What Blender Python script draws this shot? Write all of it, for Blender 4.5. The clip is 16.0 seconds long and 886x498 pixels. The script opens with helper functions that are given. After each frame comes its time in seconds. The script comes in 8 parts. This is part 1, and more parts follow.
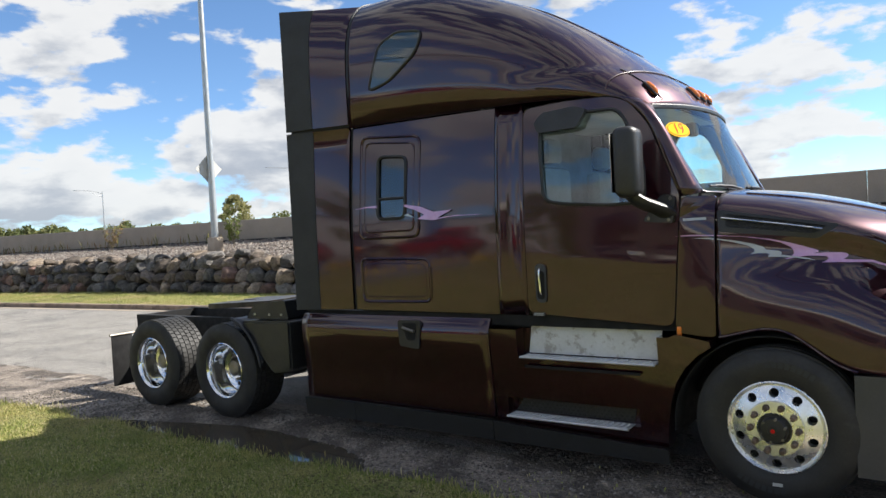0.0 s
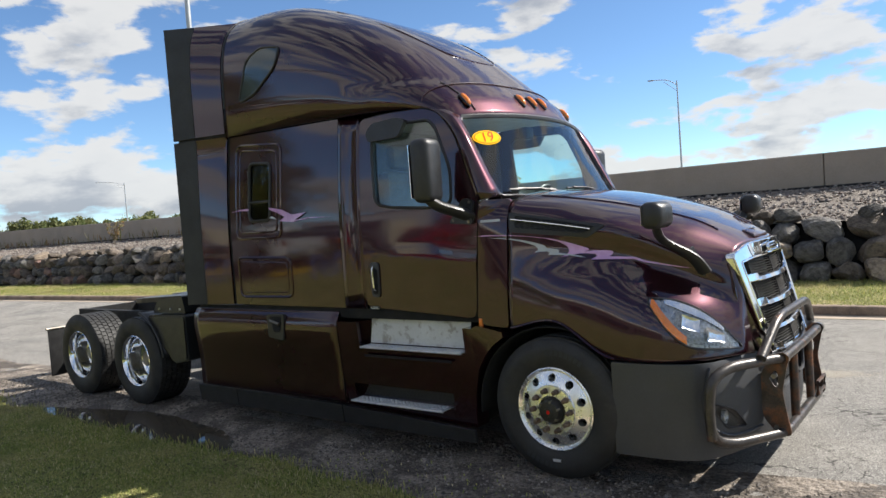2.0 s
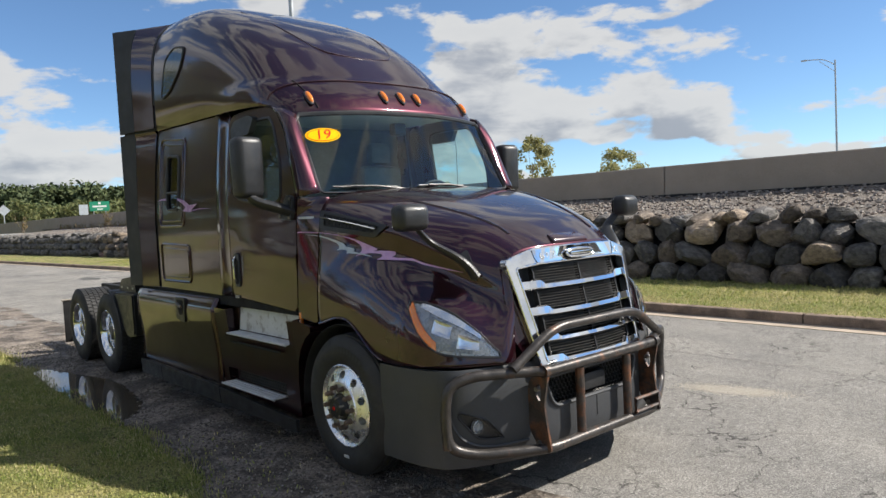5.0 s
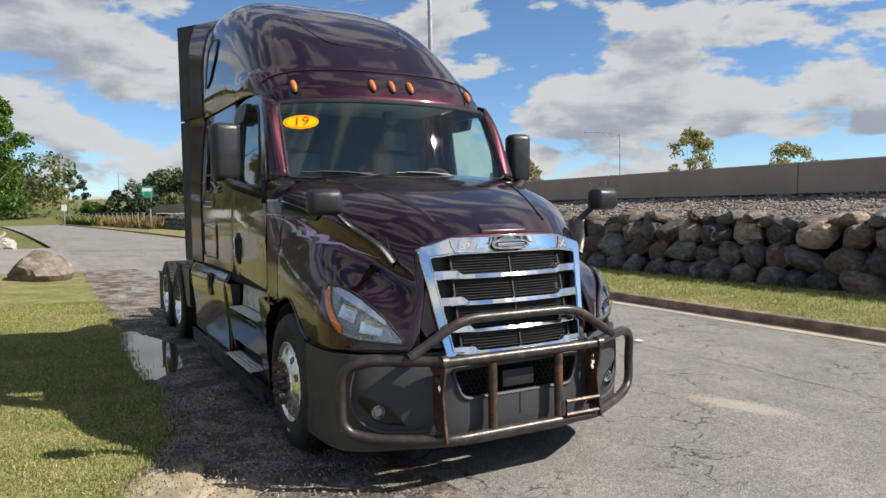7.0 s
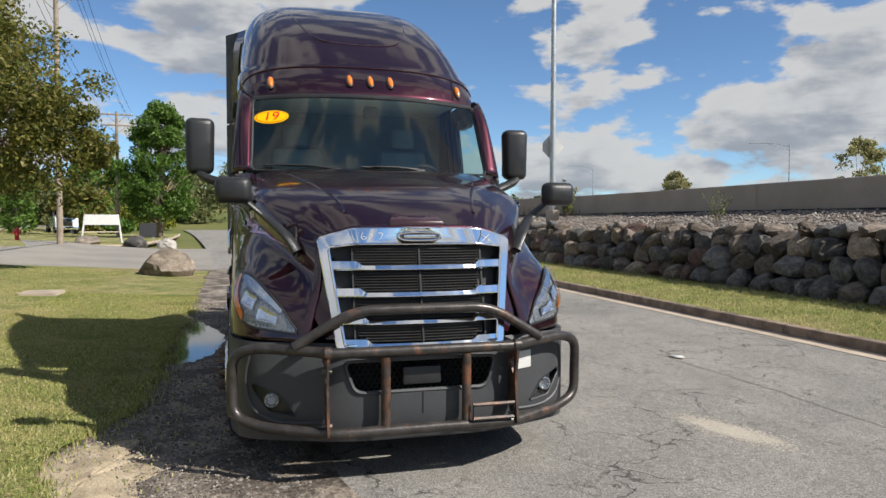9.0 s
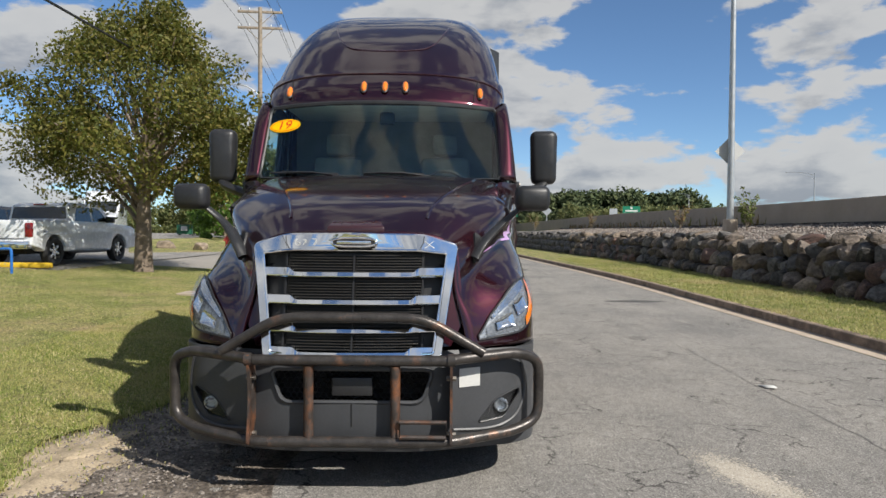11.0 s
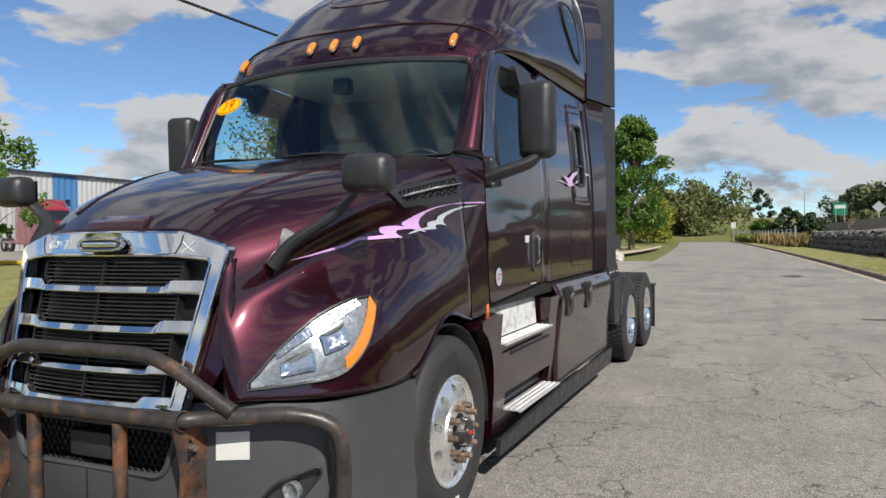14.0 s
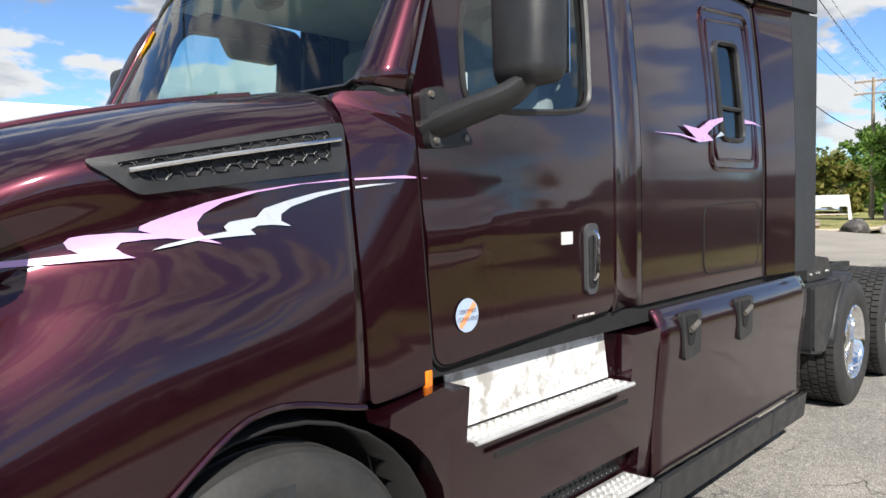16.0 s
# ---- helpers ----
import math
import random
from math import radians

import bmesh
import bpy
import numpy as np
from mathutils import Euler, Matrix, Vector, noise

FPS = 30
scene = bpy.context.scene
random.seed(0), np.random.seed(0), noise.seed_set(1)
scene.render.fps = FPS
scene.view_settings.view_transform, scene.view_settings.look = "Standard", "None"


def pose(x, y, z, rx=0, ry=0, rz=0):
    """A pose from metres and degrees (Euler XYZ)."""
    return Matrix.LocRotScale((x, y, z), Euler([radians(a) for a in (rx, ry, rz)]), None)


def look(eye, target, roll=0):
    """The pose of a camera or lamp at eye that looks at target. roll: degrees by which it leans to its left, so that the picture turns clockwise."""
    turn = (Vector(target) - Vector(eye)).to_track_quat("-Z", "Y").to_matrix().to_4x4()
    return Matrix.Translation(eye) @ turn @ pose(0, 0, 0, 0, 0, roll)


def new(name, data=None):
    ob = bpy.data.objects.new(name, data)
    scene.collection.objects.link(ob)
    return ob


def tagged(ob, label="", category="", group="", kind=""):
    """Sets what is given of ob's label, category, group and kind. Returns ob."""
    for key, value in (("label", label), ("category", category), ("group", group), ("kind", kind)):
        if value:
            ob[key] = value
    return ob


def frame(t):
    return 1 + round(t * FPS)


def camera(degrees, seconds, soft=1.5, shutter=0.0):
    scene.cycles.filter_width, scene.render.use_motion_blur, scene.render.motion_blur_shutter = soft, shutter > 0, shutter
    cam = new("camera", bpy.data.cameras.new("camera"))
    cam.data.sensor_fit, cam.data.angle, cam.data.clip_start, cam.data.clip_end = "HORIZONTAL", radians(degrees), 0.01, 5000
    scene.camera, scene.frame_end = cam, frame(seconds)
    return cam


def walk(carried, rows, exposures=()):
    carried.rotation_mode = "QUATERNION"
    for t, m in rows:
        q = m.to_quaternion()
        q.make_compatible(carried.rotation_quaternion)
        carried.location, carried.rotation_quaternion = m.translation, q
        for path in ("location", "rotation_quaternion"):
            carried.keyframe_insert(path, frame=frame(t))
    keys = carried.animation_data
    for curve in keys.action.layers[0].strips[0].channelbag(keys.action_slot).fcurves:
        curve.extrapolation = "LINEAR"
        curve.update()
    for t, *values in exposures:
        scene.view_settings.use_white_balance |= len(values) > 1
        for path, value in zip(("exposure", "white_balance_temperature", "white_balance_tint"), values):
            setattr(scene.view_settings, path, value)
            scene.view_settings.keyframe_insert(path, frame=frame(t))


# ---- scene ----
cam = camera(63.2, 16.0)
PATH = [
    (0.0, (0.956, -6.095, 1.877), (-0.199, -4.463, 1.827), -3.14),
    (0.5, (1.407, -6.012, 1.913), (0.203, -4.415, 1.881), -4.22),
    (1.0, (1.728, -5.864, 1.914), (0.524, -4.267, 1.873), -4.22),
    (1.5, (2.184, -5.739, 1.910), (0.969, -4.151, 1.845), -4.42),
    (2.0, (2.490, -5.611, 1.922), (1.279, -4.022, 1.832), -4.22),
    (2.5, (2.758, -5.356, 1.925), (1.532, -3.779, 1.824), -3.92),
    (3.0, (3.123, -5.090, 1.893), (1.859, -3.544, 1.790), -3.60),
    (3.5, (3.441, -4.816, 1.890), (2.117, -3.321, 1.789), -3.57),
    (4.0, (3.706, -4.509, 1.903), (2.315, -3.075, 1.806), -3.44),
    (6.5, (5.122, -3.024, 1.791), (3.427, -1.969, 1.668), -1.65),
    (7.0, (5.240, -2.646, 1.786), (3.477, -1.709, 1.671), -0.97),
    (7.5, (5.405, -2.343, 1.730), (3.595, -1.498, 1.629), -0.04),
    (8.0, (5.582, -1.958, 1.692), (3.728, -1.213, 1.606), 0.11),
    (8.5, (5.697, -1.531, 1.653), (3.807, -0.883, 1.572), 0.07),
    (11.0, (5.655, 0.571, 1.612), (3.656, 0.561, 1.561), 0.37),
    (11.5, (5.385, 0.977, 1.615), (3.392, 0.821, 1.575), 0.23),
    (12.0, (5.155, 1.405, 1.584), (3.174, 1.128, 1.553), 0.09),
    (12.5, (4.883, 1.801, 1.561), (2.923, 1.404, 1.530), 0.12),
    (13.0, (4.522, 2.169, 1.568), (2.590, 1.652, 1.535), 0.06),
    (13.5, (4.076, 2.535, 1.584), (2.188, 1.876, 1.549), -0.02),
    (14.0, (3.539, 2.716, 1.556), (1.713, 1.900, 1.520), -0.67),
    (14.5, (2.936, 2.816, 1.530), (1.190, 1.843, 1.495), -1.38),
    (15.0, (2.323, 2.786, 1.565), (0.653, 1.687, 1.511), -1.23),
    (15.5, (1.673, 2.765, 1.598), (0.093, 1.541, 1.524), -0.77),
    (16.0, (1.038, 2.787, 1.654), (-0.410, 1.413, 1.543), -1.15),
]
walk(cam, [(t, look(eye, target, roll)) for t, eye, target, roll in PATH], [(0.0, 1.46), (1.0, 1.38), (2.5, 1.28), (4.0, 1.19), (6.5, 1.02), (8.5, 0.94), (11.0, 0.82), (13.0, 0.80), (14.0, 0.86), (15.0, 1.10), (16.0, 1.38)])

# ---- world, sun ----
SUN = Vector((0.75, 0.87, 1.0)).normalized()
world = bpy.data.worlds.new("sky")
scene.world = world
world.use_nodes = True
wn, wl = world.node_tree.nodes, world.node_tree.links
wn.clear()


def wnode(kind):
    return wn.new(kind)


def wmath(op, a, b=None, clamp=False):
    n = wnode("ShaderNodeMath")
    n.operation, n.use_clamp = op, clamp
    for i, v in enumerate((a, b)):
        if v is None:
            continue
        if isinstance(v, (int, float)):
            n.inputs[i].default_value = v
        else:
            wl.new(v, n.inputs[i])
    return n.outputs[0]


sky = wnode("ShaderNodeTexSky")
sky.sky_type, sky.sun_disc = "NISHITA", False
sky.sun_elevation, sky.sun_rotation = math.asin(SUN.z), math.atan2(SUN.x, SUN.y)
sky.altitude, sky.air_density, sky.dust_density, sky.ozone_density = 250.0, 0.72, 0.1, 2.2
geo = wnode("ShaderNodeTexCoord")


def cloud_field(shift, low, high):
    """Heaped clouds, flattened towards the horizon, with lumpy edges; shift looks a little higher up."""
    total = None
    for scale, weight, detail, rough in ((4.8, 0.70, 4.0, 0.5), (13.0, 0.30, 9.0, 0.60)):
        mp = wnode("ShaderNodeMapping")
        mp.inputs["Location"].default_value = [c * scale / 4.8 for c in shift]
        mp.inputs["Scale"].default_value = (scale, scale, scale * 2.5)
        wl.new(geo.outputs["Generated"], mp.inputs[0])
        nz = wnode("ShaderNodeTexNoise")
        nz.inputs["Scale"].default_value = 1.0
        nz.inputs["Detail"].default_value = detail
        nz.inputs["Roughness"].default_value = rough
        nz.inputs["Distortion"].default_value = 0.2
        wl.new(mp.outputs[0], nz.inputs["Vector"])
        v = wmath("MULTIPLY", nz.outputs[0], weight)
        total = v if total is None else wmath("ADD", total, v)
    mr = wnode("ShaderNodeMapRange")
    mr.interpolation_type = "SMOOTHSTEP"
    mr.inputs["From Min"].default_value, mr.inputs["From Max"].default_value = low, high
    wl.new(total, mr.inputs[0])
    return mr.outputs[0]


def wmix(f, a, b):
    n = wnode("ShaderNodeMix")
    n.data_type = "RGBA"
    for i, v in ((0, f), (6, a), (7, b)):
        if isinstance(v, tuple):
            n.inputs[i].default_value = (*v, 1)
        else:
            wl.new(v, n.inputs[i])
    return n.outputs[2]


PLACE = (4.3, 1.1, 0.7)
cover = cloud_field(PLACE, 0.478, 0.530)
body = cloud_field(PLACE, 0.50, 0.64)
above = cloud_field((PLACE[0] + 0.03, PLACE[1] + 0.10, PLACE[2] + 0.36), 0.50, 0.64)
cloud_col = wmix(wmath("MULTIPLY", above, 0.95), (4.8, 4.8, 4.75), (2.3, 2.5, 2.85))
cloud_col = wmix(wmath("MULTIPLY", body, 0.15), cloud_col, (3.2, 3.4, 3.7))
tint = wnode("ShaderNodeVectorMath")
tint.operation = "MULTIPLY"
wl.new(sky.outputs[0], tint.inputs[0])
tint.inputs[1].default_value = (0.80, 0.94, 1.02)
mixed = wmix(wmath("MULTIPLY", cover, 0.94), tint.outputs[0], cloud_col)
bg = wnode("ShaderNodeBackground")
bg.inputs[1].default_value = 0.070
wl.new(mixed, bg.inputs[0])
wo = wnode("ShaderNodeOutputWorld")
wl.new(bg.outputs[0], wo.inputs[0])

sun_data = bpy.data.lights.new("sun", "SUN")
sun_data.energy, sun_data.angle, sun_data.color = 3.6, radians(0.55), (1.0, 0.95, 0.87)
sun = new("sun", sun_data)
sun.matrix_world = look(SUN * 60, (0, 0, 0))

# ---- materials ----
def rgba(c):
    return (c[0], c[1], c[2], 1.0)


def mat(name, color, rough=0.5, metal=0.0, vary=0.15, scale=6.0, fine=60.0, bump=0.0, bump_scale=80.0, coat=0.0,
        dark=None, dark_low=0.55, dark_high=0.75, dark_scale=2.0, rough_vary=0.1, per_object=0.0, spec=0.5):
    """A painted, plastic, stone or metal surface: two scales of tone, optional stains of a second colour, relief."""
    m = bpy.data.materials.new(name)
    m.use_nodes = True
    nt = m.node_tree
    N, L = nt.nodes, nt.links
    p = N["Principled BSDF"]
    tc = N.new("ShaderNodeTexCoord")
    src = tc.outputs["Object"]

    def noise_out(sc, det=4.0, rg=0.55):
        n = N.new("ShaderNodeTexNoise")
        n.inputs["Scale"].default_value, n.inputs["Detail"].default_value, n.inputs["Roughness"].default_value = sc, det, rg
        L.new(src, n.inputs["Vector"])
        return n.outputs[0]

    def rng(v, a, b, lo, hi):
        r = N.new("ShaderNodeMapRange")
        for i, x in enumerate((a, b, lo, hi)):
            r.inputs[i + 1].default_value = x
        L.new(v, r.inputs[0])
        return r.outputs[0]

    def mul(a, b):
        n = N.new("ShaderNodeMath")
        n.operation = "MULTIPLY"
        L.new(a, n.inputs[0])
        L.new(b, n.inputs[1])
        return n.outputs[0]

    big, small = noise_out(scale), noise_out(fine, 3.0)
    tone = mul(rng(big, 0.3, 0.7, 1 - vary, 1 + vary), rng(small, 0.3, 0.7, 1 - vary * 0.6, 1 + vary * 0.6))
    if per_object:
        info = N.new("ShaderNodeObjectInfo")
        tone = mul(tone, rng(info.outputs["Random"], 0, 1, 1 - per_object, 1 + per_object))
    col = N.new("ShaderNodeMix")
    col.data_type, col.blend_type = "RGBA", "MIX"
    col.inputs[0].default_value = 0.0
    col.inputs[6].default_value = rgba(color)
    if dark:
        col.inputs[7].default_value = rgba(dark)
        L.new(rng(noise_out(dark_scale, 7.0, 0.62), dark_low, dark_high, 0, 1), col.inputs[0])
    sc = N.new("ShaderNodeVectorMath")
    sc.operation = "SCALE"
    L.new(col.outputs[2], sc.inputs[0])
    L.new(tone, sc.inputs[3])
    L.new(sc.outputs[0], p.inputs["Base Color"])
    L.new(rng(noise_out(scale * 1.7), 0.3, 0.7, max(0.02, rough - rough_vary), min(1, rough + rough_vary)), p.inputs["Roughness"])
    p.inputs["Metallic"].default_value = metal
    p.inputs["Specular IOR Level"].default_value = spec
    p.inputs["Coat Weight"].default_value = coat
    p.inputs["Coat Roughness"].default_value = 0.03
    if bump:
        b = N.new("ShaderNodeBump")
        b.inputs["Strength"].default_value = 1.0
        b.inputs["Distance"].default_value = bump
        L.new(noise_out(bump_scale, 5.0, 0.6), b.inputs["Height"])
        L.new(b.outputs[0], p.inputs["Normal"])
    return m


def glass(name, tint, rough=0.0, ior=1.45):
    m = bpy.data.materials.new(name)
    m.use_nodes = True
    nt = m.node_tree
    N, L = nt.nodes, nt.links
    N.remove(N["Principled BSDF"])
    tr = N.new("ShaderNodeBsdfTransparent")
    tr.inputs[0].default_value = rgba(tint)
    gl = N.new("ShaderNodeBsdfGlossy")
    gl.inputs["Roughness"].default_value = rough
    f0 = ((ior - 1) / (ior + 1))**2
    lw = N.new("ShaderNodeLayerWeight")
    lw.inputs[0].default_value = 0.5
    pw = N.new("ShaderNodeMath")
    pw.operation = "POWER"
    pw.inputs[1].default_value = 5.0
    L.new(lw.outputs["Facing"], pw.inputs[0])
    fr = N.new("ShaderNodeMath")
    fr.operation = "MULTIPLY_ADD"
    fr.inputs[1].default_value, fr.inputs[2].default_value = 1 - f0, f0
    L.new(pw.outputs[0], fr.inputs[0])
    mx = N.new("ShaderNodeMixShader")
    L.new(fr.outputs[0], mx.inputs[0])
    L.new(tr.outputs[0], mx.inputs[1])
    L.new(gl.outputs[0], mx.inputs[2])
    L.new(mx.outputs[0], N["Material Output"].inputs[0])
    return m


PAINT = mat("maroon_paint", (0.031, 0.0058, 0.0108), rough=0.38, metal=0.8, vary=0.06, scale=1.2, fine=9, coat=1.0, rough_vary=0.04, spec=0.12)
PAINT.node_tree.nodes["Principled BSDF"].inputs["Coat IOR"].default_value = 1.63
PAINT.node_tree.nodes["Principled BSDF"].inputs["Coat Roughness"].default_value = 0.065
SATIN = mat("satin_silver", (0.80, 0.82, 0.85), rough=0.3, metal=0.7, vary=0.1, scale=20)
PAINT_TRIM = mat("maroon_trim_plastic", (0.035, 0.009, 0.012), rough=0.3, metal=0.1, vary=0.08, scale=2, fine=30, coat=0.7)
BLACK_PLASTIC = mat("black_plastic", (0.019, 0.0195, 0.021), rough=0.40, vary=0.2, bump=0.0006, bump_scale=600)
GREY_PLASTIC = mat("grey_bumper_plastic", (0.045, 0.047, 0.051), rough=0.5, vary=0.12, scale=3, bump=0.0005, bump_scale=500, dark=(0.10, 0.10, 0.10), dark_low=0.6, dark_high=0.85)
BLACK_RUBBER = mat("side_rubber", (0.022, 0.024, 0.027), rough=0.6, vary=0.2, scale=3)
# near-black for underbody and joints, and for shade painted into gaps
DARK = mat("dark_parts_and_shade", (0.004, 0.004, 0.0045), rough=0.85, vary=0.3)
TYRE = mat("tyre_rubber", (0.021, 0.0205, 0.020), rough=0.66, vary=0.25, scale=5, bump=0.0008, bump_scale=90, dark=(0.05, 0.045, 0.038), dark_low=0.6, dark_high=0.9, dark_scale=6)
CHROME = mat("chrome", (0.86, 0.87, 0.88), rough=0.06, metal=1.0, vary=0.05, rough_vary=0.03)
ALU = mat("polished_aluminium", (0.88, 0.88, 0.87), rough=0.28, metal=0.9, vary=0.08, rough_vary=0.1, dark=(0.66, 0.62, 0.55), dark_low=0.62, dark_high=0.9, dark_scale=9)
STEEL = mat("worn_steel", (0.24, 0.22, 0.19), rough=0.45, metal=0.8, vary=0.3, dark=(0.16, 0.09, 0.05), dark_scale=20)
TREAD = mat("step_aluminium", (0.60, 0.60, 0.59), rough=0.42, metal=0.55, vary=0.12, scale=10, dark=(0.35, 0.33, 0.31), dark_low=0.6, dark_high=0.8, dark_scale=14)
WHITE_PLATE = mat("white_metal_plate", (0.55, 0.56, 0.56), rough=0.5, vary=0.08, scale=6, dark=(0.33, 0.315, 0.295), dark_low=0.52, dark_high=0.60, dark_scale=9)
RUST_BAR = mat("rusted_black_bar", (0.058, 0.052, 0.048), rough=0.36, metal=0.45, vary=0.35, scale=14, fine=120, dark=(0.135, 0.072, 0.045), dark_low=0.56, dark_high=0.72, dark_scale=7.0, bump=0.0008, bump_scale=150)
RUST_PLATE = mat("rusty_plate", (0.062, 0.050, 0.044), rough=0.45, metal=0.35, vary=0.35, scale=14, fine=120, dark=(0.21, 0.085, 0.038), dark_low=0.46, dark_high=0.66, dark_scale=8.0, bump=0.0008, bump_scale=150)
GLASS = glass("windscreen_glass", (0.74, 0.94, 0.92), ior=1.85)
SIDE_GLASS = glass("side_glass", (0.78, 0.92, 0.92), ior=1.95)
LENS = glass("lamp_lens", (0.96, 0.97, 0.98), ior=1.5)
AMBER = mat("amber_lens", (0.74, 0.19, 0.014), rough=0.12, vary=0.12, coat=1.0, scale=40)
CABIN = mat("cabin_trim", (0.20, 0.215, 0.22), rough=0.8, vary=0.15)
CABIN_LIGHT = mat("cabin_headliner", (0.60, 0.61, 0.60), rough=0.9, vary=0.1)
MESH_DARK = mat("grille_black", (0.006, 0.006, 0.0066), rough=0.5, vary=0.2)
FIN = mat("radiator_fin", (0.018, 0.016, 0.014), rough=0.6, vary=0.25, scale=12, dark=(0.034, 0.029, 0.023), dark_scale=10)
PINK = mat("pink_film", (0.52, 0.30, 0.57), rough=0.3, vary=0.04, coat=0.8)
SILVER_FILM = mat("silver_film", (0.37, 0.40, 0.44), rough=0.3, vary=0.04, coat=0.8)
YELLOW = mat("yellow_sticker", (0.90, 0.47, 0.004), rough=0.7, vary=0.04, spec=0.05)
RED_INK = mat("red_ink", (0.55, 0.02, 0.015), rough=0.7, vary=0.05, spec=0.05)
WHITE = mat("white_sticker", (0.52, 0.52, 0.50), rough=0.6, vary=0.06)
INK = mat("dark_ink", (0.03, 0.03, 0.035), rough=0.6, vary=0.1)

# ---- building helpers ----
def part(name, bm, material, parent=None, label="", smooth=True, solid=0.0, offset=-1.0):
    me = bpy.data.meshes.new(name)
    bm.normal_update()
    bm.to_mesh(me)
    bm.free()
    me.materials.append(material)
    if smooth:
        for p in me.polygons:
            p.use_smooth = True
        me.set_sharp_from_angle(angle=radians(38))
    ob = new(name, me)
    if parent:
        ob.parent = parent
    if label:
        tagged(ob, label)
    if solid:
        s = ob.modifiers.new("thickness", "SOLIDIFY")
        s.thickness, s.offset = solid, offset
    return ob


def empty(name, loc=(0, 0, 0), rz=0.0, label="", category="", group="", kind=""):
    ob = new(name)
    ob.location, ob.rotation_euler = loc, (0, 0, radians(rz))
    return tagged(ob, label, category, group, kind)


def join_bm(dst, src):
    me = bpy.data.meshes.new("tmp")
    src.to_mesh(me)
    src.free()
    dst.from_mesh(me)
    bpy.data.meshes.remove(me)
    return dst


def box(x0, x1, y0, y1, z0, z1, bevel=0.0, seg=2):
    bm = bmesh.new()
    bmesh.ops.create_cube(bm, size=1.0)
    for v in bm.verts:
        v.co = Vector(((x0 + x1) / 2 + v.co.x * (x1 - x0), (y0 + y1) / 2 + v.co.y * (y1 - y0), (z0 + z1) / 2 + v.co.z * (z1 - z0)))
    if bevel:
        bmesh.ops.bevel(bm, geom=bm.edges[:], offset=bevel, segments=seg, profile=0.5, affect="EDGES")
    return bm


def boxes(*bs):
    out = bmesh.new()
    for b in bs:
        join_bm(out, b)
    return out


def grid(fn, us, vs, bm=None):
    bm = bm or bmesh.new()
    rows = [[bm.verts.new(fn(u, v)) for v in vs] for u in us]
    for a, b in zip(rows, rows[1:]):
        for i in range(len(vs) - 1):
            try:
                bm.faces.new((a[i], a[i + 1], b[i + 1], b[i]))
            except ValueError:
                pass
    return bm


def span(a, b, n):
    return [a + (b - a) * i / n for i in range(n + 1)]


def curve_at(pts, x):
    """Smooth interpolation through (x, value) knots."""
    xs = [p[0] for p in pts]
    if x <= xs[0]:
        return pts[0][1]
    if x >= xs[-1]:
        return pts[-1][1]
    i = max(j for j in range(len(xs) - 1) if xs[j] <= x)
    h = xs[i + 1] - xs[i]

    def slope(j):
        if j == 0:
            return (pts[1][1] - pts[0][1]) / (xs[1] - xs[0])
        if j == len(xs) - 1:
            return (pts[j][1] - pts[j - 1][1]) / (xs[j] - xs[j - 1])
        return (pts[j + 1][1] - pts[j - 1][1]) / (xs[j + 1] - xs[j - 1])
    t = (x - xs[i]) / h
    m0, m1 = slope(i) * h, slope(i + 1) * h
    return (2 * t**3 - 3 * t**2 + 1) * pts[i][1] + (t**3 - 2 * t**2 + t) * m0 + (3 * t**2 - 2 * t**3) * pts[i + 1][1] + (t**3 - t**2) * m1


def rounded(points, radius, seg=5):
    """A closed 2D outline with its corners rounded."""
    out, n = [], len(points)
    for i in range(n):
        p0, p1, p2 = (Vector(points[(i + k - 1) % n]) for k in range(3))
        a, b = (p0 - p1), (p2 - p1)
        r = min(radius, a.length * 0.45, b.length * 0.45)
        s, e = p1 + a.normalized() * r, p1 + b.normalized() * r
        for k in range(seg + 1):
            t = k / seg
            out.append(tuple(s * (1 - t)**2 + p1 * 2 * t * (1 - t) + e * t * t))
    return out


def fill(outer, holes=(), cuts=(), place=None):
    """A sheet with that 2D outline and holes, cut along lines of the second coordinate, each point placed by place(a, b)."""
    bm = bmesh.new()
    for loop in (outer, *holes):
        vs = [bm.verts.new((p[0], p[1], 0)) for p in loop]
        for i in range(len(vs)):
            bm.edges.new((vs[i], vs[(i + 1) % len(vs)]))
    bmesh.ops.triangle_fill(bm, use_beauty=True, use_dissolve=False, edges=bm.edges[:])
    for c in cuts:
        bmesh.ops.bisect_plane(bm, geom=bm.verts[:] + bm.edges[:] + bm.faces[:], plane_co=(0, c, 0), plane_no=(0, 1, 0))
    if place:
        for v in bm.verts:
            v.co = place(v.co.x, v.co.y)
    return bm


def slab(outer, depth, place, holes=(), cuts=()):
    """The same as a closed slab: place(a, b, d), with d from 0 to depth."""
    bm = fill(outer, holes, cuts)
    top = bm.faces[:]
    r = bmesh.ops.extrude_face_region(bm, geom=top)
    moved = {v for v in r["geom"] if isinstance(v, bmesh.types.BMVert)}
    for v in bm.verts:
        v.co = place(v.co.x, v.co.y, depth if v in moved else 0.0)
    bmesh.ops.recalc_face_normals(bm, faces=bm.faces[:])
    return bm


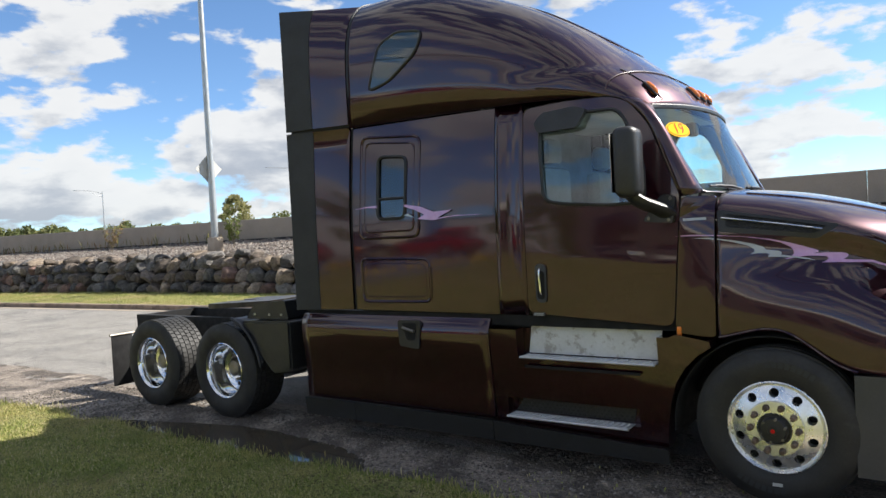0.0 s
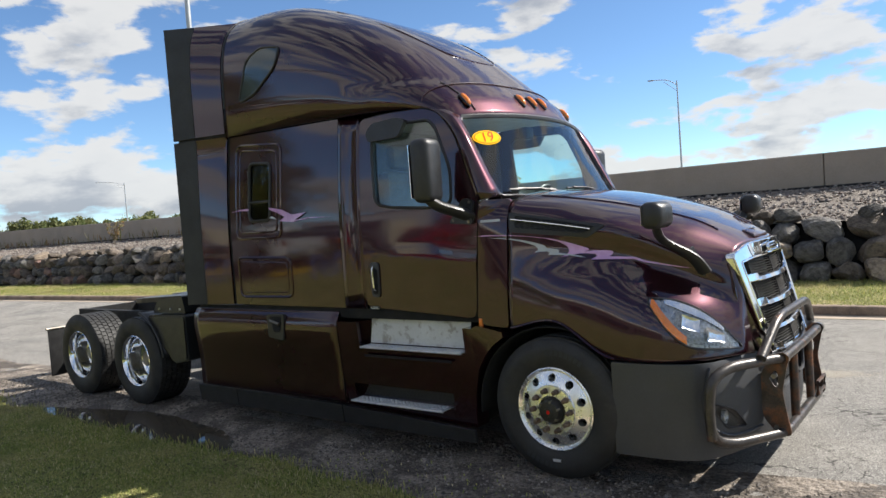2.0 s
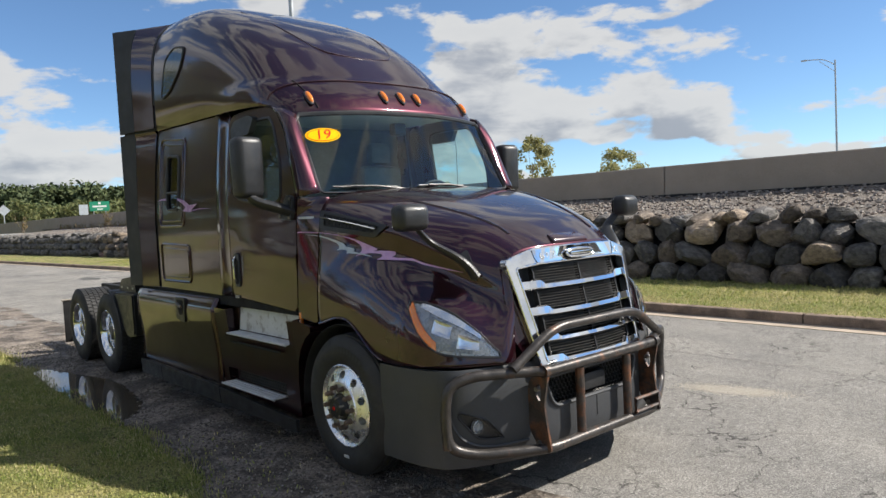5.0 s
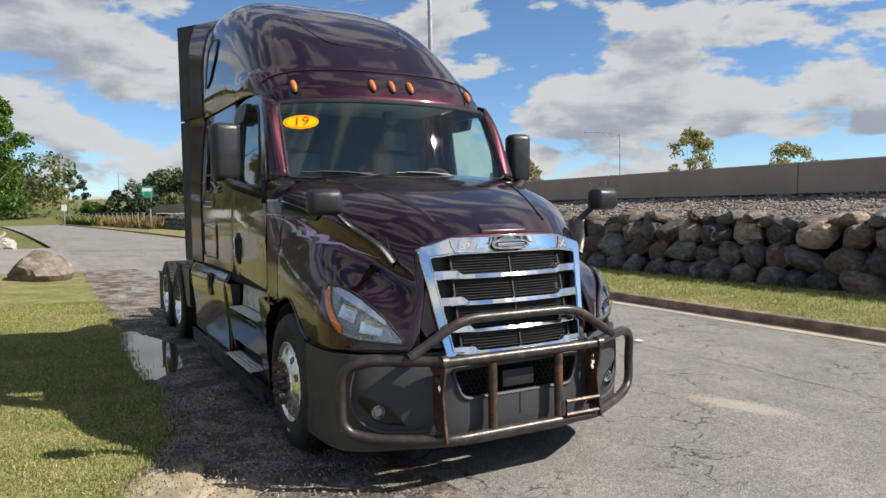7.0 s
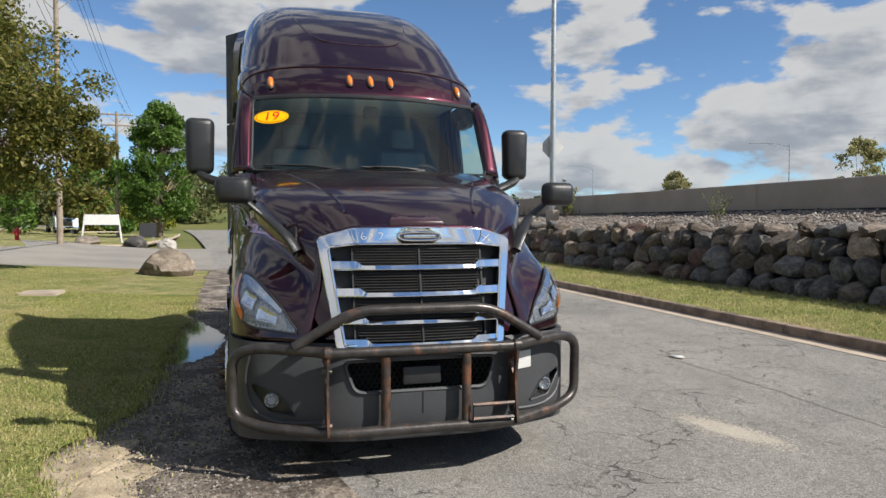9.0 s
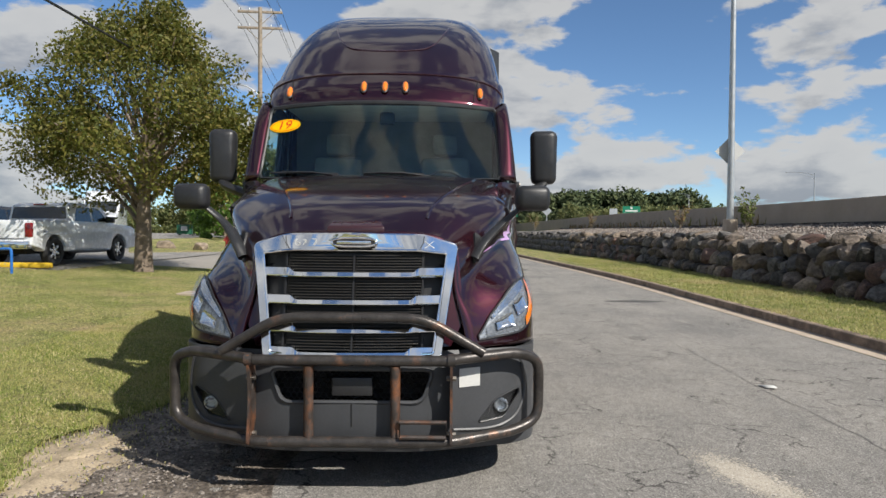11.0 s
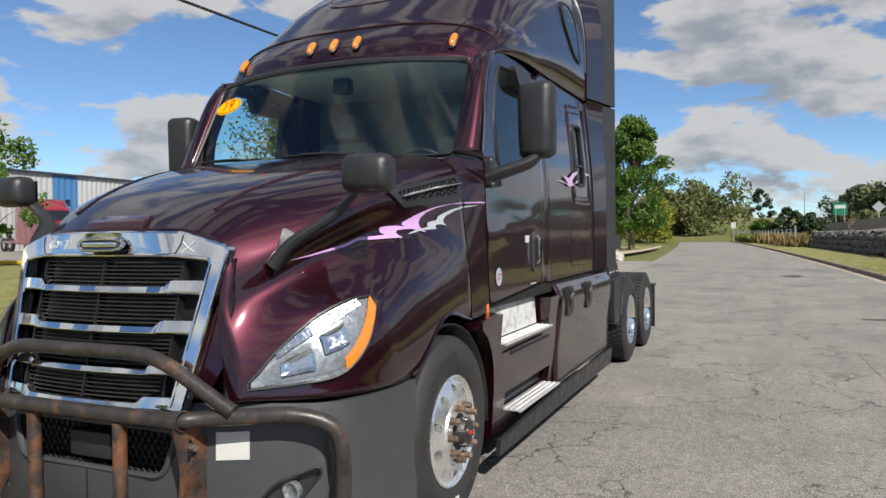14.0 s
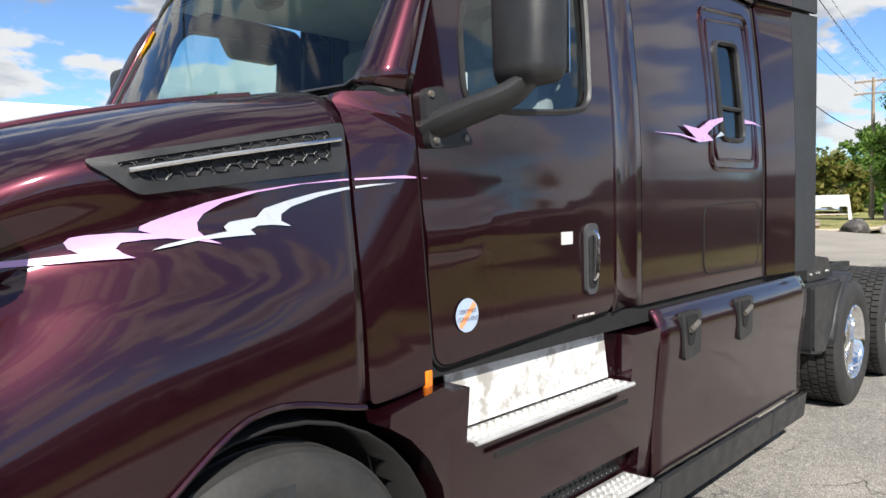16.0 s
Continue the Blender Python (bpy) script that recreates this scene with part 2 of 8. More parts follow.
def smooth_path(points, per=6):
    """A smooth run through 3D points."""
    P = [Vector(p) for p in points]
    out = []
    for i in range(len(P) - 1):
        a, b, c, d = P[max(i - 1, 0)], P[i], P[i + 1], P[min(i + 2, len(P) - 1)]
        for k in range(per):
            t = k / per
            out.append(0.5 * ((2 * b) + (c - a) * t + (2 * a - 5 * b + 4 * c - d) * t * t + (3 * b - a - 3 * c + d) * t**3))
    return out + [P[-1]]


def bent(points, radius, seg=6):
    """A 3D polyline whose inner corners are rounded."""
    P = [Vector(p) for p in points]
    out = [P[0]]
    for p0, p1, p2 in zip(P, P[1:], P[2:]):
        a, b = p0 - p1, p2 - p1
        r = min(radius, a.length * 0.48, b.length * 0.48)
        s, e = p1 + a.normalized() * r, p1 + b.normalized() * r
        for k in range(seg + 1):
            t = k / seg
            out.append(s * (1 - t)**2 + p1 * 2 * t * (1 - t) + e * t * t)
    return out + [P[-1]]


def tube(path, radius, seg=10, bm=None, closed=False, squash=1.0):
    bm = bm or bmesh.new()
    P = [Vector(p) for p in path]
    n = len(P)
    ref = Vector((0, 0, 1))
    rings = []
    for i, p in enumerate(P):
        d = (P[(i + 1) % n] - P[i - 1]) if closed else (P[min(i + 1, n - 1)] - P[max(i - 1, 0)])
        d.normalize()
        if abs(d.dot(ref)) > 0.95:
            ref = Vector((1, 0, 0)) if abs(d.x) < 0.9 else Vector((0, 1, 0))
        s = d.cross(ref).normalized()
        u = s.cross(d).normalized()
        ref = u
        r = radius(i / max(n - 1, 1)) if callable(radius) else radius
        rings.append([bm.verts.new(p + (s * math.cos(2 * math.pi * k / seg) + u * squash * math.sin(2 * math.pi * k / seg)) * r) for k in range(seg)])
    pairs = list(zip(rings, rings[1:])) + ([(rings[-1], rings[0])] if closed else [])
    for a, b in pairs:
        for k in range(seg):
            bm.faces.new((a[k], a[(k + 1) % seg], b[(k + 1) % seg], b[k]))
    if not closed:
        bm.faces.new(rings[0])
        bm.faces.new(rings[-1][::-1])
    bmesh.ops.recalc_face_normals(bm, faces=bm.faces[:])
    return bm


def lathe(profile, seg=48, side=1.0, bm=None):
    """Turned about the y axis: profile of (radius, y); side mirrors it in y."""
    bm = bm or bmesh.new()
    rings = []
    for r, y in profile:
        if r < 1e-5:
            rings.append([bm.verts.new((0, y * side, 0))])
        else:
            rings.append([bm.verts.new((r * math.cos(2 * math.pi * k / seg), y * side, r * math.sin(2 * math.pi * k / seg))) for k in range(seg)])
    for a, b in zip(rings, rings[1:]):
        for k in range(seg):
            j = (k + 1) % seg
            if len(a) == 1 and len(b) == 1:
                continue
            if len(a) == 1:
                bm.faces.new((a[0], b[j], b[k]))
            elif len(b) == 1:
                bm.faces.new((a[k], a[j], b[0]))
            else:
                bm.faces.new((a[k], a[j], b[j], b[k]))
    bmesh.ops.recalc_face_normals(bm, faces=bm.faces[:])
    return bm


def moved(bm, m):
    bmesh.ops.transform(bm, matrix=m, verts=bm.verts[:])
    if m.determinant() < 0:
        bmesh.ops.reverse_faces(bm, faces=bm.faces[:])
    return bm


def cut(ob, *cutters):
    """Takes the cutters' solids out of a mesh object."""
    for c in cutters:
        bmesh.ops.recalc_face_normals(c, faces=c.faces[:])
        me = bpy.data.meshes.new("cutter")
        c.to_mesh(me)
        c.free()
        tool = new("cutter", me)
        tool.matrix_world = ob.matrix_world
        b = ob.modifiers.new("cut", "BOOLEAN")
        b.operation, b.object, b.solver = "DIFFERENCE", tool, "EXACT"
        bpy.context.view_layer.update()
        done = bpy.data.meshes.new_from_object(ob.evaluated_get(bpy.context.evaluated_depsgraph_get()))
        ob.modifiers.clear()
        old, ob.data = ob.data, done
        bpy.data.meshes.remove(old)
        bpy.data.objects.remove(tool)
        bpy.data.meshes.remove(me)
    ob.data.set_sharp_from_angle(angle=radians(38))
    return ob

# ---- the truck: front axle at x = 0, nose towards +x, its right side towards -y ----
truck = empty("semi_truck", label="dark maroon sleeper-cab semi truck parked half on the dirt verge", category="truck")


def side_y(z):
    """Half width of the cab's side at height z."""
    return 1.165 - 0.085 * max(0.0, min(1.2, (z - 1.85) / 1.0))**1.5


HOOD = {}


def hood_station(x, pts):
    HOOD[x] = pts


hood_station(-0.33, [(0, 2.07), (0.50, 2.065), (0.90, 2.03), (1.06, 1.95), (1.10, 1.84), (1.115, 1.68), (1.13, 1.54), (1.15, 1.38), (1.158, 1.22), (1.16, 1.07)])
hood_station(0.05, [(0, 2.02), (0.50, 2.01), (0.86, 1.96), (1.00, 1.88), (1.055, 1.78), (1.06, 1.64), (1.09, 1.52), (1.145, 1.38), (1.165, 1.25), (1.17, 1.13)])
hood_station(0.42, [(0, 1.93), (0.47, 1.92), (0.78, 1.87), (0.95, 1.80), (0.995, 1.73), (0.975, 1.58), (1.04, 1.48), (1.12, 1.36), (1.165, 1.18), (1.175, 0.905)])
hood_station(0.80, [(0, 1.80), (0.42, 1.79), (0.66, 1.74), (0.80, 1.63), (0.83, 1.55), (0.82, 1.44), (0.90, 1.36), (1.05, 1.27), (1.14, 1.10), (1.155, 0.885)])
hood_station(1.00, [(0, 1.705), (0.40, 1.695), (0.60, 1.64), (0.72, 1.52), (0.74, 1.44), (0.74, 1.34), (0.81, 1.28), (0.93, 1.20), (1.01, 1.05), (1.03, 0.885)])
hood_station(1.10, [(0, 1.65), (0.39, 1.64), (0.58, 1.585), (0.66, 1.48), (0.68, 1.39), (0.68, 1.30), (0.72, 1.23), (0.80, 1.13), (0.85, 1.02), (0.87, 0.885)])
hood_station(1.19, [(0, 1.59), (0.38, 1.585), (0.56, 1.54), (0.61, 1.43), (0.62, 1.35), (0.63, 1.26), (0.645, 1.17), (0.67, 1.07), (0.69, 0.97), (0.70, 0.885)])
HX = sorted(HOOD)


def hood_point(x, v):
    """Right or left half of the hood's skin: x along, v from 0 (middle) to 9 (lower edge)."""
    def key(k):
        return (curve_at([(a, HOOD[a][k][0]) for a in HX], x), curve_at([(a, HOOD[a][k][1]) for a in HX], x))
    i = min(int(v), 8)
    t = v - i
    a, b, c, d = (Vector(key(max(0, min(9, j)))) for j in (i - 1, i, i + 1, i + 2))
    if i == 0:
        a = Vector((-c.x, c.y))
    q = 0.5 * ((2 * b) + (c - a) * t + (2 * a - 5 * b + 4 * c - d) * t * t + (3 * b - a - 3 * c + d) * t**3)
    k = max(0.0, (x - 0.75) / 0.44)**2
    return Vector((x + k * ((1.53 - q.y) * 0.24 - 0.075 * (min(q.x, 0.75) / 0.6)**2), q.x, q.y))


def hood_side(x, z, out=0.0):
    """The point of the hood's flank at x and height z, on the left, moved out by so much."""
    lo, hi = 2.0, 9.0
    for _ in range(24):
        mid = (lo + hi) / 2
        if hood_point(x, mid).z > z:
            lo = mid
        else:
            hi = mid
    p = hood_point(x, lo)
    if out:
        e = 0.01
        n = (hood_point(x, min(9, lo + 0.05)) - hood_point(x, max(0, lo - 0.05))).cross(hood_point(min(1.19, x + e), lo) - hood_point(max(-0.33, x - e), lo))
        n.normalize()
        if n.y < 0:
            n = -n
        p = p + n * out
    return p


def mirror(p, s):
    return Vector((p[0], p[1] * s, p[2]))


# hood and fenders, one moulding
vs = [i * 9 / 54 for i in range(55)]
full = [(-1, v) for v in reversed(vs[1:])] + [(1, v) for v in vs]
bm = grid(lambda x, q: mirror(hood_point(x, q[1]), q[0]), span(-0.33, 1.19, 46), full)
inner = [v for v in bm.verts if not v.is_boundary]
for _ in range(6):
    bmesh.ops.smooth_vert(bm, verts=inner, factor=0.5, use_axis_x=True, use_axis_y=True, use_axis_z=True)
flank = [v for v in inner if v.co.z < 1.43 and v.co.x < 0.64]
for _ in range(24):
    bmesh.ops.smooth_vert(bm, verts=flank, factor=0.5, use_axis_x=True, use_axis_y=True, use_axis_z=True)
bmesh.ops.recalc_face_normals(bm, faces=bm.faces[:])
hood = part("hood", bm, PAINT, truck, "dark maroon bonnet moulded in one with both fenders", solid=0.02, offset=-1.0)

# wheel arch lips
for s in (-1, 1):
    pts = [hood_point(x, 9) for x in span(-0.33, 0.47, 16)]
    part("arch_lip", tube([mirror(p, s) for p in pts], 0.009, 6), PAINT, hood)
# raised crest lines that frame the bonnet's middle panel
for s in (-1, 1):
    line = [hood_point(x, 1.15 + 0.5 * (0.9 - x) if x < 0.9 else 1.15) for x in span(-0.2, 1.0, 14)]
    part("crest", tube([mirror(p, s) + Vector((0, 0, -0.004)) for p in line], 0.012, 6), PAINT, hood)
# small inlet before the badge
bm = box(1.055, 1.15, -0.15, 0.15, 1.60, 1.655, 0.012)
for v in bm.verts:
    v.co.z += (1.10 - v.co.x) * 0.42
    v.co.y *= 1.0 + (v.co.x - 1.05) * 2.2
part("scoop", bm, PAINT_TRIM, hood, "small dark red inlet")

# cowl panels between bonnet and doors
def cowl_y(a, b):
    t = max(0.0, min(1.0, (-0.345 - a) / 0.19))
    return hood_side(-0.33, max(1.02, min(1.98, b))).y * (1 - t) + (side_y(b) + 0.002) * t


for s in (-1, 1):
    outline = rounded([(-0.342, 2.02), (-0.535, 2.02), (-0.55, 1.90), (-0.61, 1.15), (-0.60, 1.095), (-0.46, 1.075), (-0.35, 1.07), (-0.345, 1.30)], 0.03)
    bm = slab(outline, 0.03, lambda a, b, d: Vector((a, s * (cowl_y(a, b) - d), b)), cuts=(1.3, 1.5, 1.7, 1.85, 1.95))
    part("cowl_panel", bm, PAINT, truck)
    part("side_marker", box(-0.605, -0.575, s * 1.160 - 0.012, s * 1.160 + 0.012, 1.075, 1.135, 0.004), AMBER, truck, "small amber side marker")
part("cowl_top", grid(lambda u, v: Vector((-0.36 - 0.16 * v - 0.05 * u * u, 0.96 * u, 2.035 - 0.012 * v - 0.02 * u * u)), span(-1, 1, 16), span(0, 1, 3)), BLACK_PLASTIC, truck, solid=0.01)

# roof cap
H_TOP = [(-3.56, 4.13), (-3.1, 4.125), (-2.7, 4.06), (-2.2, 3.885), (-1.8, 3.70), (-1.4, 3.45), (-1.15, 3.25), (-0.9, 3.035), (-0.70, 2.85), (-0.60, 2.705)]
Z_BASE = [(-3.56, 2.87), (-2.0, 2.845), (-1.4, 2.825), (-1.0, 2.80), (-0.80, 2.755), (-0.60, 2.665)]
W_BASE = [(-3.56, 1.105), (-2.4, 1.10), (-1.4, 1.09), (-1.0, 1.075), (-0.80, 1.03), (-0.60, 0.975)]
BEND = [(-3.56, 0.0), (-2.6, 0.02), (-1.6, 0.10), (-0.9, 0.20), (-0.60, 0.19)]


def roof_point(x, a):
    """x at the middle line, a from -1 (right edge) over the top to 1 (left edge)."""
    h, z0, w, b = (curve_at(k, x) for k in (H_TOP, Z_BASE, W_BASE, BEND))
    n = curve_at([(-3.56, 4.6), (-2.2, 4.2), (-1.2, 3.4), (-0.6, 3.0)], x)
    th = (a + 1) * math.pi / 2
    c, s = math.cos(th), math.sin(th)
    cy = -math.copysign(abs(c)**(2 / n), c)
    z = z0 + (h - z0) * max(0.0, s)**(2 / n)
    y = w * cy
    ledge = 0.030 * max(0.0, min(1.0, (x + 2.2) / 0.7)) * max(0.0, min(1.0, (3.05 - z) / 0.06)) * max(0.0, min(1.0, (-0.62 - x) / 0.1))
    y += math.copysign(ledge, cy) * min(1.0, abs(cy) * 1.2)
    lip = 0.008 * max(0.0, min(1.0, (3.045 - h) / 0.03)) * max(0.0, min(1.0, (-0.66 - x) / 0.05))
    return Vector((x - b * abs(cy)**2.6 + lip, y, z))


edges_a = [math.copysign(abs(t)**1.0, t) for t in span(-1, 1, 72)]
bm = grid(roof_point, span(-3.56, -0.60, 74), edges_a)
bmesh.ops.recalc_face_normals(bm, faces=bm.faces[:])
roof = part("roof_fairing", bm, PAINT, truck, "tall rounded maroon sleeper roof", solid=0.02)

# fine raised outline of the panel let into the roof's brow
ring = [(-0.62, -2.35), (-0.56, -1.75), (-0.42, -1.33), (-0.2, -1.235), (0.2, -1.235), (0.42, -1.33), (0.56, -1.75), (0.62, -2.35)]

def roof_at(y, x):
    lo, hi = -1.0, 1.0
    for _ in range(26):
        m_ = (lo + hi) / 2
        if roof_point(x, m_).y < y:
            lo = m_
        else:
            hi = m_
    return roof_point(x, lo)
path = smooth_path([roof_at(y, x) for y, x in ring], 7)
part("brow_outline", tube([p + Vector((0.001, 0, 0.001)) for p in path], 0.006, 6), PAINT_TRIM, roof)
# seam above the marker lights
seam = [roof_point(-0.885, a) + Vector((0.006, 0, 0.003)) for a in span(-0.93, 0.93, 30)]
part("brow_seam", tube(seam, 0.005, 6), PAINT_TRIM, roof)
for s in (-1, 1):
    seam = [mirror(roof_at(0.80 + 0.06 * k, -0.64 - 0.29 * k), s) + Vector((0.004, 0, 0.003)) for k in span(0, 1, 6)]
    part("brow_joint", tube(seam, 0.004, 5), DARK, roof)

# marker lights, lying along the brow's slope
for y in (-0.84, -0.165, 0.02, 0.20, 0.86):
    p = roof_at(y, -0.715)
    along = (roof_at(y, -0.70) - roof_at(y, -0.73)).normalized()
    across = Vector((0, 1, 0)) - along * along.y
    across.normalize()
    up = along.cross(across)
    base = Matrix((along, across, up)).transposed().to_4x4()
    if up.z < 0:
        up = -up
    ml = None
    for size, lift, m_ in (((0.068, 0.027, 0.030), 0.008, AMBER), ((0.079, 0.035, 0.016), 0.004, BLACK_PLASTIC)):
        bm = bmesh.new()
        bmesh.ops.create_uvsphere(bm, u_segments=14, v_segments=8, radius=1.0)
        for v in bm.verts:
            v.co.x = math.copysign(abs(v.co.x)**0.75, v.co.x)
        moved(bm, Matrix.Translation(p + up * lift) @ base @ Matrix.Diagonal((*size, 1)))
        bmesh.ops.recalc_face_normals(bm, faces=bm.faces[:])
        ml = part("bezel", bm, m_, ml) if ml else part("marker_light", bm, m_, roof, "amber cab marker light")

# windscreen
WS = lambda u, v: Vector(((-0.33 - 0.11 * u * u) * (1 - v) + (-0.605 - 0.175 * abs(u)**2.2) * v, (1.022 - 0.022 * v) * u, (2.035 + 0.01 * u * u) * (1 - v) + (2.715 - 0.032 * u * u) * v))
bm = grid(WS, span(-1, 1, 24), span(0, 1, 8))
if sum(f.normal.x for f in (bm.normal_update(), bm.faces)[1]) < 0:
    bmesh.ops.reverse_faces(bm, faces=bm.faces[:])
windscreen = part("windscreen", bm, GLASS, truck, "large curved greenish windscreen")
windscreen.visible_shadow = False
edge = [WS(u, 0) for u in span(-0.97, 0.97, 20)] + [WS(1, v) for v in span(0.05, 0.95, 8)] + [WS(u, 1) for u in span(0.97, -0.97, 20)] + [WS(-1, v) for v in span(0.95, 0.05, 8)]
part("rubber_seal", tube([p + Vector((0.004, 0, 0.002)) for p in edge], 0.020, 6, closed=True, squash=0.5), BLACK_PLASTIC, windscreen)

# A-pillars
DOOR_EDGE = [(2.02, -0.54), (2.30, -0.645), (2.56, -0.755), (2.70, -0.87), (2.80, -1.02)]
for s in (-1, 1):
    def pillar(u, v):
        a = WS(1, min(1.0, v * 1.0))
        z = 2.02 + 0.77 * v
        b = Vector((curve_at(DOOR_EDGE, z), side_y(z) - 0.012, z))
        p = a.lerp(b, u)
        bow = math.sin(u * math.pi) * 0.035
        return mirror(p + Vector((bow, bow, 0)), s)
    bm = grid(pillar, span(0, 1, 8), span(0, 1, 12))
    part("a_pillar", bm, PAINT, truck, solid=0.02, offset=-s)

# doors with windows
DOOR = rounded([(-1.745, 1.205), (-0.622, 1.135), (-0.556, 1.90), (-0.545, 2.03), (-0.755, 2.55), (-0.90, 2.73), (-1.05, 2.785), (-1.42, 2.80), (-1.745, 2.785)], 0.07)
WIN = rounded([(-1.60, 2.685), (-1.605, 2.50), (-1.575, 2.06), (-1.40, 2.025), (-1.02, 1.995), (-0.785, 2.005), (-0.79, 2.28), (-0.93, 2.62), (-1.00, 2.69), (-1.36, 2.70)], 0.08)
ZC = (1.35, 1.5, 1.65, 1.85, 2.0, 2.15, 2.3, 2.5, 2.65)


def offset_loop(loop, d):
    c = Vector((sum(p[0] for p in loop) / len(loop), sum(p[1] for p in loop) / len(loop)))
    out = []
    for p in loop:
        r = Vector(p) - c
        out.append(tuple(c + r * (1 + d / r.length)))
    return out


def on_side(s, out=0.0):
    return lambda a, b: Vector((a, s * (side_y(b) + out), b))


def side_pane(loop, cuts, s, out):
    bm = fill(loop, cuts=cuts, place=on_side(s, out))
    bm.normal_update()
    if sum(f.normal.y * s for f in bm.faces) < 0:
        bmesh.ops.reverse_faces(bm, faces=bm.faces[:])
    return bm


def ring_tube(loop, s, r, out=0.0, sq=1.0):
    return tube([on_side(s, out)(*p) for p in loop], r, 6, closed=True, squash=sq)


for s in (-1, 1):
    def swell(a, b):
        return 0.006 + 0.012 * math.exp(-((b - 1.62 + 0.12 * (a + 1.2)) / 0.06)**2) * max(0, min(1, (a + 1.7) / 0.5))
    bm = slab(DOOR, 0.035, lambda a, b, d: Vector((a, s * (side_y(b) + swell(a, b) - d), b)), holes=(WIN,), cuts=ZC + (1.45, 1.55, 1.6, 1.7, 1.75))
    door = part("door", bm, PAINT, truck, "maroon cab door with a curved crease")
    pane = part("window_pane", side_pane(WIN, (2.2, 2.4, 2.55), s, -0.015), SIDE_GLASS, door, "tinted side window")
    pane.visible_shadow = False
    part("window_seal", ring_tube(WIN, s, 0.018, 0.0, 0.8), BLACK_PLASTIC, door)
    # sun visor over the window's rear corner
    bm = slab(rounded([(-1.63, 2.66), (-1.60, 2.58), (-1.28, 2.585), (-1.20, 2.71), (-1.30, 2.745), (-1.56, 2.73)], 0.03), 0.05, lambda a, b, d: Vector((a, s * (side_y(b) + 0.055 - d), b)))
    part("window_visor", bm, BLACK_PLASTIC, door, "short dark plastic visor")
    # handle in its recess
    hx = 0.07 if s > 0 else 0.0
    bm = slab(rounded([(-1.665, 1.29), (-1.58, 1.285), (-1.575, 1.58), (-1.67, 1.585)], 0.04), 0.02, lambda a, b, d: Vector((a + hx, s * (side_y(b) + 0.020 - d), b)))
    plate = part("handle_plate", bm, GREY_PLASTIC, door)
    part("handle_recess", slab(rounded([(-1.652, 1.315), (-1.592, 1.312), (-1.588, 1.53), (-1.655, 1.535)], 0.03), 0.004, lambda a, b, d: Vector((a + hx, s * (side_y(b) + 0.024 - d), b))), DARK, plate)
    part("handle", tube(bent([(-1.625 + hx, s * 1.187, 1.545), (-1.622 + hx, s * 1.207, 1.53), (-1.615 + hx, s * 1.207, 1.37), (-1.618 + hx, s * 1.190, 1.355)], 0.015), 0.010, 8, squash=1.5), CHROME, plate, "chrome pull handle")
    part("door_gap", ring_tube(offset_loop(DOOR, 0.006), s, 0.006, -0.006), DARK, truck)

# sleeper side walls
SLEEP = [(-3.535, 1.20), (-2.01, 1.19), (-2.01, 2.835), (-3.535, 2.862)]
SWIN = rounded([(-3.225, 2.57), (-3.235, 2.01), (-2.925, 2.005), (-2.905, 2.545)], 0.07)
FRAME1 = rounded([(-3.425, 2.765), (-3.44, 1.845), (-2.775, 1.84), (-2.76, 2.71)], 0.08)
FRAME2 = rounded([(-3.37, 2.71), (-3.385, 1.90), (-2.835, 1.895), (-2.82, 2.655)], 0.06)
HATCH = rounded([(-3.45, 1.665), (-3.445, 1.275), (-2.68, 1.28), (-2.68, 1.645)], 0.07)
HATCH2 = rounded([(-3.40, 1.62), (-3.395, 1.32), (-2.73, 1.325), (-2.73, 1.60)], 0.05)
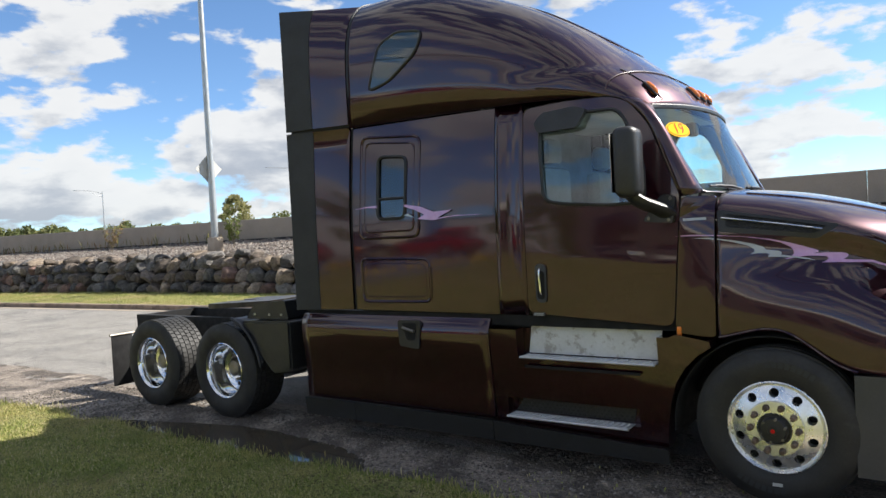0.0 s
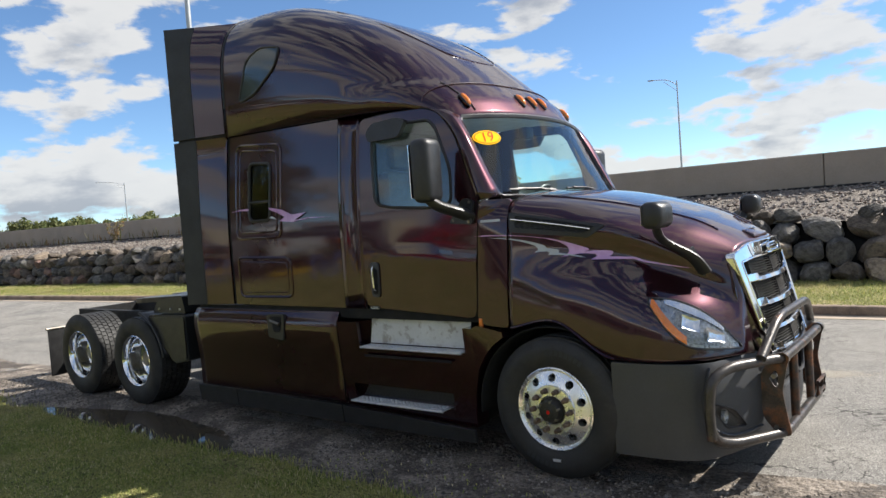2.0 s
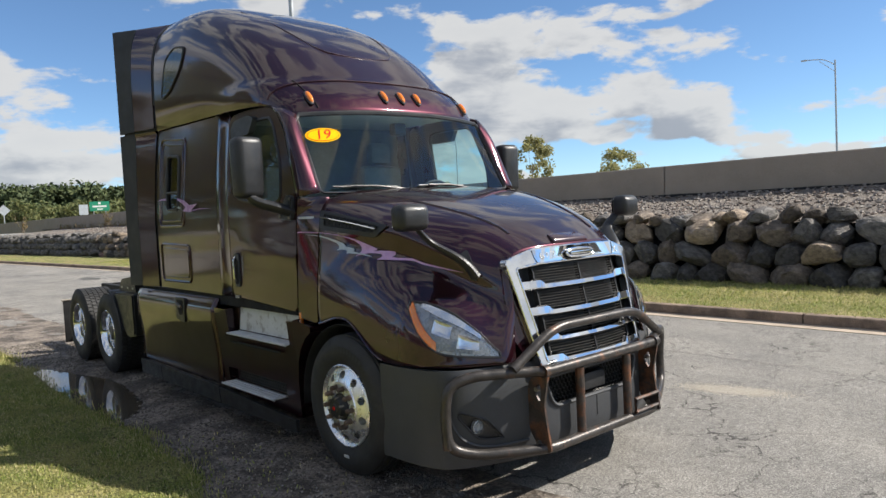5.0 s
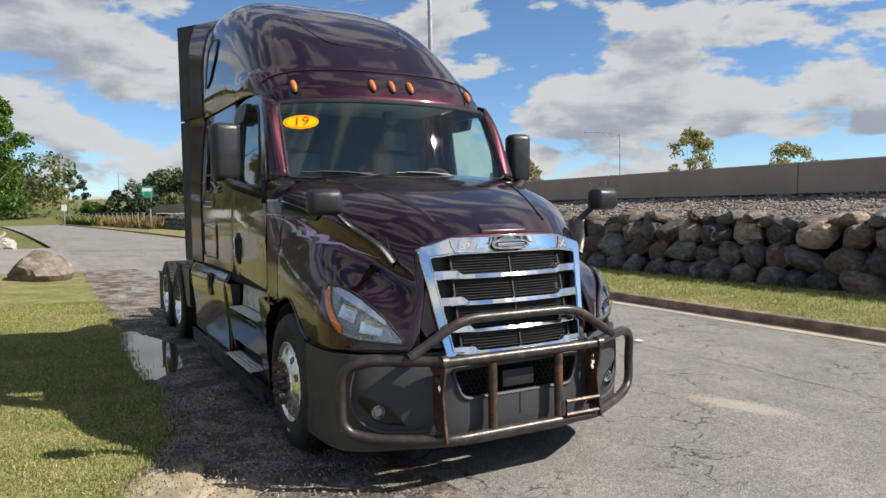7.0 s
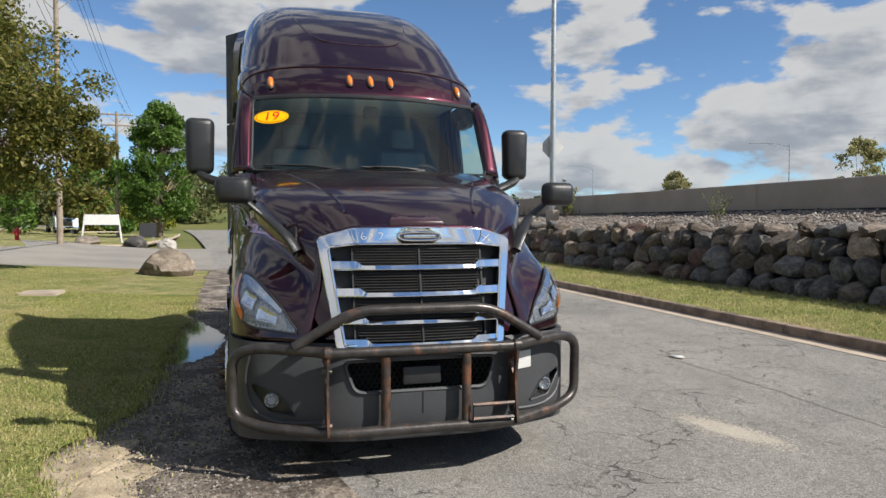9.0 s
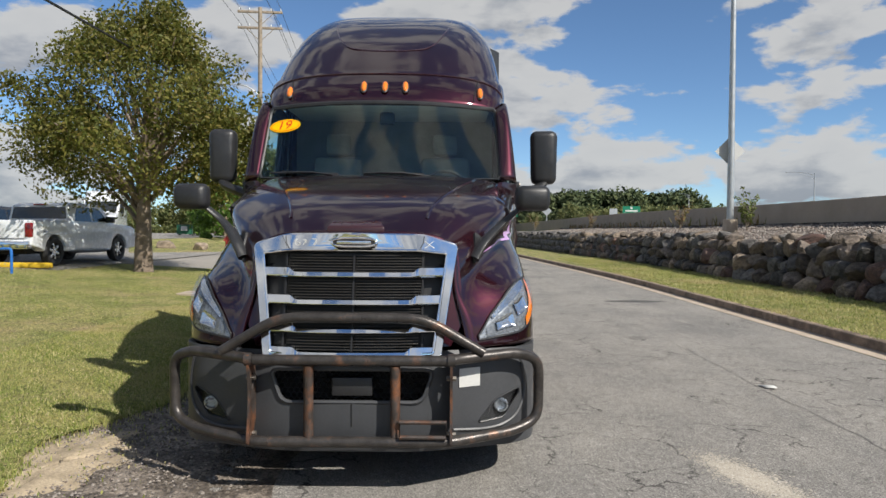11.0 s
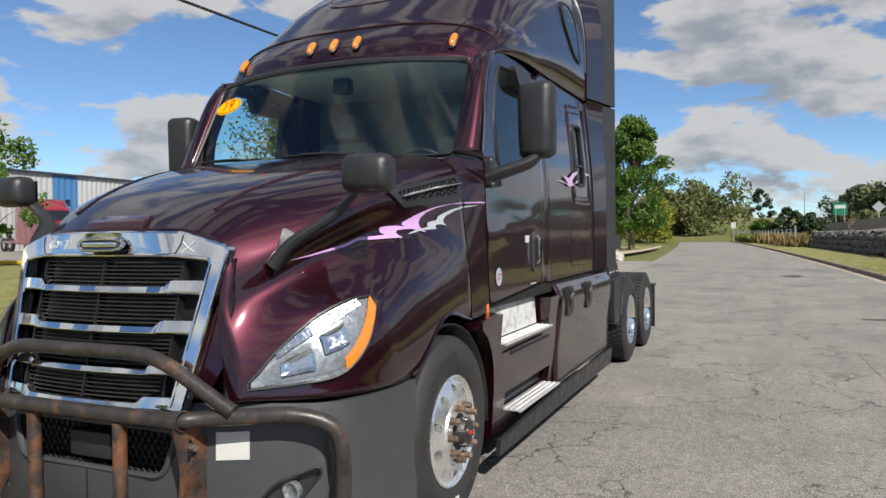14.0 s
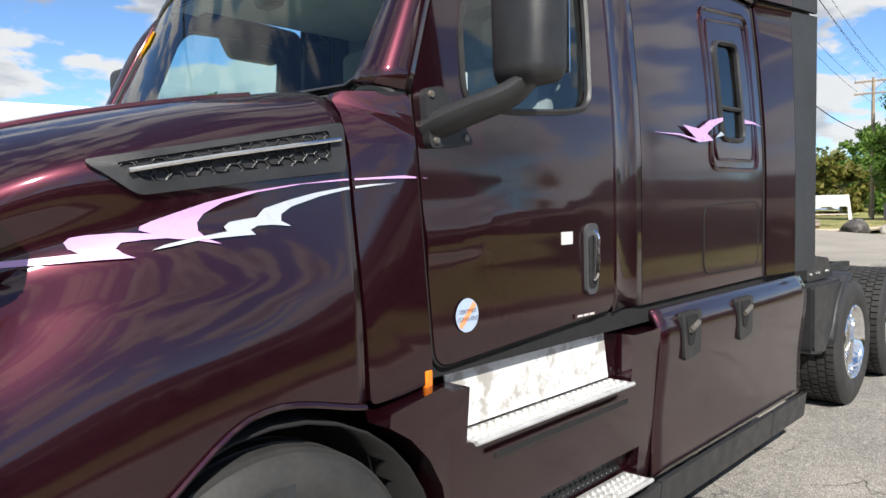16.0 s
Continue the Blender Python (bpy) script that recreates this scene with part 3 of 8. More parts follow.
for s in (-1, 1):
    bm = slab(SLEEP, 0.03, lambda a, b, d: Vector((a, s * (side_y(b) - d), b)), holes=(SWIN,), cuts=ZC + (1.75, 2.75))
    wall = part("sleeper_wall", bm, PAINT, truck, "smooth maroon sleeper side wall")
    for loop, r in ((FRAME1, 0.016), (FRAME2, 0.011)) + (((HATCH, 0.015), (HATCH2, 0.009)) if s < 0 else ()):
        part("raised_rib", ring_tube(loop, s, r, -0.002, 0.9), PAINT, wall)
    if s > 0:
        part("hatch_gap", ring_tube(HATCH, s, 0.005, 0.001), DARK, wall)
    hatch = part("luggage_door", slab(HATCH2 if s < 0 else offset_loop(HATCH, -0.006), 0.012, lambda a, b, d: Vector((a, s * (side_y(b) + (0.006 if s < 0 else 0.003) - d), b)), cuts=ZC), PAINT, wall)
    pane = part("window_pane", side_pane(SWIN, (2.2, 2.35, 2.48), s, -0.012), SIDE_GLASS, wall, "dark narrow bunk window")
    part("window_frame", ring_tube(SWIN, s, 0.019, 0.0, 0.8), BLACK_PLASTIC, pane)
    part("window_rail", tube([on_side(s, 0.0)(-3.225, 2.19), on_side(s, 0.0)(-2.92, 2.185)], 0.013, 6), BLACK_PLASTIC, pane)
    bm = grid(lambda a, b: Vector((a, s * (side_y(b) - 0.014 + 0.014 * ((a + 1.885) / 0.12)**2), b)), span(-2.005, -1.755, 6), span(1.19, 2.84, 12))
    part("door_post", bm, PAINT, truck, "tall narrow maroon post", solid=0.02, offset=-s)
    seamline = [on_side(s, -0.003)(-3.545, z) for z in span(1.2, 2.86, 10)]
    part("wall_seam", tube(seamline, 0.010, 6), DARK, wall)
    # roof quarter window
    Q = rounded([(-3.305, 3.165), (-3.17, 3.56), (-2.97, 3.645), (-2.69, 3.60), (-2.765, 3.42), (-3.06, 3.225)], 0.07)

    def on_roof(a, b, out):
        lo, hi = 0.0, 1.0
        for _ in range(24):
            m_ = (lo + hi) / 2
            if roof_point(a, m_).z > b:
                lo = m_
            else:
                hi = m_
        p = roof_point(a, lo)
        return Vector((a, s * (p.y + out), b))
    bm = slab(Q, 0.012, lambda a, b, d: on_roof(a, b, 0.010 - d), cuts=(3.25, 3.35, 3.45, 3.55))
    qw = part("roof_window", bm, SIDE_GLASS, roof, "dark rounded roof window")
    part("window_back", slab(offset_loop(Q, -0.004), 0.004, lambda a, b, d: on_roof(a, b, 0.0035 - d * 0.2), cuts=(3.25, 3.35, 3.45, 3.55)), INK, qw)
    part("window_seal", tube([on_roof(a, b, 0.006) for a, b in Q], 0.012, 6, closed=True), BLACK_PLASTIC, qw)
part("back_wall", box(-3.56, -3.52, -1.07, 1.07, 1.15, 2.9, 0.01), DARK, truck)
bm = grid(lambda a, f: roof_point(-3.555, a).lerp(Vector((-3.555, 0, 2.87)), f), span(-1, 1, 30), (0, 1))
part("roof_back", bm, DARK, truck, solid=0.01)
for s in (-1, 1):
    seamline = [mirror(roof_point(-3.55, a), s) for a in span(0.02, 0.98, 24)]
    part("roof_seam", tube(seamline, 0.010, 6), BLACK_PLASTIC, roof)

def roof_width(z):
    """Half width of the roof's rear section at height z."""
    f = max(0.0, min(0.999, (z - 2.87) / 1.26))
    return 1.105 * (1 - f**4.6)**(1 / 4.6)


# side extenders behind the sleeper: painted panel and rubber trailing edge, upper and lower
for s in (-1, 1):
    for z0, z1, name in ((1.20, 2.875, "lower"), (2.905, 4.04, "upper")):
        def ext(a, b, d):
            back = (-3.56 - a) / 0.66
            front_y = side_y(b) if b < 2.87 else roof_width(b)
            return Vector((a, s * ((front_y + 0.012) * (1 - back) + 1.265 * back - d), b))
        front = [(-3.565, z0), (-3.935, z0), (-3.935, z1), (-3.565, z1)]
        zc_ = span(z0 + 0.1, z1 - 0.03, 9)
        panel = part("side_extender", slab(front, 0.03, ext, cuts=zc_), PAINT, truck, "maroon side extender panel")
        rear = [(-3.942, z0), (-4.225, z0 - 0.005), (-4.225, z1 + 0.004), (-3.942, z1)]
        part("rubber_edge", slab(rear, 0.025, ext, cuts=zc_), BLACK_RUBBER, panel, "flexible black trailing edge")
    z0, z1 = 2.86, 2.92
    part("extender_joint", slab([(-3.58, z0), (-4.20, z0), (-4.20, z1), (-3.58, z1)], 0.02, lambda a, b, d: ext(a, b, d + 0.035)), BLACK_RUBBER, truck)

# grille: chrome surround, four bars, fins behind
def gx(z, y=0.45):
    return 1.10 + (1.53 - z) * 0.24 + 0.085 * (1 - (y / 0.62)**2)


GR_OUT = rounded([(-0.425, 1.582), (0.0, 1.590), (0.425, 1.582), (0.640, 1.520), (0.605, 1.30), (0.535, 0.838), (-0.535, 0.838), (-0.605, 1.30), (-0.640, 1.520)], 0.03)
GR_IN = rounded([(-0.40, 1.488), (0.40, 1.488), (0.575, 1.468), (0.550, 1.28), (0.492, 0.866), (-0.492, 0.866), (-0.550, 1.28), (-0.575, 1.468)], 0.02)
grille = part("grille_surround", slab(GR_OUT, 0.06, lambda a, b, d: Vector((gx(b, a) + 0.03 - d, a, b)), holes=(GR_IN,)), CHROME, truck, "bright chrome grille surround")
part("grille_back", slab(GR_OUT, 0.02, lambda a, b, d: Vector((gx(b, a) - 0.055 - d, a, b))), MESH_DARK, grille)
part("inner_lip", tube([Vector((gx(b, a) + 0.027, a, b)) for a, b in GR_IN], 0.009, 8, closed=True), CHROME, grille)
part("outer_lip", tube([Vector((gx(b, a) + 0.020, a, b)) for a, b in offset_loop(GR_OUT, -0.004)], 0.010, 8, closed=True), CHROME, grille)
for s in (-1, 1):
    part("corner_crease", tube([Vector((gx(b, a) + 0.0305, a, b)) for a, b in ((s * 0.432, 1.574), (s * 0.425, 1.53), (s * 0.405, 1.494))], 0.003, 5), MESH_DARK, grille)
    # painted shoulder between the surround and the fender
    shoulder = [(s * 0.58, 1.47), (s * 0.645, 1.47), (s * 0.665, 1.25), (s * 0.66, 1.02), (s * 0.60, 0.90), (s * 0.53, 0.90)]
    part("grille_shoulder", slab(shoulder, 0.02, lambda a, b, d: Vector((gx(b, a) - 0.018 - d, a, b)), cuts=(1.0, 1.1, 1.2, 1.3, 1.4)), PAINT, hood)
for zb, low in ((1.322, 0.026), (1.155, 0.026), (0.988, 0.020), (0.846, 0.026)):
    wmax = 0.492 + (zb - 0.866) * 0.135 + 0.006

    def bar(y, q):
        k = max(0.0, min(1.0, (abs(y) - 0.375) / 0.05))
        k = k * k * (3 - 2 * k)
        f = max(-1.0, min(1.0, y)) * wmax / 0.58
        out, up = ((-0.035, 0.0), (0.020, 0.0), (0.027, 0.12), (0.027, 0.20), (0.015, 0.93), (0.004, 1.0), (-0.035, 1.0))[q]
        return Vector((gx(zb, f) + out - 0.004 * k, f, zb + up * (low + 0.006 + 0.030 * k)))
    bm = grid(bar, [math.copysign(v, w) for w, vs in ((-1, (0.58, 0.52, 0.46, 0.43, 0.415, 0.40, 0.385, 0.37, 0.3, 0.2, 0.1)), (1, (0.0, 0.1, 0.2, 0.3, 0.37, 0.385, 0.40, 0.415, 0.43, 0.46, 0.52, 0.58))) for v in vs], range(7))
    bmesh.ops.recalc_face_normals(bm, faces=bm.faces[:])
    part("grille_bar", bm, CHROME, grille, "chrome grille bar with raised ends", smooth=False)
fins = bmesh.new()
for k in range(34):
    z = 0.885 + k * 0.0172
    wmax = 0.40 + (z - 0.875) * 0.06
    join_bm(fins, grid(lambda y, q: Vector((gx(z, y) - (0.010, 0.010, 0.045)[q], y, z + (0.006, 0.0, 0.0)[q])), span(-wmax, wmax, 10), range(3)))
tagged(part("radiator_core", fins, FIN, grille, "thin dusty dark fins", smooth=False), kind="stuff")
for y in (0.0, -0.425, 0.425):
    part("grille_post", grid(lambda z, q: Vector((gx(z, y) - (0.045, 0.004, 0.004, 0.045)[q], y + (-0.006, -0.006, 0.006, 0.006)[q], z)), span(0.88, 1.46, 4), range(4)), MESH_DARK, grille)
# badge: an oval rim round a dark plate, with a plain raised strip
OV = [(0.137 * math.copysign(abs(math.cos(t))**0.6, math.cos(t)) , 1.535 + 0.026 * math.copysign(abs(math.sin(t))**0.8, math.sin(t))) for t in span(0, 2 * math.pi, 32)[:-1]]
badge = part("badge", slab(OV, 0.02, lambda a, b, d: Vector((gx(b, a) + 0.042 - d, a, b))), MESH_DARK, grille, "oval dark badge with a chrome rim")
part("badge_rim", tube([Vector((gx(b, a) + 0.042, a, b)) for a, b in OV], 0.008, 8, closed=True), CHROME, badge)
part("badge_strip", box(gx(1.535, 0) + 0.036, gx(1.535, 0) + 0.048, -0.105, 0.105, 1.524, 1.546, 0.003), CHROME, badge)

# headlights
LAMP_BOWL = mat("lamp_bowl", (0.36, 0.38, 0.40), rough=0.3, metal=0.7, vary=0.15, scale=25)
REFLECTOR = mat("lamp_reflector", (0.72, 0.74, 0.77), rough=0.14, metal=1.0, vary=0.1, scale=40)
HL_GREY = mat("lamp_housing", (0.22, 0.235, 0.25), rough=0.28, metal=0.5, vary=0.15, scale=30)
for s in (-1, 1):
    def hl_low(x):
        return curve_at([(0.70, 1.262), (0.76, 1.175), (0.85, 1.062), (0.935, 0.982), (1.05, 0.95), (1.15, 0.93)], x)

    def hl_high(x):
        return curve_at([(0.70, 1.288), (0.85, 1.264), (1.00, 1.187), (1.09, 1.075), (1.15, 0.955)], x)

    def hl(x, f, out):
        z = hl_low(x) * (1 - f) + hl_high(x) * f
        return mirror(hood_side(x, z, out), s)

    def faced(bm):
        bmesh.ops.recalc_face_normals(bm, faces=bm.faces[:])
        if sum(f.normal.y * s + f.normal.x for f in bm.faces) < 0:
            bmesh.ops.reverse_faces(bm, faces=bm.faces[:])
        return bm
    xs = span(0.70, 1.15, 22)
    lamp_bowl = part("headlight", faced(grid(lambda x, f: hl(x, f, 0.004), xs, span(0, 1, 8))), LAMP_BOWL, truck, "clear swept-back headlight with an amber corner")
    lens = part("lens", faced(grid(lambda x, f: hl(x, f, 0.040 - 0.032 * (abs(f - 0.5) * 2)**4), xs, span(0, 1, 12))), LENS, lamp_bowl)
    lens.visible_shadow = False
    border = [hl(x, 0, 0.010) for x in xs] + [hl(x, 1, 0.010) for x in reversed(xs)]
    part("lamp_rim", tube(border, 0.007, 6, closed=True), BLACK_PLASTIC, lamp_bowl)

    def amber_f(x, g):
        return 0.03 + g * curve_at([(0.715, 0.93), (0.76, 0.56), (0.80, 0.40), (0.86, 0.28), (0.925, 0.20)], x)
    part("turn_signal", faced(grid(lambda x, g: hl(x, amber_f(x, g), 0.016), span(0.715, 0.925, 12), span(0, 1, 6))), AMBER, lamp_bowl, "amber turn signal")
    part("light_strip", faced(grid(lambda x, f: hl(x, f, 0.014), span(0.80, 1.09, 12), span(0.80, 0.96, 3))), REFLECTOR, lamp_bowl)
    part("dark_bezel", faced(grid(lambda x, f: hl(x, f, 0.009), span(0.86, 1.12, 12), span(0.10, 0.74, 4))), HL_GREY, lamp_bowl)
    for x0, x1, f0, f1 in ((0.895, 0.985, 0.40, 0.72), (1.015, 1.085, 0.24, 0.62)):
        def dish(u, v):
            k = max(abs(u), abs(v))**4
            slant = 0.10 * u
            return hl((x0 + x1) / 2 + u * (x1 - x0) / 2, (f0 + f1) / 2 + (v + slant) * (f1 - f0) / 2, 0.012 + 0.012 * k)
        refl = part("reflector", faced(grid(dish, span(-1, 1, 10), span(-1, 1, 10))), REFLECTOR, lamp_bowl, "bright square reflector")
        c = hl((x0 + x1) / 2, (f0 + f1) / 2, 0.016)
        n = ((hl(x0, f0, 0.03) - hl(x0, f0, 0.0)).normalized() + Vector((0.6, 0, 0))).normalized()
        m = Matrix.Translation(c) @ Vector((0, s, 0)).rotation_difference(n).to_matrix().to_4x4()
        part("bulb_lens", moved(lathe([(0.016, -0.004), (0.014, 0.003), (0.007, 0.007), (0.0, 0.008)], 18, s), m), LENS, refl)
    # fluting above the reflectors
    for x in span(0.79, 1.08, 30):
        part("flute", tube([hl(x, 0.79, 0.015), hl(x, 0.96, 0.015)], 0.0042, 4), REFLECTOR, lamp_bowl)

# bumper
BUMP_EDGE = [(0.0, 1.315), (0.42, 1.298), (0.70, 1.215), (0.98, 1.09), (1.10, 0.985), (1.15, 0.86), (1.175, 0.68), (1.185, 0.45)]


def bump_plan(y, z):
    """x of the bumper's skin at half width y."""
    base = curve_at(BUMP_EDGE, abs(y))
    fade = 1.0 - min(1.0, abs(y) / 1.15)**6
    return base - fade * (0.05 * max(0.0, (0.42 - z) / 0.2)**2 + 0.045 * max(0.0, (z - 0.72) / 0.16)**2)


def bump_fn(t, z):
    a = abs(t) * 7.0
    k = min(6, int(a))
    y = BUMP_EDGE[k][0] * (1 - a + k) + BUMP_EDGE[k + 1][0] * (a - k)
    return Vector((bump_plan(y, z), math.copysign(y, t), z))


bm = grid(bump_fn, span(-1, 1, 90), (0.255, 0.275, 0.33, 0.40, 0.5, 0.6, 0.70, 0.78, 0.83, 0.86, 0.872))
bmesh.ops.recalc_face_normals(bm, faces=bm.faces[:])
bumper = part("bumper", bm, GREY_PLASTIC, truck, "dark grey plastic wrap-around bumper")
sol = bumper.modifiers.new("thickness", "SOLIDIFY")
sol.thickness, sol.offset = 0.04, -1.0
bpy.context.view_layer.update()
done = bpy.data.meshes.new_from_object(bumper.evaluated_get(bpy.context.evaluated_depsgraph_get()))
bumper.modifiers.clear()
bumper.data = done
AIR = rounded([(-0.43, 0.565), (0.43, 0.565), (0.50, 0.765), (-0.50, 0.765)], 0.06)
FOG = rounded([(0.77, 0.415), (0.94, 0.435), (1.045, 0.58), (1.035, 0.615), (0.88, 0.55)], 0.03)
cutters = [slab(AIR, 0.4, lambda a, b, d: Vector((1.1 + d, a, b)))]
for s in (-1, 1):
    cutters.append(slab([(p[0] * s, p[1]) for p in FOG], 0.7, lambda a, b, d: Vector((0.68 + d, a, b))))
cut(bumper, *cutters)
part("air_rim", tube([Vector((bump_plan(a, b) + 0.002, a, b)) for a, b in AIR], 0.014, 6, closed=True), GREY_PLASTIC, bumper)
airm = bmesh.new()
for r in range(8):
    for c in range(28):
        y, z = -0.50 + c * 0.0372 + (r % 2) * 0.0186, 0.560 + r * 0.030
        hexp = [Vector((1.215, y + 0.0186 * math.sin(k * math.pi / 3), z + 0.0186 * math.cos(k * math.pi / 3))) for k in range(6)]
        tube(hexp, 0.004, 4, bm=airm, closed=True)
tagged(part("honeycomb_mesh", airm, BLACK_PLASTIC, bumper, "black honeycomb mesh", smooth=False), kind="stuff")
part("mesh_back", box(1.16, 1.18, -0.52, 0.52, 0.54, 0.79), DARK, bumper)
part("radar_cover", box(1.235, 1.30, -0.125, 0.125, 0.60, 0.715, 0.012), BLACK_PLASTIC, bumper, "square black sensor cover")
for s in (-1, 1):
    pod = part("fog_housing", slab([(p[0] * s, p[1]) for p in offset_loop(FOG, 0.03)], 0.03, lambda a, b, d: Vector((bump_plan(a, b) - 0.052 - d, a, b))), BLACK_PLASTIC, bumper)
    m = Matrix.Translation((bump_plan(0.925, 0.52) - 0.035, 0.925 * s, 0.507)) @ Matrix.Rotation(radians(-90 + 30 * -s * 0 ), 4, "Z")
    part("fog_light", moved(lathe([(0.044, -0.005), (0.044, 0.018), (0.036, 0.020), (0.028, 0.004), (0.0, -0.004)], 24), m), LAMP_BOWL, pod, "round fog light")
    part("fog_lens", moved(lathe([(0.038, 0.019), (0.025, 0.026), (0.0, 0.029)], 20), m), LENS, pod)
    bm = fill([(p[0] * s, p[1]) for p in offset_loop(FOG, -0.004)], place=lambda a, b: Vector((bump_plan(a, b) - 0.006, a, b)))
    bm.normal_update()
    if sum(f.normal.x for f in bm.faces) < 0:
        bmesh.ops.reverse_faces(bm, faces=bm.faces[:])
    cover_ = part("fog_cover", bm, LENS, pod)
    cover_.visible_shadow = False
    part("fog_rim", tube([Vector((bump_plan(a, b) + 0.001, a * s, b)) for a, b in FOG], 0.006, 6, closed=True), BLACK_PLASTIC, pod)
    # raised edge that bounds the bumper's corner panel
    edge_ = [(0.62, 0.385), (0.80, 0.375), (0.93, 0.39), (1.02, 0.44), (1.068, 0.53), (1.078, 0.64), (1.06, 0.76), (1.03, 0.84)]
    part("panel_edge", tube(smooth_path([Vector((bump_plan(a, b), a * s, b)) for a, b in edge_], 5), 0.011, 6), GREY_PLASTIC, bumper)
part("bumper_joint", box(1.3115, 1.3175, -0.004, 0.004, 0.42, 0.555), DARK, bumper)
part("sticker", slab([(0.655, 0.645), (0.785, 0.65), (0.785, 0.765), (0.655, 0.76)], 0.004, lambda a, b, d: Vector((bump_plan(a, b) + 0.006 - d, a, b))), WHITE, bumper, "square white sticker")

# bull bar
guard = part("bull_bar", tube(bent([(1.08, -1.16, 0.42), (1.07, -1.165, 0.60), (1.09, -1.16, 0.80), (1.17, -1.02, 0.855), (1.335, -0.66, 0.840), (1.385, -0.60, 0.835), (1.39, 0.0, 0.835), (1.385, 0.60, 0.835), (1.335, 0.66, 0.840), (1.17, 1.02, 0.855), (1.09, 1.16, 0.80), (1.07, 1.165, 0.60), (1.08, 1.16, 0.42), (1.16, 1.0, 0.36), (1.37, 0.60, 0.345), (1.385, 0.50, 0.345), (1.385, -0.50, 0.345), (1.37, -0.60, 0.345), (1.16, -1.0, 0.36), (1.08, -1.16, 0.42), (1.07, -1.165, 0.60)], 0.10), 0.033, 14), RUST_BAR, truck, "worn black tubular bull bar with rust")
part("top_hoop", tube(bent([(1.30, -0.80, 0.87), (1.335, -0.44, 1.085), (1.345, 0.44, 1.085), (1.30, 0.80, 0.87)], 0.13, 8), 0.031, 14), RUST_BAR, guard)
for y in (-0.25, 0.27):
    part("upright", tube([(1.375, y, 0.36), (1.375, y, 0.80)], 0.030, 12), RUST_PLATE, guard)
for y in (-0.605, 0.605):
    bm = slab(rounded([(0.325, 1.345), (0.325, 1.425), (0.45, 1.40), (0.62, 1.375), (0.74, 1.40), (0.875, 1.430), (0.875, 1.335), (0.74, 1.25), (0.58, 1.22), (0.42, 1.26)], 0.04), 0.016, lambda a, b, d: Vector((b, y + d - 0.008, a)), holes=([(0.70 + 0.045 * math.cos(a) + 0.02 * math.sin(2 * a), 1.325 + 0.028 * math.sin(a)) for a in span(0, 2 * math.pi, 16)[:-1]],))
    br = part("bracket", bm, RUST_PLATE, guard, "thick rusty steel bracket plate")
    for z in (0.38, 0.72):
        part("bolt", moved(lathe([(0.0, 0.03), (0.016, 0.03), (0.016, -0.03), (0.0, -0.03)], 6), Matrix.Translation((1.33, y, z))), STEEL, br)
    part("bar_clamp", moved(lathe([(0.038, -0.022), (0.040, -0.022), (0.040, 0.022), (0.038, 0.022)], 20), Matrix.Translation((1.388, y, 0.838))), RUST_BAR, guard)
part("plate_frame", tube([(1.42, 0.30, 0.385), (1.42, 0.30, 0.475), (1.42, 0.575, 0.475), (1.42, 0.575, 0.385)], 0.014, 6, closed=True), RUST_PLATE, guard, "rusty steel plate holder")

# side fairings with steps
def skirt_y(x, z):
    return 1.215 + 0.028 * max(0, min(1, (0.62 - z) / 0.25)) * max(0, min(1, (-2.0 - x) / 0.15 + 0.25)) - 0.05 * max(0, min(1, (z - 1.02) / 0.125))**2 - 0.12 * max(0.0, 0.95 - z)


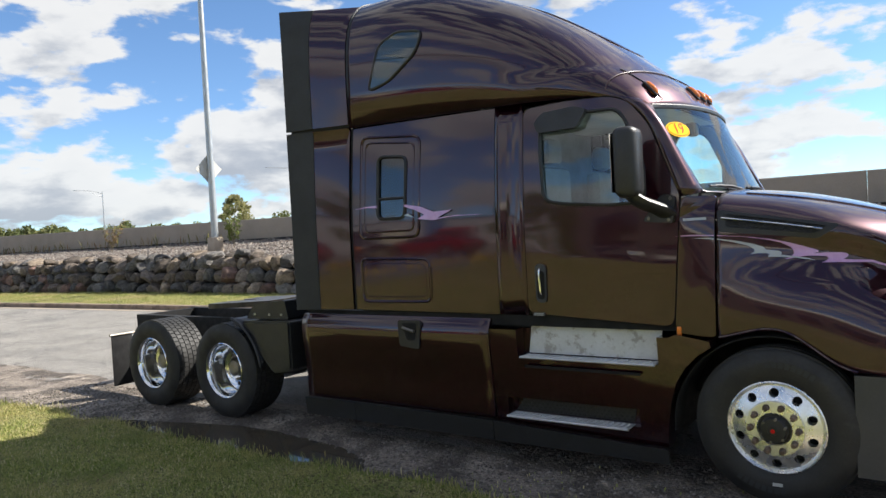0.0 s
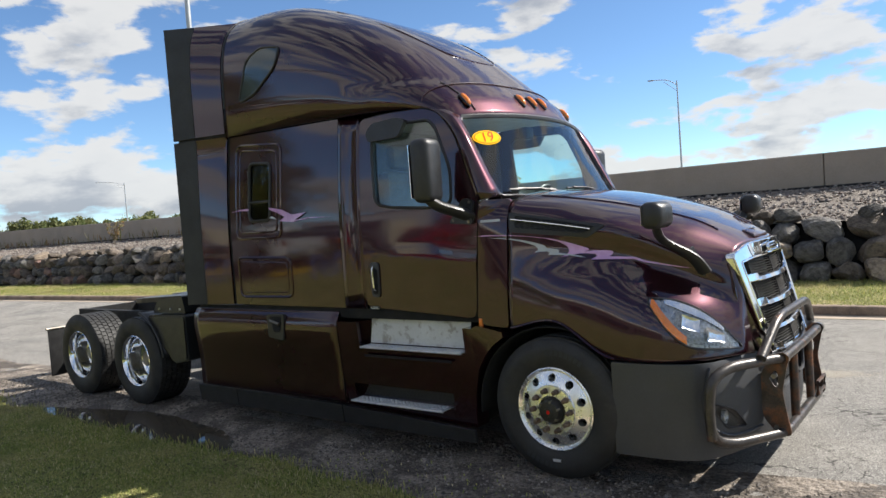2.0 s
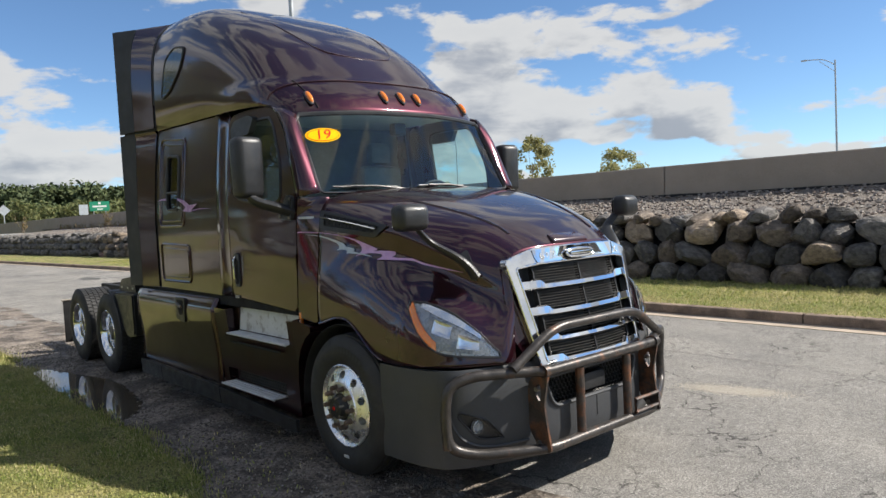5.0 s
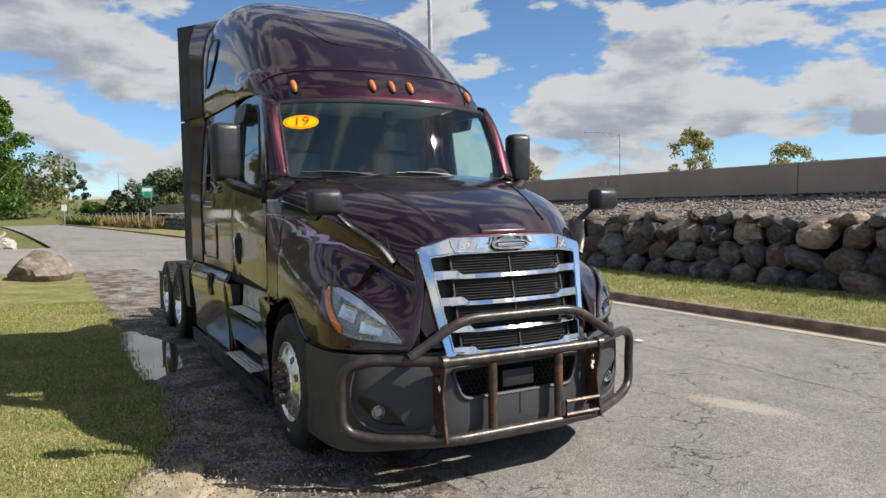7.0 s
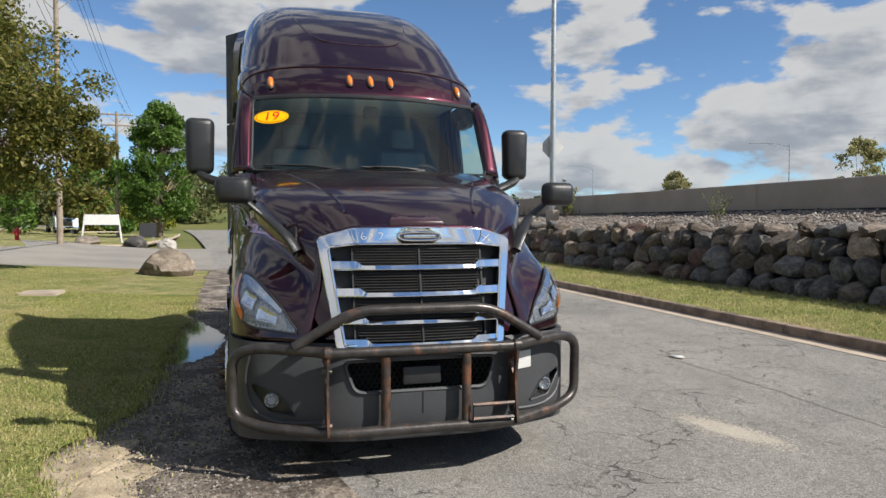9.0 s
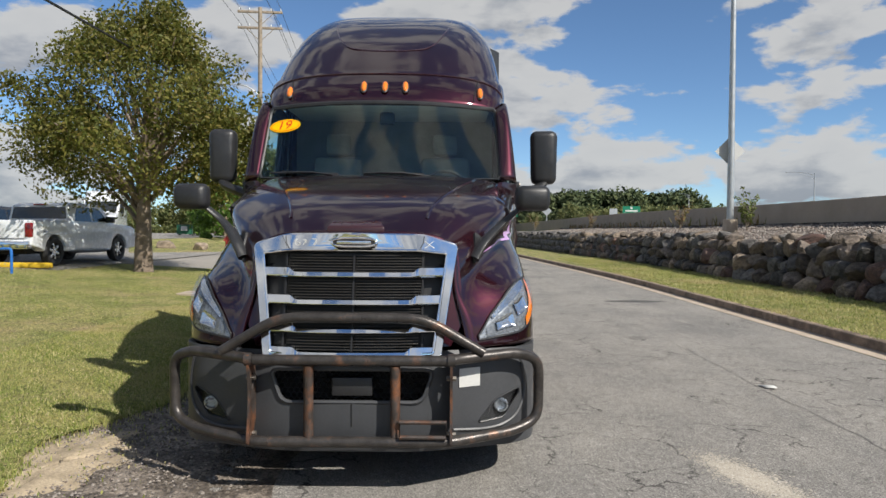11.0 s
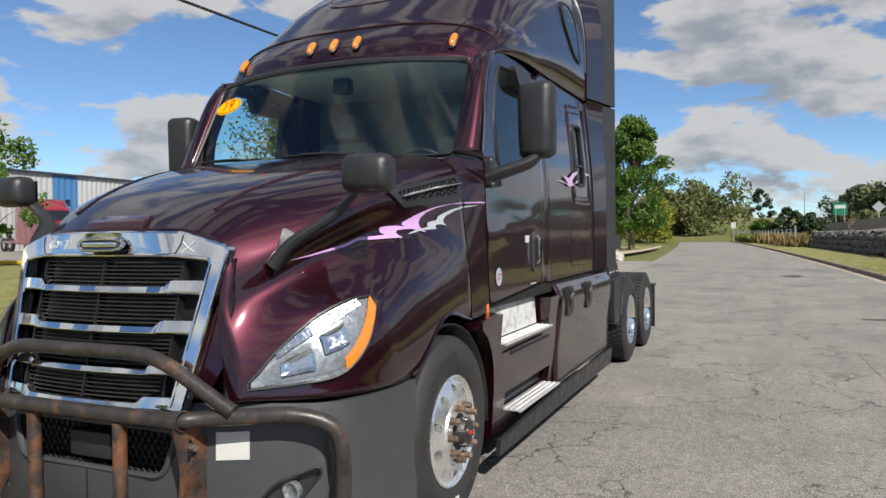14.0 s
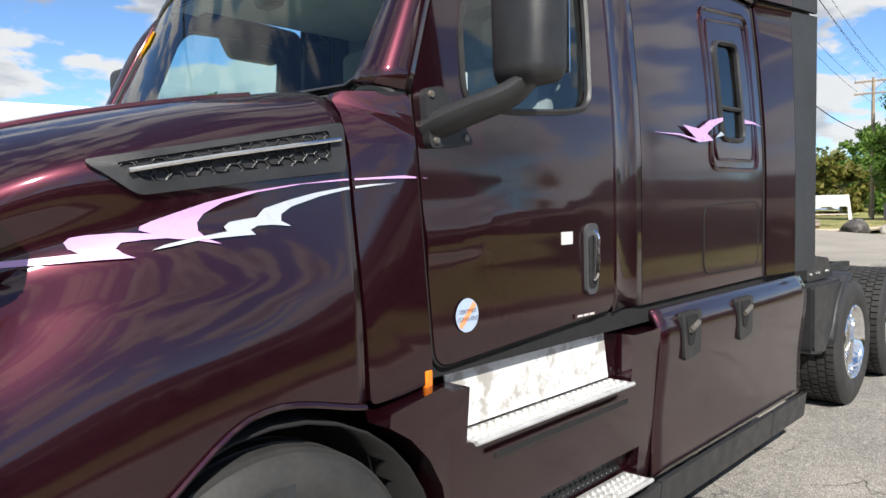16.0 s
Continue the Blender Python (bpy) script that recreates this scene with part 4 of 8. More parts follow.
for s in (-1, 1):
    zs_ = (0.34, 0.37, 0.43, 0.47, 0.50, 0.53, 0.60, 0.68, 0.76, 0.84, 0.90, 0.97, 1.01, 1.05, 1.08, 1.10, 1.125, 1.145, 1.152)
    rear = part("rear_fairing", grid(lambda x, z: Vector((x, s * skirt_y(x, z), z)), span(-4.225, -2.105, 24), zs_), PAINT, truck, "glossy maroon chassis fairing", solid=0.035, offset=-s)
    bm = slab([(-2.095, 0.33), (-0.71, 0.275), (-0.70, 0.415), (-0.665, 0.60), (-0.62, 0.75), (-0.55, 0.86), (-0.46, 0.95), (-0.375, 1.005), (-0.38, 1.045), (-0.60, 1.085), (-0.66, 1.06), (-1.80, 1.075), (-2.095, 1.075)], 0.16, lambda a, b, d: Vector((a, s * (1.215 - 0.12 * max(0.0, 0.95 - b) - d), b)))
    step = part("step_fairing", bm, PAINT, truck, "glossy maroon fairing with two recessed steps", smooth=False)
    cut(step, box(-1.85, -0.735, s * 1.09, s * 1.30, 0.865, 1.20) if s > 0 else box(-1.85, -0.735, -1.30, -1.09, 0.865, 1.20),
        box(-1.98, -0.90, s * 1.07, s * 1.30, 0.40, 0.53) if s > 0 else box(-1.98, -0.90, -1.30, -1.07, 0.40, 0.53))
    # upper step: white riser and aluminium tread
    y_in, y_out = 1.085, 1.222
    part("step_riser", slab([(-1.79, 0.885), (-0.755, 0.885), (-0.728, 1.105), (-1.765, 1.105)], 0.006, lambda a, b, d: Vector((a, s * (y_in + 0.012 + d + 0.05 * (1.075 - b)), b))), WHITE_PLATE, step, "scuffed white riser plate")
    for z, x0, x1, yi, yo in ((0.872, -1.815, -0.752, 1.09, 1.225), (0.405, -1.945, -0.955, 1.10, 1.245)):
        tread = part("step_tread", box(x0, x1, min(s * yi, s * yo), max(s * yi, s * yo), z - 0.008, z, 0.003), TREAD, step, "perforated aluminium step")
        nubs = bmesh.new()
        for i in range(int((x1 - x0) / 0.042)):
            for j in range(3):
                x = x0 + 0.03 + i * 0.042
                y = s * (yi + 0.035 + j * 0.034 * (yo - yi) / 0.125)
                join_bm(nubs, moved(lathe([(0.012, 0.0), (0.010, 0.006), (0.006, 0.003), (0.0, 0.002)], 8), Matrix.Translation((x, y, z)) @ Matrix.Rotation(radians(90), 4, "X")))
        tagged(part("tread_pattern", nubs, TREAD, tread), kind="stuff")
        part("tread_nose", tube([(x0, s * yo, z - 0.006), (x1, s * yo, z - 0.006)], 0.010, 8), TREAD, tread)
    nubs = bmesh.new()
    for i in range(24):
        for j in range(4):
            join_bm(nubs, moved(lathe([(0.010, 0.0), (0.008, 0.003), (0.0, 0.003)], 6), Matrix.Translation((-1.90 + i * 0.039 + (j % 2) * 0.02, s * (1.083), 0.425 + j * 0.026))))
    tagged(part("kick_plate_holes", nubs, MESH_DARK, step), kind="stuff")
    part("kick_plate", slab([(-1.95, 0.41), (-0.97, 0.41), (-0.95, 0.525), (-1.86, 0.525)], 0.004, lambda a, b, d: Vector((a, s * (1.075 + d), b))), BLACK_PLASTIC, step)
    # groove under the upper step and front post of the fairing
    part("groove", box(-1.78, -0.86, min(s * 1.212, s * 1.218), max(s * 1.212, s * 1.218), 0.785, 0.805), DARK, step)
    # black lower edge
    for x0, x1, zb0, zb1 in ((-4.235, -3.60, 0.34, 0.34), (-3.59, -2.105, 0.34, 0.335), (-2.095, -0.69, 0.33, 0.275)):
        part("lower_strip", slab([(x0, 0.175), (x1, 0.175), (x1, zb1), (x0, zb0)], 0.03, lambda a, b, d: Vector((a, s * (1.222 - 0.03 + 0.10 * (b - 0.3) + 0.02 - d), b))), BLACK_PLASTIC, truck, "flexible black lower edge")
    # grab recesses in the fairing's top edge
    for xh in ((-3.02, -2.77) if s < 0 else (-2.52, -2.30),) + (() if s < 0 else ((-3.22, -3.00),)):
        bm = slab(rounded([(xh[0], 1.12), (xh[0] + 0.01, 0.90), (xh[1] - 0.03, 0.875), (xh[1], 1.12)], 0.03), 0.03, lambda a, b, d: Vector((a, s * (1.226 - d), b)))
        pk = part("latch_pocket", bm, BLACK_PLASTIC, rear, "grey plastic latch pocket")
        part("latch_hole", slab(rounded([(xh[0] + 0.05, 1.10), (xh[0] + 0.10, 0.95), (xh[1] - 0.07, 0.95), (xh[1] - 0.04, 1.10)], 0.02), 0.004, lambda a, b, d: Vector((a, s * (1.231 - d), b))), DARK, pk)
        part("latch", tube([Vector((xh[0] + 0.06, s * 1.236, 1.06)), Vector((xh[1] - 0.06, s * 1.240, 1.03))], 0.014, 8), STEEL, pk)
    # sill in near-black, its colour draws the shadow line above the fairing
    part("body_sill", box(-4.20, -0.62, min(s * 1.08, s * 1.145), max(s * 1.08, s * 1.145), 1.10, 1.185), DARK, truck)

# main mirrors
for s in (-1, 1):
    x0 = -0.80
    bm = box(-0.075, 0.075, -0.12, 0.12, -0.235, 0.235, 0.055, 4)
    for v in bm.verts:
        v.co.x += 0.02 * (1 - (v.co.y / 0.12)**2) * (1 if v.co.x > 0 else 0)
        v.co.y *= 1.0 - 0.06 * (v.co.z / 0.235 < -0.6)
    mir = part("wing_mirror", moved(bm, Matrix.Translation((x0, s * 1.43, 2.265)) @ Matrix.Rotation(radians(-6 * s), 4, "Z")), BLACK_PLASTIC, truck, "tall black door mirror on an arm")
    part("mirror_glass", box(x0 - 0.082, x0 - 0.078, s * 1.43 - 0.095, s * 1.43 + 0.095, 2.07, 2.46), CHROME, mir)
    arm = smooth_path([(-0.64, s * 1.155, 1.91), (-0.66, s * 1.25, 1.945), (-0.74, s * 1.385, 2.00), (x0, s * 1.43, 2.06)], 6)
    part("mirror_arm", tube(arm, lambda f: 0.074 - 0.014 * f, 12, squash=0.60), BLACK_PLASTIC, mir)
    for bx, bz in ((-0.755, 1.885), (-0.615, 1.870), (-0.600, 2.015)):
        part("bolt", moved(lathe([(0.0, 0.010), (0.011, 0.008), (0.013, 0.0)], 8, s), Matrix.Translation((bx, s * (side_y(bz) + 0.034), bz))), STEEL, mir)
    bm = slab(rounded([(-0.80, 1.865), (-0.585, 1.845), (-0.572, 2.03), (-0.66, 2.05)], 0.03), 0.03, lambda a, b, d: Vector((a, s * (side_y(b) + 0.035 - d), b)))
    part("mirror_foot", bm, BLACK_PLASTIC, mir)
# bonnet mirrors
for s in (-1, 1):
    bm = box(-0.06, 0.06, -0.115, 0.115, -0.085, 0.085, 0.045, 4)
    for v in bm.verts:
        v.co.x += 0.03 * (1 - (v.co.y / 0.115)**2 * 0.5 - (v.co.z / 0.085)**2 * 0.5) * (1 if v.co.x > 0 else 0)
    hm = part("bonnet_mirror", moved(bm, Matrix.Translation((0.80, s * 1.145, 1.832)) @ Matrix.Rotation(radians(5 * s), 4, "Z")), BLACK_PLASTIC, truck, "black convex mirror on a bonnet stalk")
    part("mirror_glass", box(0.735, 0.738, s * 1.145 - 0.09, s * 1.145 + 0.09, 1.77, 1.895), CHROME, hm)
    foot = hood_side(0.84, 1.50, 0.02)
    arm = [mirror(p, s) for p in smooth_path([hood_side(0.98, 1.43, -0.01), hood_side(0.90, 1.53, 0.035), (0.76, 0.95, 1.665), (0.775, 1.09, 1.785)], 6)]
    part("mirror_arm", tube(arm, lambda f: 0.072 - 0.046 * f, 12, squash=0.5), BLACK_PLASTIC, hm)
    bm = slab(rounded([(0.86, 1.555), (0.985, 1.39), (0.99, 1.46), (0.90, 1.60)], 0.02), 0.03, lambda a, b, d: mirror(hood_side(a, b, 0.016 - d), s))
    part("mirror_foot", bm, BLACK_PLASTIC, hm)

# bonnet side vents
for s in (-1, 1):
    V_OUT = rounded([(-0.325, 1.912), (-0.315, 1.770), (0.265, 1.704), (0.385, 1.780)], 0.02)
    V_IN = rounded([(-0.275, 1.886), (-0.268, 1.797), (0.245, 1.735), (0.318, 1.776)], 0.015)
    bm = slab(V_OUT, 0.02, lambda a, b, d: Vector((a, b, 0)) + Vector((0, 0, -d)), holes=(V_IN,))
    bmesh.ops.subdivide_edges(bm, edges=[e for e in bm.edges if e.calc_length() > 0.1], cuts=4)
    for v in bm.verts:
        v.co = mirror(hood_side(max(-0.33, v.co.x), v.co.y, 0.014 + v.co.z), s)
    bmesh.ops.recalc_face_normals(bm, faces=bm.faces[:])
    vent = part("side_vent", bm, BLACK_PLASTIC, hood, "black honeycomb bonnet vent with a bright bar")
    bm = fill(V_IN)
    bmesh.ops.subdivide_edges(bm, edges=[e for e in bm.edges if e.calc_length() > 0.1], cuts=4)
    for v in bm.verts:
        v.co = mirror(hood_side(v.co.x, v.co.y, 0.0032), s)
    part("vent_back", bm, MESH_DARK, vent)
    barp = [mirror(hood_side(x, 1.859 - 0.170 * (x + 0.298), 0.022), s) for x in span(-0.30, 0.29, 14)]
    part("vent_bar", tube(barp, 0.011, 8, squash=0.7), CHROME, vent)
    hc = bmesh.new()
    for i in range(15):
        for j in range(4):
            cx, cz = -0.245 + i * 0.038, 1.873 - 0.148 * (i * 0.038) - j * 0.026 + (0.014 if i % 2 else 0)
            lo_, hi_ = 1.800 - 0.122 * (cx + 0.27), 1.884 - 0.19 * (cx + 0.27)
            if not lo_ - 0.005 < cz < hi_ + 0.005:
                continue
            tube([mirror(hood_side(cx + 0.021 * math.cos(k * math.pi / 3), cz + 0.015 * math.sin(k * math.pi / 3), 0.006), s) for k in range(6)], 0.0035, 4, bm=hc, closed=True)
    tagged(part("vent_mesh", hc, BLACK_PLASTIC, vent, smooth=False), kind="stuff")

# wheels
def tread_blocks(bm, r, y0, y1, ribs, pitch, h=0.012, gap=0.010):
    wrib = (y1 - y0) / ribs
    n = int(2 * math.pi * r / pitch)
    for j in range(ribs):
        for i in range(n):
            a0, a1 = 2 * math.pi * (i + 0.5 * (j % 2)) / n, 2 * math.pi * (i + 0.5 * (j % 2) + 1 - gap / pitch) / n
            q = []
            for rr in (r - 0.004, r + h):
                for a in (a0, a1):
                    for y in (y0 + j * wrib + gap / 2, y0 + (j + 1) * wrib - gap / 2):
                        q.append(bm.verts.new((rr * math.cos(a), y, rr * math.sin(a))))
            for f in ((4, 5, 7, 6), (0, 4, 6, 2), (1, 3, 7, 5), (0, 1, 5, 4), (2, 6, 7, 3)):
                bm.faces.new([q[k] for k in f])


NUT = mat("rusty_nut", (0.15, 0.105, 0.075), rough=0.6, metal=0.4, vary=0.4, scale=40, per_object=0.35)


def front_wheel(s, x):
    """Wheel whose outer side looks to s."""
    wheel = part("wheel", lathe([(0.290, -0.12), (0.33, -0.145), (0.42, -0.150), (0.475, -0.138), (0.500, -0.115), (0.505, -0.105), (0.494, -0.10), (0.494, -0.088), (0.508, -0.086), (0.510, -0.035), (0.498, -0.033), (0.498, -0.022), (0.510, -0.020), (0.510, 0.030), (0.498, 0.032), (0.498, 0.043), (0.508, 0.045), (0.507, 0.095), (0.490, 0.098), (0.490, 0.106), (0.497, 0.112), (0.475, 0.138), (0.445, 0.146), (0.440, 0.150), (0.40, 0.153), (0.345, 0.150), (0.335, 0.145), (0.305, 0.138), (0.290, 0.125)], 72, s), TYRE, truck, "front wheel with a black ribbed tyre")
    wheel.location = (x, s * 1.045, 0.508)
    disc = lathe([(0.292, 0.118), (0.298, 0.140), (0.290, 0.146), (0.280, 0.138), (0.270, 0.128), (0.225, 0.150), (0.178, 0.165), (0.172, 0.176), (0.105, 0.178), (0.098, 0.172), (0.098, 0.10), (0.26, 0.08), (0.292, 0.10), (0.292, 0.118)], 72, s)
    rim = part("rim", disc, ALU, wheel, "polished aluminium rim with round hand holes")
    bpy.context.view_layer.update()
    holes = []
    for k in range(10):
        a = 2 * math.pi * (k + 0.5) / 10
        holes.append(moved(lathe([(0, -0.2), (0.029, -0.2), (0.029, 0.3), (0, 0.3)], 18), Matrix.Translation((0.226 * math.cos(a), 0, 0.226 * math.sin(a)))))
    allh = boxes(*holes)
    loc = wheel.location.copy()
    wheel.location = (0, 0, 0)
    bpy.context.view_layer.update()
    cut(rim, allh)
    wheel.location = loc
    part("wheel_back", lathe([(0.0, 0.07), (0.27, 0.07), (0.27, 0.06), (0.0, 0.06)], 32, s), DARK, wheel)
    hub = part("hub", lathe([(0.0, 0.235), (0.030, 0.235), (0.034, 0.228), (0.072, 0.225), (0.078, 0.218), (0.085, 0.17), (0.098, 0.168), (0.098, 0.12)], 24, s), BLACK_PLASTIC, rim, "dark hub with a red cap")
    part("hub_cap", lathe([(0.0, 0.241), (0.011, 0.241), (0.014, 0.236), (0.014, 0.22)], 16, s), RED_INK, hub)
    for k in range(10):
        a = 2 * math.pi * k / 10
        m = Matrix.Translation((0.142 * math.cos(a), 0, 0.142 * math.sin(a)))
        part("lug_nut", moved(lathe([(0.022, 0.172), (0.022, 0.182), (0.018, 0.184), (0.017, 0.222), (0.011, 0.228), (0.0, 0.228)], 8, s), m), NUT, rim)
    for k in range(6):
        a = 2 * math.pi * (k + 0.3) / 6
        m = Matrix.Translation((0.074 * math.cos(a), 0, 0.074 * math.sin(a)))
        part("hub_bolt", moved(lathe([(0.009, 0.2), (0.009, 0.236), (0.0, 0.236)], 6, s), m), STEEL, rim)
    for a0, n_ in ((0.95, 8), (0.95 + math.pi, 8)):
        for k in range(n_):
            b0, b1 = a0 + k * 0.095, a0 + k * 0.095 + 0.068
            bm = grid(lambda a, r_: Vector((r_ * math.cos(a), s * 0.1545, r_ * math.sin(a))), span(b0, b1, 3), (0.385, 0.425))
            bmesh.ops.recalc_face_normals(bm, faces=bm.faces[:])
            if bm.faces[:][0].normal.y * s < 0:
                bmesh.ops.reverse_faces(bm, faces=bm.faces[:])
            part("raised_bar", bm, BLACK_RUBBER, wheel, smooth=False)
    part("valve_mark", box(-0.03, 0.03, s * 0.1515 - 0.003, s * 0.1515 + 0.003, -0.375, -0.355), WHITE, wheel)
    return wheel


DISH = mat("mirror_polished_aluminium", (0.88, 0.88, 0.88), rough=0.10, metal=1.0, vary=0.06, rough_vary=0.05, dark=(0.60, 0.56, 0.50), dark_low=0.62, dark_high=0.9, dark_scale=9)


def rear_wheel(s, x):
    wheel = part("wheel", lathe([(0.290, -0.20), (0.34, -0.222), (0.43, -0.222), (0.485, -0.20), (0.497, -0.19), (0.497, 0.19), (0.485, 0.200), (0.455, 0.212), (0.43, 0.220), (0.40, 0.222), (0.345, 0.220), (0.335, 0.213), (0.300, 0.205), (0.290, 0.195)], 72, s), TYRE, truck, "wide rear wheel with a blocky black tyre")
    wheel.location = (x, s * 1.00, 0.508)
    tb = bmesh.new()
    tread_blocks(tb, 0.497, -0.192, 0.192, 6, 0.055)
    tagged(part("tread", tb, TYRE, wheel, smooth=False), kind="stuff")
    rim = part("rim", lathe([(0.292, 0.185), (0.300, 0.208), (0.292, 0.214), (0.282, 0.206), (0.272, 0.190), (0.262, 0.10), (0.255, -0.01), (0.225, -0.03), (0.175, -0.035), (0.11, -0.03), (0.105, -0.06), (0.29, -0.06), (0.292, 0.185)], 56, s), DISH, wheel, "deep polished aluminium dish")
    hub = part("hub", lathe([(0.0, 0.085), (0.055, 0.085), (0.085, 0.075), (0.09, 0.0), (0.105, -0.03), (0.105, -0.06)], 24, s), STEEL, rim)
    for k in range(10):
        a = 2 * math.pi * k / 10
        m = Matrix.Translation((0.142 * math.cos(a), 0, 0.142 * math.sin(a)))
        part("lug_nut", moved(lathe([(0.018, -0.04), (0.018, 0.012), (0.0, 0.014)], 6, s), m), STEEL, rim)
    for k in range(5):
        a = 2 * math.pi * (k + 0.5) / 5
        m = Matrix.Translation((0.205 * math.cos(a), 0, 0.205 * math.sin(a)))
        part("hand_hole", moved(lathe([(0.028, -0.034), (0.0, -0.025)], 14, s), m), DARK, rim)
    part("wheel_back", lathe([(0.0, -0.09), (0.28, -0.09), (0.28, -0.1), (0.0, -0.1)], 32, s), DARK, wheel)
    return wheel


for s in (-1, 1):
    front_wheel(s, 0.0)
    for x in (-5.47, -6.79):
        rear_wheel(s, x)

# chassis, fifth wheel, fenders and flaps
GALV_BOLT = mat("zinc_bolt", (0.55, 0.55, 0.54), rough=0.35, metal=0.9, vary=0.1)
for s in (-1, 1):
    part("frame_rail", box(-8.25, 0.9, s * 0.43 - 0.045, s * 0.43 + 0.045, 0.70, 0.96, 0.01), DARK, truck)
    bm = grid(lambda a, w: Vector((-5.47 + 0.62 * math.cos(a), s * (0.80 + 0.42 * w), 0.508 + 0.60 * math.sin(a))), span(radians(72), radians(8), 14), span(0, 1, 4))
    qf = part("quarter_fender", bm, BLACK_PLASTIC, truck, "black plastic quarter fender", solid=0.02)
    part("fender_lip", tube([Vector((-5.47 + 0.62 * math.cos(a), s * 1.22, 0.508 + 0.60 * math.sin(a))) for a in span(radians(72), radians(8), 14)], 0.018, 6), BLACK_PLASTIC, qf)
    bm = slab(rounded([(-5.16, 1.05), (-4.42, 1.07), (-4.42, 0.57), (-4.70, 0.53), (-4.90, 0.72), (-5.05, 0.90)], 0.05), 0.36, lambda a, b, d: Vector((a, s * (1.205 - d), b)))
    bmesh.ops.bevel(bm, geom=[e for e in bm.edges if len(e.link_faces) == 2 and e.calc_face_angle(0) > 1.0], offset=0.02, segments=2, affect="EDGES")
    part("fender_shell", bm, BLACK_PLASTIC, qf)
    bm = slab(rounded([(-5.14, 1.07), (-4.50, 1.07), (-4.55, 1.27), (-5.02, 1.22)], 0.03), 0.30, lambda a, b, d: Vector((a, s * (1.13 - d), b)))
    part("fender_bracket", bm, BLACK_PLASTIC, qf)
    for bx in (-5.0, -4.78, -4.6):
        part("bolt", moved(lathe([(0.0, 0.012), (0.012, 0.010), (0.014, 0.0)], 8, s), Matrix.Translation((bx, s * 1.13, 1.12))), GALV_BOLT, qf)
    part("mud_flap", box(-7.66, -7.645, min(s * 0.92, s * 1.20), max(s * 0.92, s * 1.20), 0.16, 0.80, 0.004), DARK, truck, "black rubber mud flap")
    part("flap_hanger", tube([(-7.65, s * 0.45, 0.80), (-7.65, s * 1.22, 0.80)], 0.018, 8), STEEL, truck)
    part("axle_stub", tube([(-5.47, 0, 0.508), (-5.47, s * 0.9, 0.508)], 0.09, 12), DARK, truck)
    part("axle_stub", tube([(-6.79, 0, 0.508), (-6.79, s * 0.9, 0.508)], 0.09, 12), DARK, truck)
    part("front_axle", tube([(0, 0, 0.45), (0, s * 0.95, 0.508)], 0.06, 10), DARK, truck)
bm = slab(rounded([(-6.75, -0.43), (-6.55, -0.46), (-5.62, -0.40), (-5.62, 0.40), (-6.55, 0.46), (-6.75, 0.43), (-6.72, 0.10), (-6.28, 0.05), (-6.28, -0.05), (-6.72, -0.10)], 0.06), 0.06, lambda a, b, d: Vector((a, b, 1.17 - d - 0.05 * (-5.62 - a) / 1.1)))
part("fifth_wheel", bm, mat("greased_steel", (0.05, 0.045, 0.04), rough=0.35, metal=0.5, vary=0.4, scale=8), truck, "greasy steel coupling plate")
part("deck_plate", box(-5.40, -4.40, -0.62, 0.62, 0.98, 1.01, 0.005), MESH_DARK, truck)
part("cross_member", box(-8.25, -8.15, -0.44, 0.44, 0.72, 0.95), DARK, truck)
# solid near-black blocks fill the space underneath and round the engine
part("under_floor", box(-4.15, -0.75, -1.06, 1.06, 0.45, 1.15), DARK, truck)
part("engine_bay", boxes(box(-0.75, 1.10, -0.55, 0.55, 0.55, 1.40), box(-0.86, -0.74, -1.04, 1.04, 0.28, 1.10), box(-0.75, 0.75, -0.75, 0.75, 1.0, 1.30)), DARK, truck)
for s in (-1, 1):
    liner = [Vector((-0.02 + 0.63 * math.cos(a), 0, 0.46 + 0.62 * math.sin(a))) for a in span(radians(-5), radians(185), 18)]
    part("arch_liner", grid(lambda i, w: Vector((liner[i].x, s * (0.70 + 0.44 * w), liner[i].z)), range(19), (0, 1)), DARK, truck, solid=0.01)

# cabin
part("cab_floor", box(-3.5, -0.45, -1.06, 1.06, 1.16, 1.22), CABIN, truck)
part("bulkhead_curtain", box(-2.16, -2.12, -1.05, 1.05, 1.22, 2.95), CABIN, truck)
part("headliner", box(-2.6, -0.98, -0.98, 0.98, 2.78, 2.80), CABIN_LIGHT, truck)
part("headliner", box(-0.96, -0.82, -0.93, 0.93, 2.735, 2.75), CABIN_LIGHT, truck)
bm = box(-0.95, -0.50, -1.04, 1.04, 1.22, 1.975, 0.05)
for v in bm.verts:
    v.co.x -= 0.25 * max(0, (1.9 - v.co.z)) * 0.4 if v.co.x < -0.8 else 0
part("dashboard", bm, CABIN, truck, "dark grey dashboard")
for y in (-0.55, 0.55):
    seat = part("seat", boxes(box(-1.75, -1.25, y - 0.26, y + 0.26, 1.60, 1.75, 0.05), box(-1.88, -1.72, y - 0.25, y + 0.25, 1.68, 2.36, 0.06), box(-1.86, -1.74, y - 0.13, y + 0.13, 2.38, 2.60, 0.05), box(-1.65, -1.35, y - 0.15, y + 0.15, 1.2, 1.62, 0.02)), CABIN, truck, "grey cloth cab seat")
